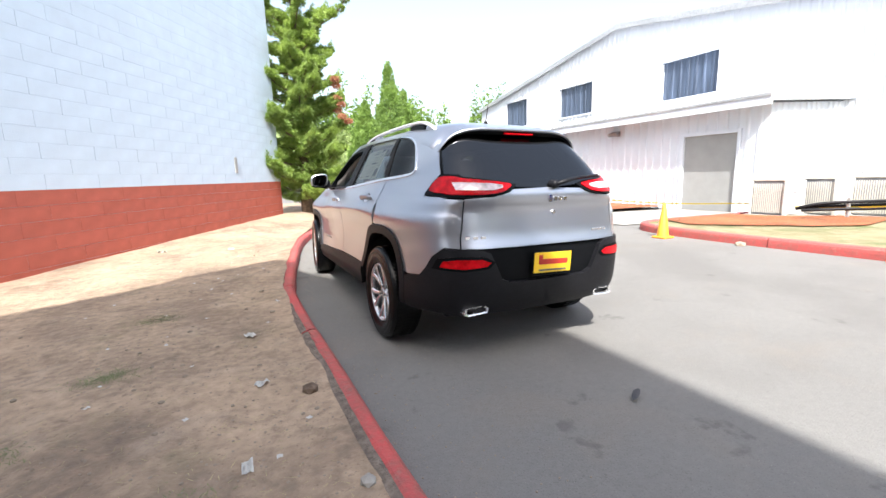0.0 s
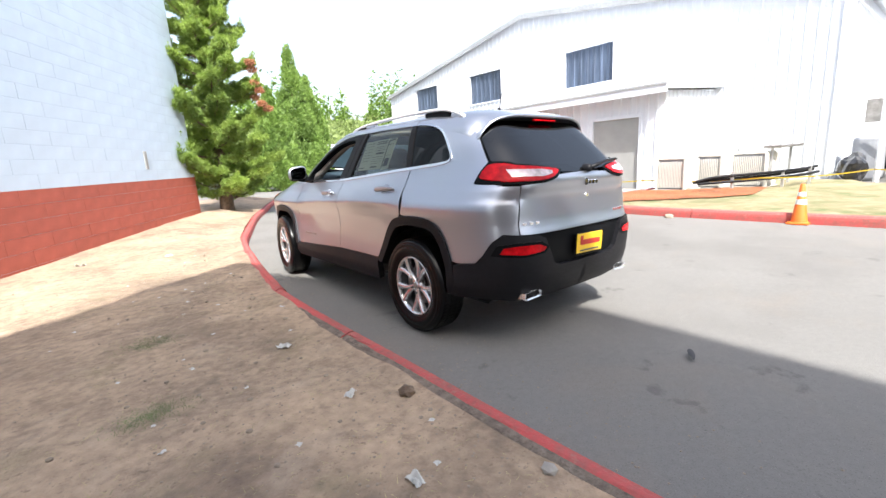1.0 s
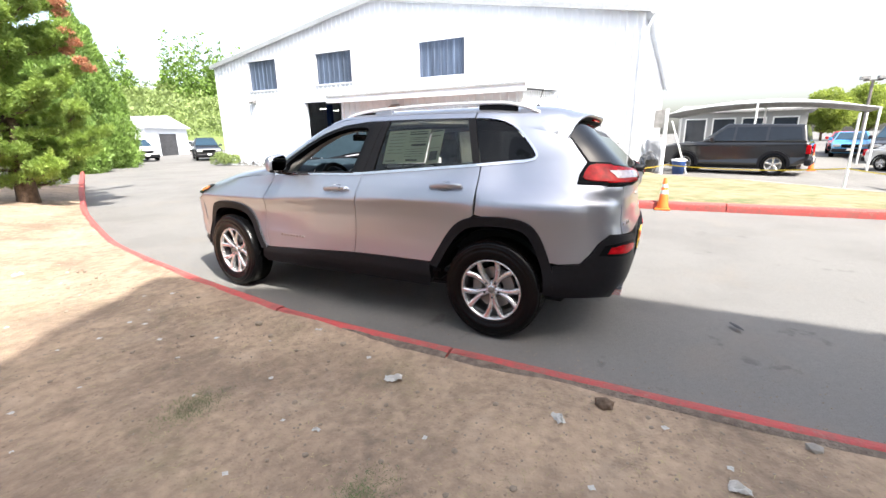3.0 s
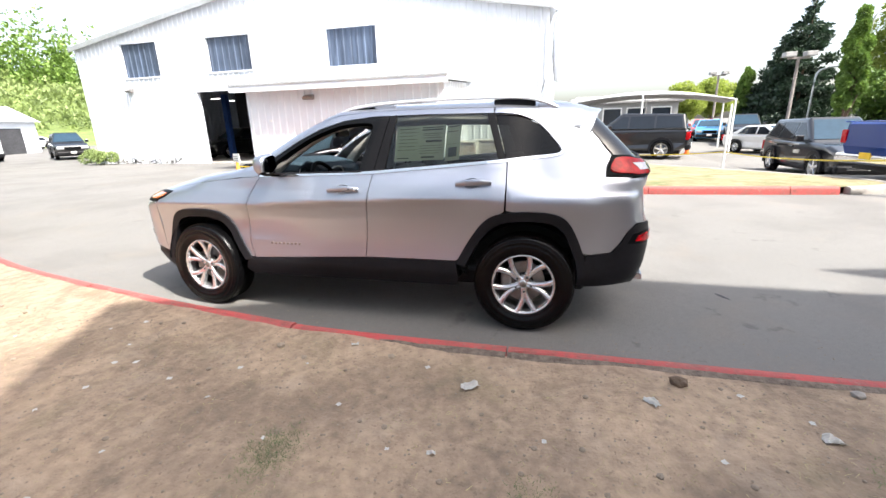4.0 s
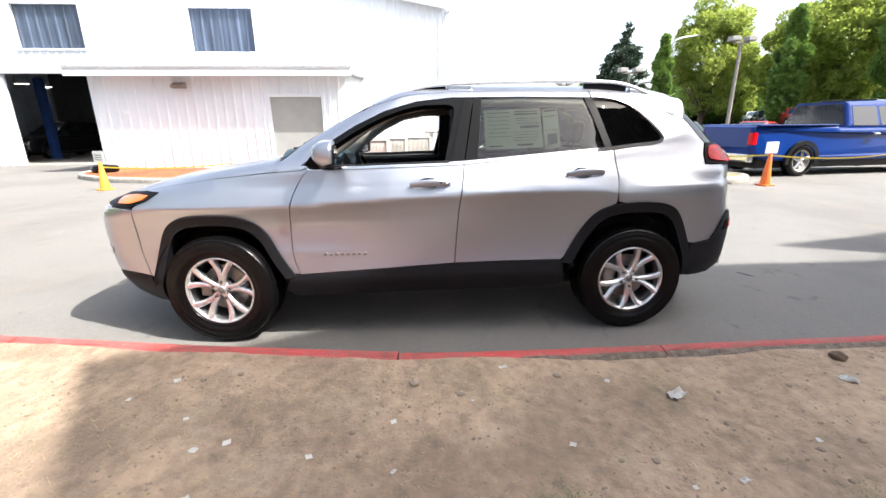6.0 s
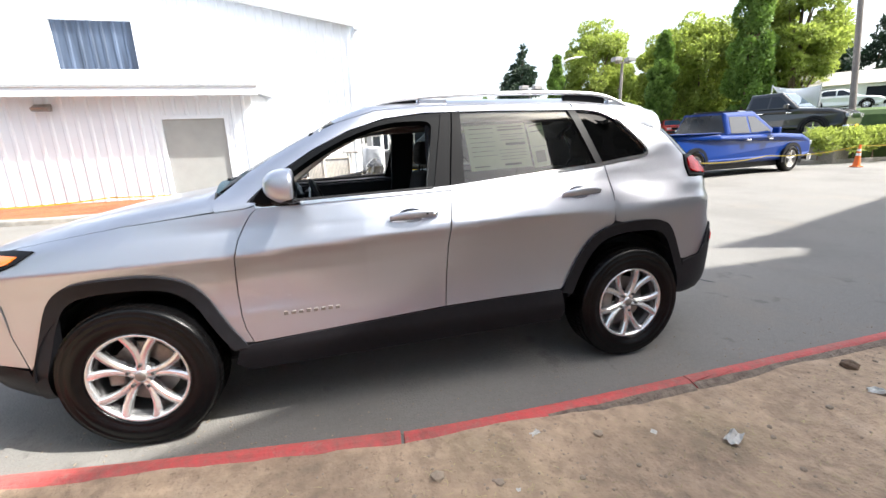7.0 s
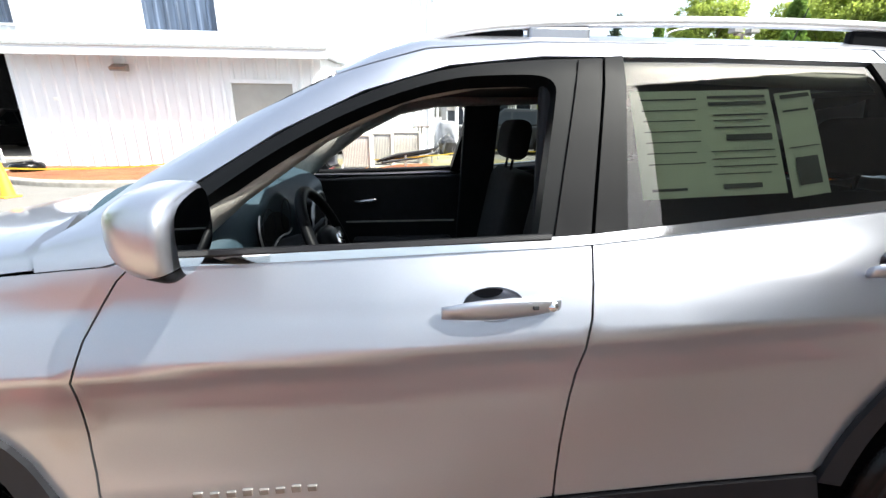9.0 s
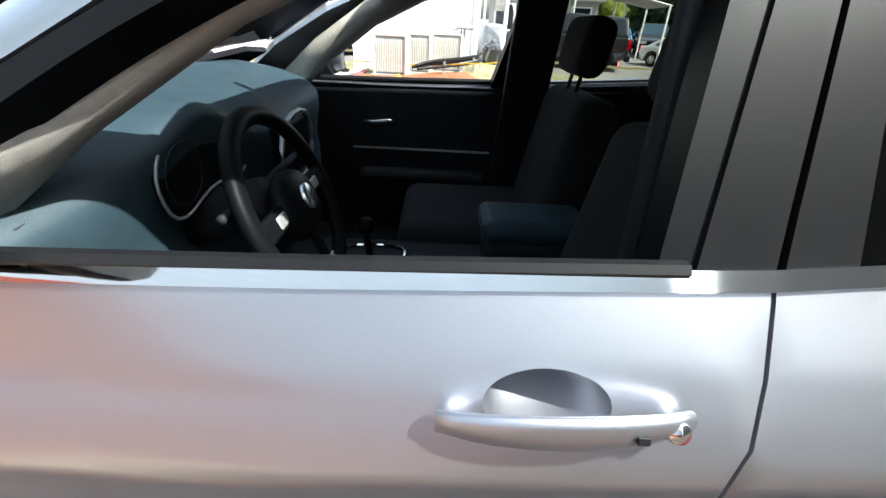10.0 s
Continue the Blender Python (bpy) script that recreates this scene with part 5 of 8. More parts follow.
def car_interior():
    I = M["interior"]
    # floor tray and door linings
    part("cabin_floor", box(bmesh.new(), (-0.76, -1.6, 0.40), (0.76, 0.95, 0.44), 0.01), I, CAR)
    for m in CAR_SIDES:
        s = 1 if m else -1
        d = CAR_FRONT_DOORS[1 if m else 0]
        bm = bmesh.new()
        prism(bm, [(0.80, 0.45), (0.82, 0.9), (0.72, 1.085), (-0.19, 1.105), (-0.17, 0.45)], s * 0.755, s * 0.80, "x", 0.012)
        ln = part("door_lining", bm, I, d)
        part("lining_strip", box(bmesh.new(), (min(s * 0.745, s * 0.76), -0.12, 0.83), (max(s * 0.745, s * 0.76), 0.52, 0.838)), M["galv"], ln)
        bm = bmesh.new()
        tube(bm, [(s * 0.742, 0.47, 0.958), (s * 0.735, 0.42, 0.955), (s * 0.735, 0.36, 0.962), (s * 0.744, 0.33, 0.965)], [0.008, 0.010, 0.012, 0.007], 8)
        part("inner_handle", bm, M["chrome"], ln, smooth=True)
        bm = bmesh.new()
        box(bm, (min(s * 0.66, s * 0.75), -0.10, 0.70), (max(s * 0.66, s * 0.75), 0.48, 0.75), 0.02, 2)
        part("armrest", bm, I, ln)
        rd = CAR_REAR_DOORS[1 if m else 0]
        bm = bmesh.new()
        prism(bm, [(-0.20, 0.45), (-0.22, 1.12), (-1.14, 1.15), (-1.05, 0.85), (-0.9, 0.5)], s * 0.725, s * 0.755, "x", 0.012)
        part("door_lining", bm, I, rd)
        # rubber seal along the open window
        bm = bmesh.new()
        tube(bm, [(s * 0.803, 0.66, 1.128), (s * 0.803, 0.25, 1.136), (s * 0.802, -0.125, 1.147)], 0.010, 6)
        part("window_seal", bm, M["cladding"], d)
        # inner faces of the posts
        bm = bmesh.new()
        prism(bm, [(-0.12, 0.6), (-0.15, 1.48), (-0.34, 1.48), (-0.30, 0.6)], s * 0.57, s * 0.60, "x", 0.01)
        for v in bm.verts:
            v.co.x = s * (abs(v.co.x) + 0.12 * (1.53 - v.co.z) / 0.9)
        part("inner_post", bm, I, CAR)
        bm = bmesh.new()
        tube(bm, [(s * 0.70, 0.76, 1.11), (s * 0.645, 0.60, 1.25), (s * 0.59, 0.40, 1.385), (s * 0.555, 0.2, 1.475), (s * 0.55, 0.0, 1.51), (s * 0.55, -0.6, 1.53), (s * 0.56, -1.2, 1.51)], [0.055, 0.052, 0.046, 0.040, 0.036, 0.036, 0.036], 8)
        part("inner_rail", bm, M["headliner"], CAR, smooth=True)
        bm = bmesh.new()
        prism(bm, [(-1.0, 0.6), (-1.0, 1.5), (-1.2, 1.5), (-1.6, 1.25), (-1.85, 1.1), (-1.8, 0.6)], s * 0.60, s * 0.62, "x")
        for v in bm.verts:
            v.co.x = s * (0.56 + 0.14 * max(0, 1.5 - v.co.z) / 0.9)
        for v in bm.verts:
            if v.co.z > 1.2:
                v.co.z = min(v.co.z, 1.20)
        part("boot_lining", bm, I, CAR)
    # headliner
    bm = bmesh.new()
    grid = [[bm.verts.new((x, y, 1.575 - 0.06 * (abs(x) / 0.55) ** 3 - 0.10 * max(0, (y + 0.1) / 0.5) ** 2)) for y in np.linspace(-1.6, 0.36, 14)] for x in np.linspace(-0.55, 0.55, 9)]
    for i in range(8):
        for j in range(13):
            bm.faces.new((grid[i][j], grid[i][j + 1], grid[i + 1][j + 1], grid[i + 1][j]))
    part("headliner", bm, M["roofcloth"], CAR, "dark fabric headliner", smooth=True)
    # dashboard: a profile swept across, hollowed before the driver
    xs = np.linspace(-0.735, 0.735, 31)
    bm = bmesh.new()
    rows = []
    for x in xs:
        bi = math.exp(-((x + 0.36) / 0.17) ** 2)
        mid = math.exp(-(x / 0.14) ** 2)
        prof = chaikin([(0.97, 1.222), (0.88, 1.212), (0.77, 1.192 + 0.012 * bi), (0.68, 1.162 + 0.046 * bi), (0.61 - 0.03 * bi, 1.120 + 0.078 * bi + 0.02 * mid), (0.592 - 0.045 * mid, 1.07 + 0.085 * bi), (0.61 - 0.05 * mid + 0.03 * bi, 0.97), (0.615 - 0.05 * mid, 0.90), (0.60, 0.80), (0.66, 0.70), (0.80, 0.60)], 2)
        # its ends sweep forward, and the top narrows to the windscreen
        out = max(0, abs(x) - 0.50)
        rows.append([bm.verts.new((x * float(np.interp(a, [0.66, 0.97], [1.0, 0.80])), a + 0.28 * out * float(np.interp(a, [0.62, 0.85], [1, 0])), b - 0.05 * (out / 0.235) ** 2 * float(np.interp(b, [1.05, 1.2], [0, 1])))) for a, b in prof])
    for a, b in zip(rows, rows[1:]):
        for k in range(len(a) - 1):
            bm.faces.new((a[k], a[k + 1], b[k + 1], b[k]))
    bmesh.ops.recalc_face_normals(bm, faces=bm.faces)
    dash = part("dashboard", bm, M["dash"], CAR, "dark soft-touch dashboard", smooth=True)
    # instrument binnacle with bright rims
    bm = bmesh.new()
    o = chaikin([(-0.50, 1.01), (-0.53, 1.10), (-0.47, 1.165), (-0.36, 1.180), (-0.25, 1.165), (-0.19, 1.11), (-0.21, 1.02), (-0.36, 1.05)], 2, True)
    k0 = min(range(len(o)), key=lambda k: (o[k][0] + 0.49) ** 2 + (o[k][1] - 1.15) ** 2)
    arc = [o[(k0 - i) % len(o)] for i in range(int(len(o) * 0.52))] if o[(k0 - 1) % len(o)][1] < o[k0][1] else [o[(k0 + i) % len(o)] for i in range(int(len(o) * 0.52))]
    tube(bm, [(x, 0.580 + 0.10 * (z - 1.0), z) for x, z in arc], 0.0032, 6)
    part("binnacle_rim", bm, M["galv"], dash, smooth=True)
    bm = bmesh.new()
    bm.faces.new([bm.verts.new((x, 0.588 + 0.10 * (z - 1.0), z)) for x, z in o])
    part("instrument_face", bm, M["gloss_black"], dash)
    for x in (-0.45, -0.27):
        part("gauge_rim", tube(bmesh.new(), [(x + 0.055 * math.cos(a), 0.583, 1.095 + 0.055 * math.sin(a)) for a in np.linspace(0, math.tau, 24, endpoint=False)], 0.0018, 5, closed=True), M["interior"], dash, smooth=True)
    # centre screen, vents
    bm = bmesh.new()
    box(bm, (-0.115, 0.525, 0.955), (0.115, 0.56, 1.11), 0.012, 2)
    part("centre_screen", bm, M["gloss_black"], dash, "black centre touch screen")
    bm = bmesh.new()
    o = chaikin([(-0.13, 0.94), (-0.13, 1.125), (0.13, 1.125), (0.13, 0.94)], 2, True)
    tube(bm, [(x, 0.525, z) for x, z in o], 0.007, 6, closed=True)
    part("screen_surround", bm, M["galv"], dash, smooth=True)
    # the outer vent: a dark slot with thin slats in a slim frame
    o = chaikin([(-0.715, 1.062), (-0.705, 1.098), (-0.61, 1.104), (-0.585, 1.085), (-0.60, 1.060)], 2, True)
    bm = bmesh.new()
    bm.faces.new([bm.verts.new((x, 0.655 - 0.25 * (x + 0.64), z)) for x, z in o])
    vent = part("air_vent", bm, M["gloss_black"], dash)
    part("vent_rim", tube(bmesh.new(), [(x, 0.652 - 0.25 * (x + 0.64), z) for x, z in o], 0.004, 6, closed=True), M["interior"], vent, smooth=True)
    for k in range(3):
        z = 1.071 + 0.011 * k
        part("vent_slat", tube(bmesh.new(), [(x, 0.650 - 0.25 * (x + 0.64), z + 0.004 * (x + 0.65)) for x in (-0.705, -0.65, -0.60)], 0.0022, 5), M["interior"], vent)
    bm = bmesh.new()
    for k in range(6):
        box(bm, (-0.64 + 0.018 * k, 0.80, 1.196), (-0.632 + 0.018 * k, 0.86, 1.206))
    part("demister_vent", bm, M["cladding"], dash)
    # steering wheel
    sw = new("steering_wheel")
    sw.parent = CAR
    sw.matrix_basis = pose(-0.36, 0.425, 1.015, -24, 0, 0)
    part("wheel_rim", lathe(bmesh.new(), [(0.184 + 0.020 * math.cos(a), 0.016 * math.sin(a)) for a in np.linspace(0, math.tau, 12, endpoint=False)], 56, "y", closed=True), M["gloss_black"], sw, smooth=True)
    bm = bmesh.new()
    bmesh.ops.create_uvsphere(bm, u_segments=20, v_segments=12, radius=1)
    for v in bm.verts:
        x, y, z = v.co
        v.co = (0.085 * math.copysign(abs(x) ** 0.8, x), 0.035 * y, 0.072 * math.copysign(abs(z) ** 0.8, z) - 0.008)
    part("airbag_cover", bm, M["gloss_black"], sw, smooth=True)
    part("badge", lathe(bmesh.new(), [(0, -0.040), (0.024, -0.040), (0.028, -0.036), (0.028, -0.02)], 24, "y"), M["alloy"], sw, "round silver badge", smooth=True)
    for a0 in (0, 180, -90):
        a = radians(a0)
        bm = bmesh.new()
        c, s_ = math.cos(a), math.sin(a)
        hw = 0.010 if a0 == -90 else 0.022
        box(bm, (0.06, -0.012, -hw), (0.178, 0.010, hw), 0.006, turn=Matrix.Rotation(-a, 4, "Y"))
        sp = part("wheel_spoke", bm, M["gloss_black"], sw)
        if a0 != -90:
            part("spoke_switch", box(bmesh.new(), (0.085, -0.016, -0.012), (0.125, -0.011, 0.012), 0.003, turn=Matrix.Rotation(-a, 4, "Y")), M["galv"], sp)
        else:
            part("spoke_trim", box(bmesh.new(), (0.135, -0.017, -0.012), (0.172, -0.011, 0.012), 0.003, turn=Matrix.Rotation(-a, 4, "Y")), M["alloy"], sp)
    bm = bmesh.new()
    rod(bm, (-0.36, 0.48, 1.02), (-0.36, 0.64, 0.96), 0.045, 0.06, 16)
    for s in (-1, 1):
        tube(bm, [(-0.36, 0.51, 1.02), (-0.36 + s * 0.12, 0.495, 1.04), (-0.36 + s * 0.19, 0.48, 1.055)], [0.012, 0.010, 0.008], 8)
    part("steering_column", bm, I, CAR, smooth=True)
    # console, gear lever, centre armrest
    bm = bmesh.new()
    box(bm, (-0.13, -0.30, 0.44), (0.13, 0.62, 0.69), 0.03, 2)
    box(bm, (-0.10, -0.34, 0.60), (0.10, -0.03, 0.80), 0.03, 2)
    part("centre_console", bm, I, CAR)
    bm = bmesh.new()
    box(bm, (-0.095, -0.34, 0.79), (0.095, -0.01, 0.862), 0.030, 3)
    part("centre_armrest", bm, M["dash"], CAR, "padded centre armrest")
    bm = bmesh.new()
    rod(bm, (0.0, 0.33, 0.68), (0.0, 0.34, 0.77), 0.012, 0.010, 10)
    bmesh.ops.create_uvsphere(bm, u_segments=14, v_segments=10, radius=0.03, matrix=Matrix.Translation((0, 0.34, 0.79)))
    part("gear_lever", bm, M["gloss_black"], CAR, smooth=True)
    o = [(-0.06, 0.22), (0.06, 0.22), (0.06, 0.42), (-0.06, 0.42)]
    part("gear_surround", tube(bmesh.new(), [(x, y, 0.695) for x, y in chaikin(o, 2, True)], 0.006, 6, closed=True), M["chrome"], CAR)
    # seats
    def seat(x, y, w=0.25, rear=False):
        st = new("seat")
        st.parent = CAR
        st.matrix_basis = pose(x, y, 0)
        bm = bmesh.new()
        box(bm, (-w, -0.26, 0.58), (w, 0.28, 0.74), 0.06, 3)
        part("seat_cushion", bm, M["fabric"], st, smooth=True)
        bm = bmesh.new()
        box(bm, (-w, -0.10, 0.0), (w, 0.06, 0.53), 0.06, 3)
        for v in bm.verts:
            v.co.x *= 1 - 0.18 * max(0, v.co.z - 0.25)
        bmesh.ops.transform(bm, matrix=pose(0, -0.24, 0.66, 11, 0, 0), verts=bm.verts)
        part("backrest", bm, M["fabric"], st, smooth=True)
        for hx in ((0,) if not rear else (-0.35, 0.35)):
            bm = bmesh.new()
            box(bm, (hx - 0.13, -0.055, 0.57), (hx + 0.13, 0.055, 0.755), 0.045, 3)
            for s in (-0.05, 0.05):
                rod(bm, (hx + s, 0, 0.48), (hx + s, 0, 0.60), 0.007)
            bmesh.ops.transform(bm, matrix=pose(0, -0.235, 0.665, 9, 0, 0), verts=bm.verts)
            part("headrest", bm, M["fabric"], st, smooth=True)
        bm = bmesh.new()
        box(bm, (-w + 0.03, -0.22, 0.43), (w - 0.03, 0.22, 0.60), 0.02)
        part("seat_base", bm, I, st)
    seat(-0.36, -0.02)
    seat(0.36, -0.02)
    seat(0.0, -1.02, 0.64, True)
    # rear-view mirror
    bm = bmesh.new()
    box(bm, (-0.12, 0.42, 1.40), (0.12, 0.45, 1.465), 0.014, 2)
    rod(bm, (0, 0.44, 1.45), (0, 0.50, 1.475), 0.012)
    part("rear_view_mirror", bm, M["cladding"], CAR)
    # price sheet behind the rear door glass, with its printing
    for y0, y1, rows in ((-0.368, -0.745, ((0.53, 0.95, 0.91, 0.935), (0.53, 0.95, 0.84, 0.875), (0.55, 0.95, 0.74, 0.755), (0.55, 0.9, 0.69, 0.70), (0.55, 0.95, 0.62, 0.635), (0.62, 0.95, 0.50, 0.56), (0.06, 0.3, 0.06, 0.085), (0.55, 0.82, 0.06, 0.105), (0.06, 0.45, 0.90, 0.915), (0.06, 0.45, 0.80, 0.81), (0.06, 0.42, 0.70, 0.71), (0.06, 0.45, 0.60, 0.61), (0.06, 0.44, 0.50, 0.51), (0.06, 0.40, 0.40, 0.41), (0.06, 0.45, 0.30, 0.31), (0.5, 0.95, 0.40, 0.41), (0.5, 0.95, 0.33, 0.34), (0.5, 0.95, 0.26, 0.27), (0.5, 0.9, 0.19, 0.2))),
                         (-0.757, -0.862, ((0.1, 0.9, 0.93, 0.97), (0.1, 0.8, 0.80, 0.82), (0.2, 0.8, 0.1, 0.36), (0.1, 0.9, 0.45, 0.46)))):
        at = lambda u, v: at_side(y0 + (y1 - y0) * u, 1.225 + 0.012 * u + 0.25 * v)
        quad = lambda a, b, c, d: [at(u, v) for u, v in dense([(a, c), (a, d), (b, d), (b, c)], 0.25)]
        ps = part("window_sticker", panel_mesh(quad(0, 1, 0, 1), side_chart, off=-0.022, flange=0), M["paper"], CAR_REAR_DOORS[0], "printed paper price sheet")
        for r in rows:
            part("print_bar", panel_mesh(quad(*r), side_chart, off=-0.018, flange=0), M["ink"], ps)


car_interior()


# ---- white steel building ----
GX = 15.2
Y_LO, Y_HI, Y_MID = -1.0, 23.0, 10.9
EAVE, RIDGE = 5.7, 7.75


def gable_top(y):
    return EAVE + (RIDGE - EAVE) * (1 - abs(y - Y_MID) / (Y_HI - Y_MID))


def ribbed(bm, y0, y1, top, x, out=-1, openings=(), base=-0.3, pitch=0.30, depth=0.032, along="y"):
    """Ribbed steel sheet standing along y (or x), its ribs towards out, with openings (y0, y1, z0, z1) left free."""
    cuts, y = [], y0
    prof = ((0.0, 0), (0.60, 0), (0.70, 1), (0.90, 1), (1.0, 0))
    pts = []
    while y < y1 - 1e-6:
        for u, d in prof[:-1]:
            pts.append((y + u * pitch, d))
        y += pitch
    pts = [p for p in pts if p[0] < y1] + [(y1, 0)]
    extra = sorted({v for o in openings for v in o[:2] if y0 < v < y1})
    for e in extra:
        d = float(np.interp(e, [p[0] for p in pts], [p[1] for p in pts]))
        pts += [(e, d)]
    pts = sorted(set(pts))
    P = (lambda a, d, z: (x + out * depth * d, a, z)) if along == "y" else (lambda a, d, z: (a, x + out * depth * d, z))
    for (a, da), (b, db) in zip(pts, pts[1:]):
        if b - a < 1e-5:
            continue
        m = (a + b) / 2
        spans = [(base, None)]
        for o in sorted([o for o in openings if o[0] < m < o[1]], key=lambda o: o[2]):
            lo = spans.pop()[0]
            if o[2] > lo:
                spans.append((lo, o[2]))
            spans.append((o[3], None))
        for lo, hi in spans:
            za, zb = (hi, hi) if hi is not None else (top(a), top(b))
            if za > lo:
                bm.faces.new([bm.verts.new(P(a, da, lo)), bm.verts.new(P(b, db, lo)), bm.verts.new(P(b, db, zb)), bm.verts.new(P(a, da, za))])
    bmesh.ops.remove_doubles(bm, verts=bm.verts, dist=1e-5)
    return bm


GARAGE = (11.2, 15.85, -0.3, 3.30)
WINS = [(6.18, 8.55, 4.08, 5.62), (12.5, 14.9, 4.18, 5.70), (17.85, 20.1, 4.15, 5.74)]


def white_building():
    th = thing("white_building", "white ribbed steel workshop building with a low gable roof", "building", kind="structure")
    ops = WINS + [GARAGE]
    part("wall", ribbed(bmesh.new(), Y_LO, Y_HI, gable_top, GX, -1, ops), M["whitesteel"], th)
    # inner skin gives the wall its thickness
    bm = bmesh.new()
    ys = sorted({Y_LO, Y_HI, Y_MID, *(v for o in ops for v in o[:2])})
    for a, b in zip(ys, ys[1:]):
        m = (a + b) / 2
        lo = -0.3
        for o in sorted([o for o in ops if o[0] < m < o[1]], key=lambda o: o[2]):
            if o[2] > lo:
                bm.faces.new([bm.verts.new((GX + 0.16, y, z)) for y, z in ((a, lo), (b, lo), (b, o[2]), (a, o[2]))])
            lo = o[3]
        bm.faces.new([bm.verts.new((GX + 0.16, y, z)) for y, z in ((a, lo), (b, lo), (b, gable_top(b)), (a, gable_top(a)))])
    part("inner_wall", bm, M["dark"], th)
    for y, back in ((Y_LO, -1), (Y_HI, 1)):
        part("side_wall", ribbed(bmesh.new(), GX, GX + 34, lambda a: EAVE, y, back, along="x"), M["whitesteel"], th)
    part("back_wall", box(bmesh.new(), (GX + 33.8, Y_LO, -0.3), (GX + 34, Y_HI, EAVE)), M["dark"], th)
    part("workshop_floor", box(bmesh.new(), (GX, Y_LO, -0.4), (GX + 34, Y_HI, -0.165)), M["concrete"], th)
    # roof slopes, eaves and rake trim
    bm = bmesh.new()
    for s, ye in ((1, Y_HI + 0.25), (-1, Y_LO - 0.25)):
        ze = gable_top(ye)
        a, b = (GX - 0.18, Y_MID, RIDGE + 0.02), (GX - 0.18, ye, ze + 0.02)
        vs = [bm.verts.new(p) for p in (a, b, (GX + 34, ye, ze + 0.02), (GX + 34, Y_MID, RIDGE + 0.02))]
        bm.faces.new(vs)
    g = bmesh.ops.extrude_face_region(bm, geom=bm.faces[:])
    for v in g["geom"]:
        if isinstance(v, bmesh.types.BMVert):
            v.co.z += 0.10
    bmesh.ops.recalc_face_normals(bm, faces=bm.faces)
    part("roof", bm, M["whitesteel"], th)
    for s, ye in ((1, Y_HI + 0.25), (-1, Y_LO - 0.25)):
        bm = bmesh.new()
        ze = gable_top(ye)
        rake = [(Y_MID, RIDGE + 0.13), (ye, ze + 0.13), (ye, ze - 0.10), (Y_MID, RIDGE - 0.10)]
        prism(bm, rake, GX - 0.24, GX - 0.18, "x", 0.008)
        part("rake_trim", bm, M["galv"], th, "pale grey metal rake trim")
    for y in (Y_LO - 0.03, Y_HI + 0.03):
        part("corner_trim", box(bmesh.new(), (GX - 0.05, y - 0.06, -0.3), (GX + 0.10, y + 0.06, EAVE - 0.05), 0.006), M["whitesteel"], th)
    part("gutter", box(bmesh.new(), (GX - 0.2, Y_LO - 0.40, EAVE - 0.16), (GX + 34, Y_LO - 0.25, EAVE - 0.02), 0.01), M["whitesteel"], th)
    part("downpipe", tube(bmesh.new(), [(GX + 0.05, Y_LO - 0.32, EAVE - 0.15), (GX + 0.05, Y_LO - 0.18, EAVE - 0.6), (GX + 0.05, Y_LO - 0.12, -0.2)], 0.05, 8), M["whitesteel"], th)
    for k, (a, b, c, d) in enumerate(WINS):
        w = new("window")
        w.parent = th
        bm = bmesh.new()
        for lo, hi in (((GX - 0.05, a - 0.07, c - 0.07), (GX + 0.18, a, d + 0.07)), ((GX - 0.05, b, c - 0.07), (GX + 0.18, b + 0.07, d + 0.07)), ((GX - 0.05, a, d), (GX + 0.18, b, d + 0.07)), ((GX - 0.07, a, c - 0.07), (GX + 0.18, b, c))):
            box(bm, lo, hi, 0.004)
        part("window_frame", bm, M["whitesteel"], w)
        # translucent ribbed sheets stand in the opening
        bm = ribbed(bmesh.new(), a, b, lambda y: d, GX + 0.10, -1, base=c, pitch=(b - a) / 7, depth=0.03)
        part("ribbed_pane", bm, M["ribpane"], w, "dark ribbed translucent sheet")
    # sliding door rail over the opening and a lamp on the wall
    part("door_header", box(bmesh.new(), (GX - 0.10, GARAGE[0], GARAGE[3]), (GX + 0.16, GARAGE[1] + 0.12, GARAGE[3] + 0.10), 0.006), M["whitesteel"], th)
    part("door_jamb", box(bmesh.new(), (GX - 0.06, GARAGE[1], -0.3), (GX + 0.16, GARAGE[1] + 0.10, GARAGE[3]), 0.006), M["whitesteel"], th)
    return th


def ribbed_pane():
    m = surf("smoky_ribbed_sheet", (0.075, 0.10, 0.15), 0.32, var=0.25, scale=2.0, bump=0.05, bscale=20, stretch=(1, 5, 0.4))
    M["ribpane"] = m


ribbed_pane()
white_building()


def wall_lamp(at, label):
    th = thing("wall_lamp", label, "lamp", at, group="floodlights on the steel walls")
    part("back_plate", box(bmesh.new(), (-0.03, -0.09, -0.08), (0.0, 0.09, 0.08), 0.006), M["galv"], th)
    bm = bmesh.new()
    prism(bm, [(-0.30, -0.02), (-0.05, 0.09), (-0.03, 0.09), (-0.03, -0.09), (-0.22, -0.10)], -0.19, 0.19, "y", 0.01)
    part("lamp_housing", bm, M["steel"], th)
    part("lens", box(bmesh.new(), (-0.27, -0.16, -0.105), (-0.06, 0.16, -0.088), 0.004), M["headlens"], th)


wall_lamp((GX - 0.03, 19.9, 3.55), "grey metal floodlight on the white steel wall")
wall_lamp((11.27, 7.33, 2.55), "grey metal floodlight on the annex wall")

# interior of the workshop: lift posts, a car on the floor, strip lights
AX, AY0, AY1, AZT = 11.3, 2.25, 10.1, 2.99


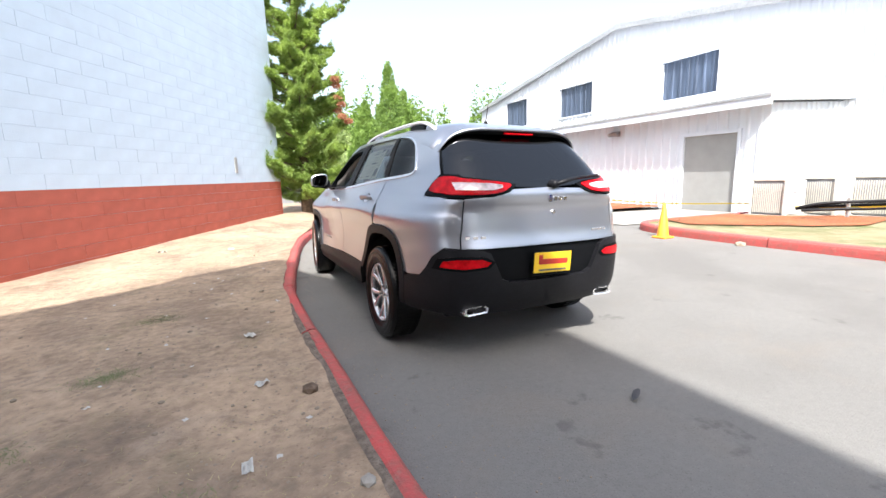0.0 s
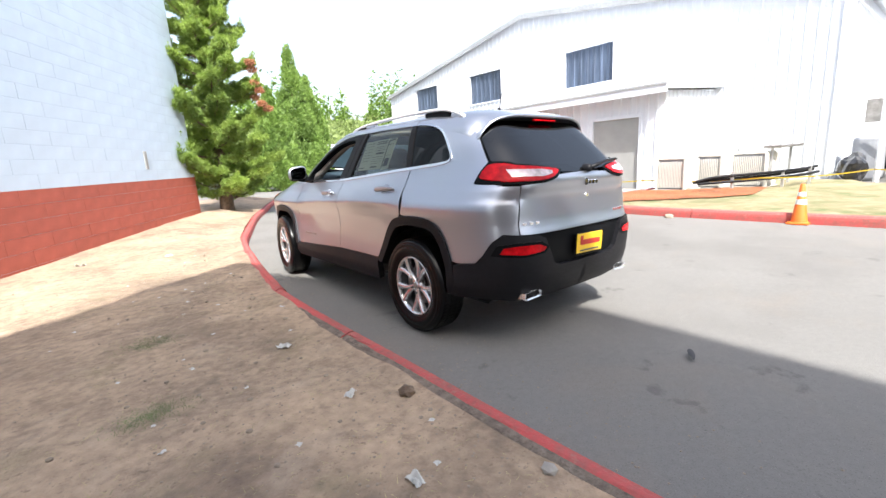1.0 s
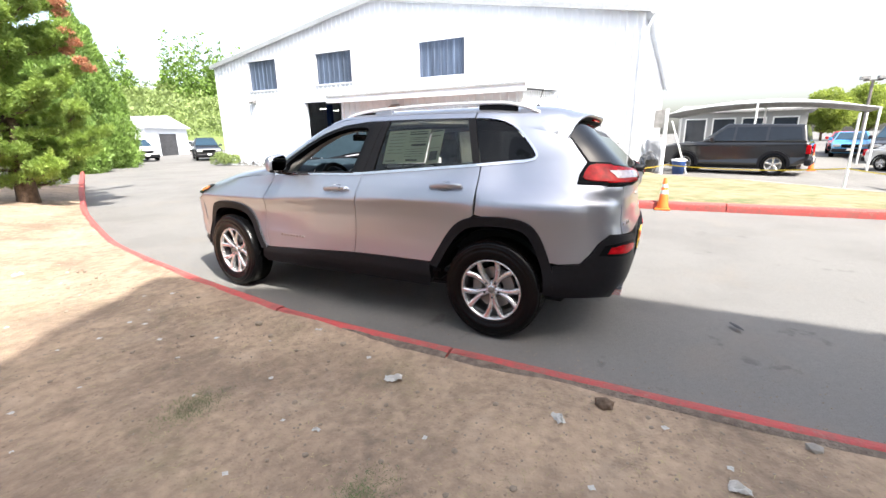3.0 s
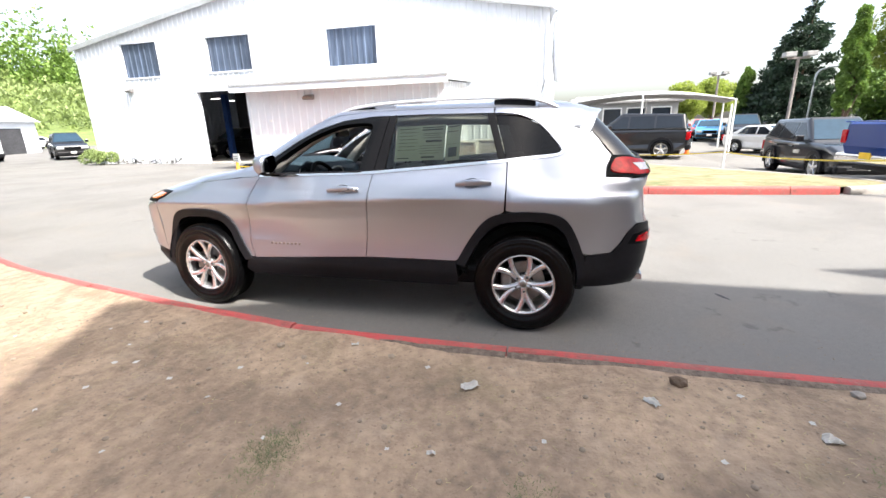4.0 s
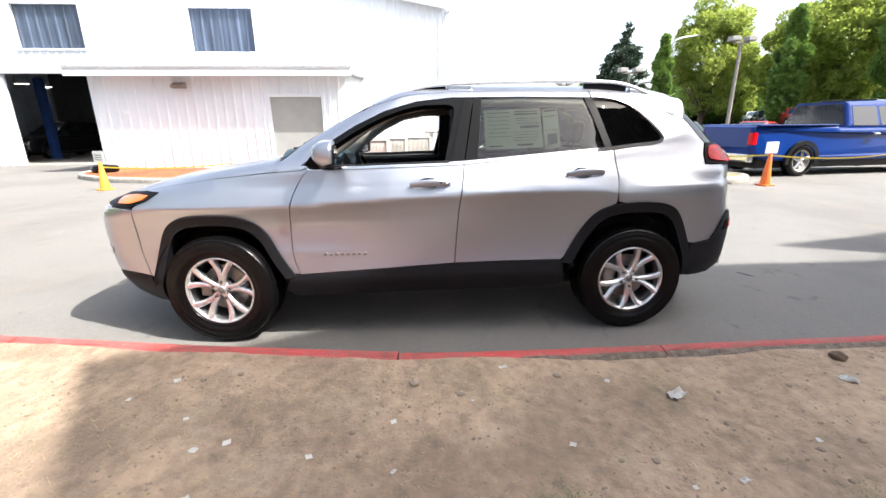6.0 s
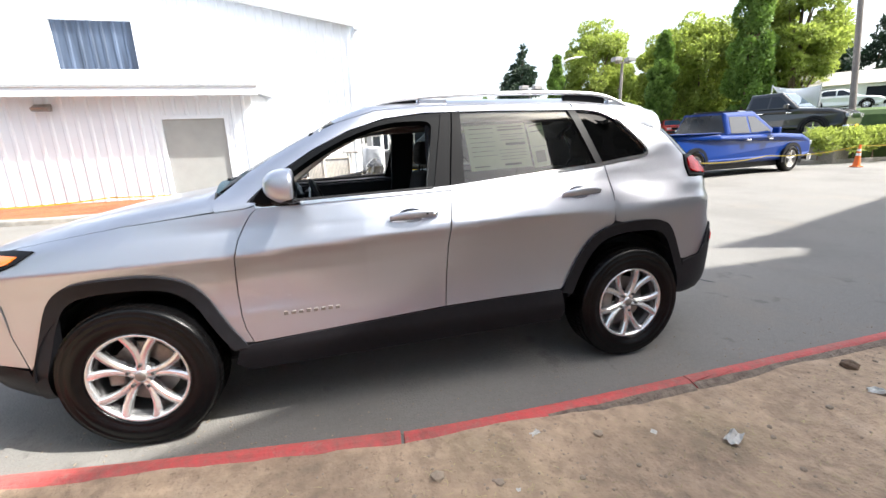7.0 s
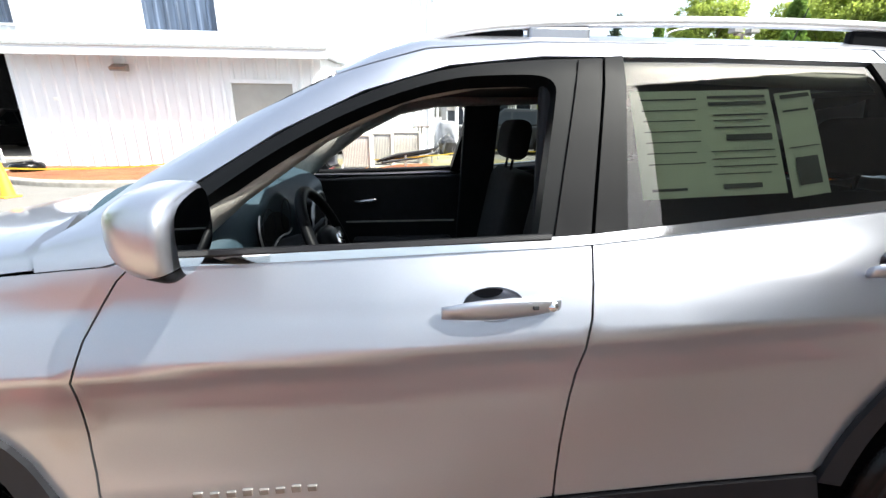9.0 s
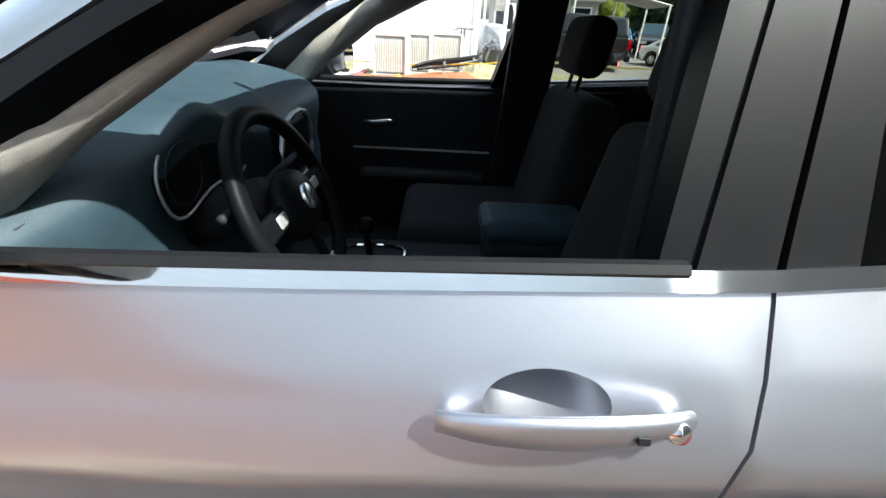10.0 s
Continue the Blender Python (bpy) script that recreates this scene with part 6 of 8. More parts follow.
def annex():
    th = thing("annex", "low white ribbed steel annex with a flat fascia", "building", kind="structure")
    door = (3.04, 4.66, -0.3, 2.20)
    part("wall", ribbed(bmesh.new(), AY0, AY1, lambda y: AZT - 0.1, AX, -1, [door]), M["whitesteel"], th)
    part("inner_wall", box(bmesh.new(), (AX + 0.12, AY0 + 0.02, -0.3), (AX + 0.15, door[0] - 0.05, AZT - 0.15)), M["dark"], th)
    part("inner_wall", box(bmesh.new(), (AX + 0.12, door[1] + 0.05, -0.3), (AX + 0.15, AY1 - 0.02, AZT - 0.15)), M["dark"], th)
    for y, o in ((AY0, -1), (AY1, 1)):
        part("side_wall", ribbed(bmesh.new(), AX, GX - 0.04, lambda a: AZT - 0.1 + 0.22 * (a - AX) / 4, y, o, along="x"), M["whitesteel"], th)
    # sloping roof with fascia and side trims
    bm = bmesh.new()
    prism(bm, [(AX - 0.52, AZT - 0.09), (GX - 0.02, AZT + 0.16), (GX - 0.02, AZT + 0.24), (AX - 0.52, AZT - 0.01)], AY0 - 0.25, AY1 + 0.25, "y")
    part("roof", bm, M["whitesteel"], th)
    part("fascia", box(bmesh.new(), (AX - 0.58, AY0 - 0.28, AZT - 0.21), (AX - 0.525, AY1 + 0.28, AZT + 0.06), 0.008), M["whitesteel"], th)
    part("gutter_lip", box(bmesh.new(), (AX - 0.61, AY0 - 0.28, AZT + 0.005), (AX - 0.54, AY1 + 0.28, AZT + 0.085), 0.008), M["galv"], th)
    bm = bmesh.new()
    box(bm, (AX - 0.05, door[0] - 0.10, -0.3), (AX + 0.12, door[0], door[3] + 0.10), 0.006)
    box(bm, (AX - 0.05, door[1], -0.3), (AX + 0.12, door[1] + 0.10, door[3] + 0.10), 0.006)
    box(bm, (AX - 0.05, door[0], door[3]), (AX + 0.12, door[1], door[3] + 0.10), 0.006)
    part("door_frame", bm, M["whitesteel"], th)
    part("door", box(bmesh.new(), (AX + 0.03, door[0], -0.2), (AX + 0.08, door[1], door[3])), M["greydoor"], th, "plain grey steel door")
    bm = bmesh.new()
    box(bm, (AX - 0.06, 9.05, 1.72), (AX - 0.02, 9.17, 1.80), 0.01)
    part("wall_box", bm, M["white"], th)


annex()


def workshop_inside():
    for y in (17.1, 14.2):
        th = thing("lift_post", "dark blue steel vehicle lift post inside the workshop", "lift", (18.5, y, -0.165), group="vehicle lift posts")
        part("post", box(bmesh.new(), (-0.15, -0.14, 0), (0.15, 0.14, 3.6), 0.01), M["bluebin"], th)
        part("foot", box(bmesh.new(), (-0.35, -0.3, 0), (0.35, 0.3, 0.03)), M["steel"], th)
    for y, z in ((19.85, 3.42), (18.80, 3.25)):
        th = thing("strip_light", "hanging fluorescent strip light in the workshop", "lamp", (21, y, z), group="workshop strip lights")
        part("housing", box(bmesh.new(), (-0.08, -0.36, 0), (0.08, 0.36, 0.06), 0.01), M["white"], th)
        part("tube", box(bmesh.new(), (-0.04, -0.33, -0.03), (0.04, 0.33, 0.0)), M["glow"], th)
        for d in (-0.3, 0.3):
            part("hanger", rod(bmesh.new(), (0, d, 0.06), (0, d, 2.2), 0.008, 0.008, 6), M["steel"], th)
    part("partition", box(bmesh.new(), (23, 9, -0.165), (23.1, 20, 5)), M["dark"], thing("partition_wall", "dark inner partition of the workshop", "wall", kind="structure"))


glow = bpy.data.materials.new("lit_tube")
glow.use_nodes = True
glow.node_tree.nodes["Principled BSDF"].inputs["Emission Color"].default_value = (1, 0.97, 0.9, 1)
glow.node_tree.nodes["Principled BSDF"].inputs["Emission Strength"].default_value = 2.5
M["glow"] = glow
workshop_inside()


# ---- planted island with red kerb before the annex ----
def fill_bed(name, outline, z, material, label, cat, wobble=0.02, zf=gz):
    bm = bmesh.new()
    f = bm.faces.new([bm.verts.new((x, y, 0)) for x, y in outline])
    f.normal_update()
    bmesh.ops.triangulate(bm, faces=bm.faces, ngon_method="EAR_CLIP")
    co = np.array(outline)
    for ax in (0, 1):
        lo, hi = co[:, ax].min(), co[:, ax].max()
        for k in np.arange(lo + 0.35, hi, 0.35):
            no = Vector((1, 0, 0)) if ax == 0 else Vector((0, 1, 0))
            bmesh.ops.bisect_plane(bm, geom=bm.verts[:] + bm.edges[:] + bm.faces[:], dist=1e-5, plane_co=no * float(k), plane_no=no)
    for v in bm.verts:
        v.co.z = zf(v.co.x, v.co.y) + z + wobble * noise.noise((v.co.x * 1.3, v.co.y * 1.3, 5))
    bmesh.ops.recalc_face_normals(bm, faces=bm.faces)
    for f in bm.faces:
        if f.normal.z < 0:
            f.normal_flip()
    return whole(name, bm, material, label, cat, kind="structure", smooth=True)


ISLAND_L = [(10.6, 2.05), (8.0, 2.02), (6.4, 2.0), (5.72, 1.75), (5.50, 1.2), (5.42, 0.4), (5.40, -0.6), (5.45, -1.6), (5.52, -2.8), (5.58, -4.0), (5.66, -5.3), (5.80, -6.9)]
ISLAND_R = [(5.80, -6.9), (5.95, -7.5), (6.3, -7.95), (6.9, -8.1), (7.8, -7.7), (9.5, -6.4), (12.0, -4.4)]


def island():
    th = thing("island_curb", "red-painted concrete curb round the planted island", "curb", kind="structure")
    line = walk_line([p[::1] for p in ISLAND_L], 0.2)
    # pieces about 2.4 m long
    for i in range(0, len(line) - 2, 12):
        seg = line[i:i + 13]
        a, b = Vector(seg[-2]), Vector(seg[-1])
        seg[-1] = tuple(a + (b - a) * 0.93)
        curb_piece(seg, 0.16, 0.15, "curb_stone", th, M["curbred"])
    line = walk_line(ISLAND_R, 0.2)
    for i in range(0, len(line) - 2, 12):
        curb_piece(line[i:i + 13], 0.16, 0.14, "curb_stone", th, M["concrete"])
    inner = walk_line(offset_line(ISLAND_L[2:], 0.13), 0.3) + walk_line(offset_line(ISLAND_R, 0.13), 0.3)[1:]
    out = [tuple(p) for p in inner] + [(13.2, -2.2), (14.9, -1.6), (14.9, 1.9), (10.6, 1.9), (8.0, 1.9)]
    fill_bed("island_lawn", out, 0.125, M["grass"], "parched yellow-brown lawn strip behind the red curb", "lawn")
    mulch = [(6.7, 1.85), (9.1, 1.95), (9.4, 0.9), (10.6, 0.2), (10.9, -0.6), (8.6, -0.9), (7.6, -0.5), (6.2, 0.9)]
    fill_bed("mulch_bed", mulch, 0.15, M["mulch"], "orange bark mulch bed before the outdoor units", "mulch")
    fill_bed("door_pad", [(11.25, 4.9), (11.25, 2.25), (7.4, 2.2), (6.0, 2.3), (6.0, 4.4), (7.0, 5.0)], 0.02, M["concrete"], "pale concrete pad before the grey door", "pavement", 0.0)
    # bed along the annex, edged in plain concrete
    ring = [(7.6, 5.05), (7.5, 6.4), (7.9, 7.8), (8.8, 9.2), (9.7, 9.9), (10.6, 10.2), (11.3, 10.25)]
    th2 = thing("annex_curb", "plain concrete curb round the mulch bed by the annex", "curb", kind="structure")
    line = walk_line(ring[::-1], 0.2)
    for i in range(0, len(line) - 2, 10):
        curb_piece(line[i:i + 11], 0.15, 0.13, "curb_stone", th2, M["concrete"])
    fill_bed("annex_mulch", [(x + 0.1, y - 0.02) for x, y in walk_line(ring, 0.3)] + [(11.25, 5.05)], 0.11, M["mulch"], "orange bark mulch bed along the annex wall", "mulch")


island()


def air_unit(at, w, d, h, turn, label):
    th = thing("outdoor_unit", label, "air conditioner", at, turn, group="outdoor units by the annex")
    part("base_pad", box(bmesh.new(), (-w / 2 - 0.08, -d / 2 - 0.08, -0.06), (w / 2 + 0.08, d / 2 + 0.08, 0.04), 0.01), M["concrete"], th)
    part("cabinet", box(bmesh.new(), (-w / 2 + 0.03, -d / 2 + 0.03, 0.04), (w / 2 - 0.03, d / 2 - 0.03, h - 0.05), 0.01), M["tarp"], th)
    part("top_cover", box(bmesh.new(), (-w / 2, -d / 2, h - 0.05), (w / 2, d / 2, h), 0.012, 2), M["acgrey"], th)
    for sx in (-1, 1):
        for sy in (-1, 1):
            part("corner_post", box(bmesh.new(), (sx * w / 2 - 0.04, sy * d / 2 - 0.04, 0.04), (sx * w / 2 + 0.0 * sx + 0.04 * (sx < 0), sy * d / 2 + 0.04 * (sy < 0), h - 0.05), 0.004), M["acgrey"], th)
    n = 16
    bm = bmesh.new()
    box(bm, (-0.012, 0, 0), (0.0, 0.022, h - 0.2))
    me = mesh_of(bm, "louvre")
    me.materials.append(M["acgrey"])
    for k in range(n):
        o = new("louvre", me)
        o.parent = th
        o.location = (-w / 2, -d / 2 + 0.06 + k * (d - 0.15) / (n - 1), 0.09)
    part("service_panel", box(bmesh.new(), (-w / 2 + 0.05, -d / 2 - 0.006, 0.06), (w / 2 - 0.05, -d / 2 + 0.03, h - 0.06), 0.008), M["acgrey"], th)
    part("panel_handle", box(bmesh.new(), (-0.08, -d / 2 - 0.018, h * 0.62), (0.08, -d / 2 - 0.006, h * 0.66), 0.003), M["tarp"], th)


air_unit((9.9, 1.25, 0.05), 0.75, 0.75, 0.88, 0, "beige outdoor air unit with louvred sides")
air_unit((10.9, 0.75, 0.02), 0.8, 0.8, 0.92, 0, "beige outdoor air unit beside the annex corner")
air_unit((11.6, -0.05, 0.0), 0.8, 0.8, 0.95, 0, "beige outdoor air unit on the mulch bed")


def pipes():
    th = thing("pipe_rack", "black pipes and hoses on a low steel rack", "pipe rack", (0, 0, 0))
    for k, (dz, dy) in enumerate(((0.32, 0.0), (0.40, 0.08), (0.25, 0.12))):
        pts = [(9.7, 0.75 - dy, 0.12 + dz * 0.4), (9.9, 0.35 - dy, dz), (10.6, -0.35 - dy, dz + 0.02), (11.7, -0.95 - dy, dz + 0.05), (13.2, -1.05 - dy, dz + 0.05)]
        part("pipe", tube(bmesh.new(), chaikin(pts, 2), 0.035, 8), M["cladding"], th, smooth=True)
    for x, y in ((10.2, 0.0), (11.3, -0.8), (12.6, -1.1)):
        part("rack_leg", box(bmesh.new(), (x - 0.03, y - 0.03, -0.1), (x + 0.03, y + 0.03, 0.5), 0.004), M["galv"], th)
    part("rack_rail", tube(bmesh.new(), [(11.2, 0.2, 1.02), (13.4, -0.7, 1.05)], 0.03, 8), M["galv"], th)
    part("rack_board", box(bmesh.new(), (11.2, -0.75, 1.05), (13.4, -0.35, 1.10), 0.01), M["steel"], th)
    for x, y in ((11.4, -0.5), (13.2, -0.5)):
        part("rack_post", box(bmesh.new(), (x - 0.03, y - 0.03, -0.1), (x + 0.03, y + 0.03, 1.06), 0.004), M["galv"], th)


pipes()


def cone(at, h=0.71, mat="orange", bands=True, sign=False, turn=0.0, tilt=0.0):
    th = thing("traffic_cone", "orange plastic traffic cone" + (" with white bands" if bands else "") + (" holding a small white sign" if sign else "") + " on the asphalt", "traffic cone", at, turn, group="traffic cones")
    b = 0.135
    part("cone_base", box(bmesh.new(), (-b, -b, 0), (b, b, 0.035), 0.015, 2), M[mat], th)
    part("cone_body", lathe(bmesh.new(), [(0.108, 0.034), (0.100, 0.06), (0.028, h - 0.01), (0.022, h), (0.0, h)], 28, "z"), M[mat], th, smooth=True)
    if bands:
        r = lambda z: 0.100 - 0.072 * (z - 0.06) / (h - 0.07) + 0.002
        for z0, z1 in ((h * 0.50, h * 0.62), (h * 0.70, h * 0.80)):
            part("reflective_band", lathe(bmesh.new(), [(r(z0), z0), (r(z1), z1)], 28, "z"), M["white"], th, smooth=True)
    if sign:
        part("sign_stick", box(bmesh.new(), (-0.012, -0.012, h - 0.05), (0.012, 0.012, h + 0.1)), M["white"], th)
        bm = bmesh.new()
        box(bm, (-0.012, -0.17, h - 0.02), (0.004, 0.17, h + 0.22), 0.003)
        part("sign_card", bm, M["white"], th, "white sign card")
        for k in range(3):
            part("print_bar", box(bmesh.new(), (-0.0145, -0.11, h + 0.03 + 0.05 * k), (-0.0115, 0.11, h + 0.045 + 0.05 * k)), M["ink"], th)
    return th


cone((5.12, 0.68, 0), 0.62, "orange2", False)
cone((5.50, -2.35, 0), 0.60)
cone((5.50, -7.62, 0), 0.72, "orange", False, True, 12)
cone((6.45, 6.95, 0), 0.62, "orange2", False, True, -25)
cone((7.3, -16.7, 0), 0.72)
cone((18.6, -7.4, -0.18), 0.72)


def tape(pts, sag=0.06, w=0.032):
    th = thing("caution_tape", "yellow caution tape strung between cones and posts", "tape", group="caution tapes")
    full = []
    for a, b in zip(pts, pts[1:]):
        a, b = Vector(a), Vector(b)
        for i in range(10):
            u = i / 10
            p = a + (b - a) * u
            p.z -= sag * 4 * u * (1 - u)
            full.append(p)
    full.append(Vector(pts[-1]))
    bm = bmesh.new()
    v = [(bm.verts.new(p + Vector((0, 0, w / 2))), bm.verts.new(p + Vector((0.012, 0.012, -w / 2)))) for p in full]
    for a, b in zip(v, v[1:]):
        bm.faces.new((a[0], b[0], b[1], a[1]))
    part("strip", bm, M["tape"], th)


tape([(6.45, 6.95, 0.5), (8.6, 5.2, 0.35), (9.6, 1.9, 0.33), (10.4, -0.6, 0.33), (13.0, -2.3, 0.35)])
tape([(13.0, -2.3, 0.35), (10.9, -6.4, 0.45), (5.50, -7.62, 0.66), (7.1, -12.5, 0.55), (7.3, -16.7, 0.68), (8.5, -23, 0.8)], 0.1)


# ---- trees ----
def leaves_mesh(name, blobs, count, size, rng, long=1.8, up=0.3):
    """Many small leaf blades strewn over lumps (centre, radii): one mesh."""
    vol = np.array([b[1][0] * b[1][1] * b[1][2] for b in blobs]) ** (2 / 3)
    num = np.maximum(1, (count * vol / vol.sum()).astype(int))
    cen = np.repeat(np.array([b[0] for b in blobs]), num, 0)
    rad = np.repeat(np.array([b[1] for b in blobs]), num, 0)
    n = len(cen)
    d = rng.normal(size=(n, 3))
    d /= np.linalg.norm(d, axis=1)[:, None]
    r = rng.uniform(0.45, 1.08, n) ** 0.6
    p = cen + d * rad * r[:, None]
    ax = d + rng.normal(scale=0.6, size=(n, 3)) + (0, 0, up)
    ax /= np.linalg.norm(ax, axis=1)[:, None]
    side = np.cross(ax, rng.normal(size=(n, 3)))
    side /= np.linalg.norm(side, axis=1)[:, None]
    s = size * rng.uniform(0.6, 1.3, n)[:, None]
    a, b = p - side * s * 0.5, p + side * s * 0.5
    c, e = p + ax * s * long + side * s * 0.25, p + ax * s * long - side * s * 0.25
    v = np.stack([a, b, c, e], 1).reshape(-1, 3)
    me = bpy.data.meshes.new(name)
    me.vertices.add(len(v))
    me.vertices.foreach_set("co", v.astype(np.float32).ravel())
    me.loops.add(4 * n)
    me.loops.foreach_set("vertex_index", np.arange(4 * n, dtype=np.int32))
    me.polygons.add(n)
    me.polygons.foreach_set("loop_start", np.arange(0, 4 * n, 4, dtype=np.int32))
    me.update(calc_edges=True)
    me.validate()
    return me


def juniper(at):
    th = thing("juniper_tree", "tall green juniper tree with upswept ragged limbs against the wall", "tree", at)
    rng = np.random.default_rng(5)
    bm = bmesh.new()
    tr = [(0, 0, -0.1), (0.03, 0.02, 1.5), (-0.02, 0.05, 3.2), (0.05, 0.0, 5.0), (0.1, 0.0, 6.6), (0.15, 0, 8.8)]
    tube(bm, tr, [0.19, 0.15, 0.12, 0.09, 0.06, 0.02], 10)
    part("trunk", bm, M["bark"], th, smooth=True)
    blobs = []
    # limbs rise in tiers: short dense ones below, long bare-based ones that sweep up near the top
    limbs = [(0.30 + 5.0 * (k / 51) ** 1.05, k * 2.4 + rng.uniform(-0.3, 0.3), None) for k in range(52)]
    limbs += [(5.3 + 0.22 * k, k * 2.05 + 0.4, 0.62 + 0.3 * math.sin(k * 1.9)) for k in range(14)]
    limbs += [(5.15, -0.45, 1.75), (4.55, 2.9, 1.55), (5.9, 3.3, 1.35)]
    for z, a, far in limbs:
        reach = far or (1.42 - 0.13 * max(z - 1.4, 0) + 0.14 * math.sin(z * 2.6 + a)) * rng.uniform(0.74, 1.10)
        if z < 0.9:
            reach *= 0.72
        dx, dy = math.cos(a), math.sin(a)
        rise = reach * (rng.uniform(0.18, 0.42) if z < 4.6 else 0.62)
        knee = Vector((dx * reach * 0.62, dy * reach * 0.62, z + rise * 0.18))
        pts = [Vector((0, 0, z)), knee, Vector((dx * reach, dy * reach, z + rise))]
        line = chaikin([tuple(p) for p in pts], 2)
        bm = bmesh.new()
        tube(bm, line, [0.040 - 0.030 * i / (len(line) - 1) for i in range(len(line))], 5)
        part("limb", bm, M["bark"], th)
        n = max(4, int(reach / 0.17))
        for i in range(n):
            u = 0.30 + 0.70 * i / (n - 1) if not far else 0.38 + 0.62 * i / (n - 1)
            c = Vector(line[min(len(line) - 1, int(u * (len(line) - 1) + 0.5))])
            # each clump is a pad with a few knobs that turn up
            w = (0.21 if not far else 0.15) * rng.uniform(0.75, 1.2) * (1.12 - 0.45 * u)
            side = Vector((-dy, dx, 0)) * rng.uniform(-0.20, 0.20) * (1 - 0.5 * u)
            c = c + side + Vector((0, 0, 0.05))
            blobs.append(((c.x, c.y, c.z), (w * 1.05, w * 1.05, w * 0.52)))
            for j in range(4):
                q = rng.uniform(0, math.tau)
                k = w * rng.uniform(0.40, 0.56)
                blobs.append(((c.x + w * 0.85 * math.cos(q), c.y + w * 0.85 * math.sin(q), c.z + w * rng.uniform(0.15, 0.6)), (k, k, k * 0.8)))
        tip = pts[2] + Vector((dx * 0.05, dy * 0.05, 0.12))
        blobs.append(((tip.x, tip.y, tip.z), (0.07, 0.07, 0.16)))
        blobs.append(((tip.x + dx * 0.05, tip.y + dy * 0.05, tip.z + 0.14), (0.035, 0.035, 0.12)))
    for i in range(8):
        blobs.append(((0.15 + rng.normal() * 0.07, rng.normal() * 0.07, 8.1 + i * 0.12), (0.12, 0.12, 0.16)))
    tagged(part("crown", leaves_mesh("crown", blobs, 330000, 0.017, rng, 3.6, 0.5), M["juniper"], th), kind="stuff")
    # one dead brown spray
    brown = [((0.95 + rng.normal() * 0.12, -0.75 + rng.normal() * 0.12, 3.2 + rng.normal() * 0.3), (0.10, 0.10, 0.05)) for _ in range(7)]
    tagged(part("dead_spray", leaves_mesh("dead_spray", brown, 2600, 0.016, rng, 3.6, 0.2), M["deadleaf"], th, "dead reddish-brown spray"), kind="stuff")


juniper((0.25, 9.05, 0.24))


def arborvitae(at, h, r, seed):
    th = thing("arborvitae", "conical dark green arborvitae hedge tree", "tree", at, group="row of arborvitae")
    rng = np.random.default_rng(seed)
    part("trunk", rod(bmesh.new(), (0, 0, -0.1), (0, 0, h * 0.7), 0.12, 0.03, 8), M["bark"], th)
    blobs = []
    for k in range(150):
        u = rng.uniform(0, 1) ** 1.3
        z = 0.25 + u * (h - 0.3)
        rr = r * (1 - u) ** 0.92 * (1 if u > 0.08 else 0.85) * rng.uniform(0.75, 1.02)
        a = rng.uniform(0, math.tau)
        w = 0.28 * (1.1 - 0.7 * u) * r
        blobs.append(((rr * math.cos(a), rr * math.sin(a), z), (w, w, w * 1.7)))
    blobs.append(((0, 0, h * 0.45), (r * 0.5, r * 0.5, h * 0.42)))
    tagged(part("crown", leaves_mesh("crown", blobs, 60000, 0.055, rng, 2.4, 0.9), M["cedar"], th), kind="stuff")


arborvitae((9.4, 26.6, 0.1), 9.0, 2.0, 1)
arborvitae((12.0, 30.3, 0.1), 8.0, 1.9, 2)
arborvitae((6.3, 22.5, 0.1), 5.6, 1.6, 3)


def broad_tree(at, h, r, seed, mat="broad", name="deciduous_tree", label="leafy green deciduous tree beyond the parked cars", count=34000, leaf=0.15, narrow=False):
    th = thing(name, label, "tree", at, group="trees beyond the lot")
    rng = np.random.default_rng(seed)
    bm = bmesh.new()
    z0 = h * (0.06 if narrow else 0.12)
    tube(bm, [(0, 0, -0.3), (0.1, 0.05, z0), (0.0, 0.1, h * 0.55), (0.1, 0, h * 0.85)], [h * 0.025, h * 0.02, h * 0.012, h * 0.004], 8)
    part("trunk", bm, M["bark"], th, smooth=True)
    blobs = []
    for k in range(110 if not narrow else 60):
        d = rng.normal(size=3)
        d /= np.linalg.norm(d)
        q = rng.uniform(0.45, 1.0)
        cz = z0 + (h - z0) * (0.5 + 0.46 * d[2] * q)
        u = (cz - z0) / (h - z0)
        rr = r * q * (math.sin(math.pi * min(max(u, 0.05), 0.97)) ** 0.5 if not narrow else (0.35 + 0.65 * (1 - u)) * min(1, u * 6 + 0.3))
        w = r * rng.uniform(0.16, 0.30)
        blobs.append(((rr * d[0], rr * d[1], cz), (w, w, w * (0.8 if not narrow else 1.6))))
        if k % 6 == 0:
            bm = bmesh.new()
            tube(bm, [(0, 0, max(z0, cz - 0.35 * h)), (rr * d[0] * 0.5, rr * d[1] * 0.5, (cz + max(z0, cz - 0.3 * h)) / 2), (rr * d[0], rr * d[1], cz)], [h * 0.009, h * 0.006, h * 0.002], 5)
            part("limb", bm, M["bark"], th)
    tagged(part("crown", leaves_mesh("crown", blobs, count, leaf, rng, 1.3, 0.0), M[mat], th), kind="stuff")


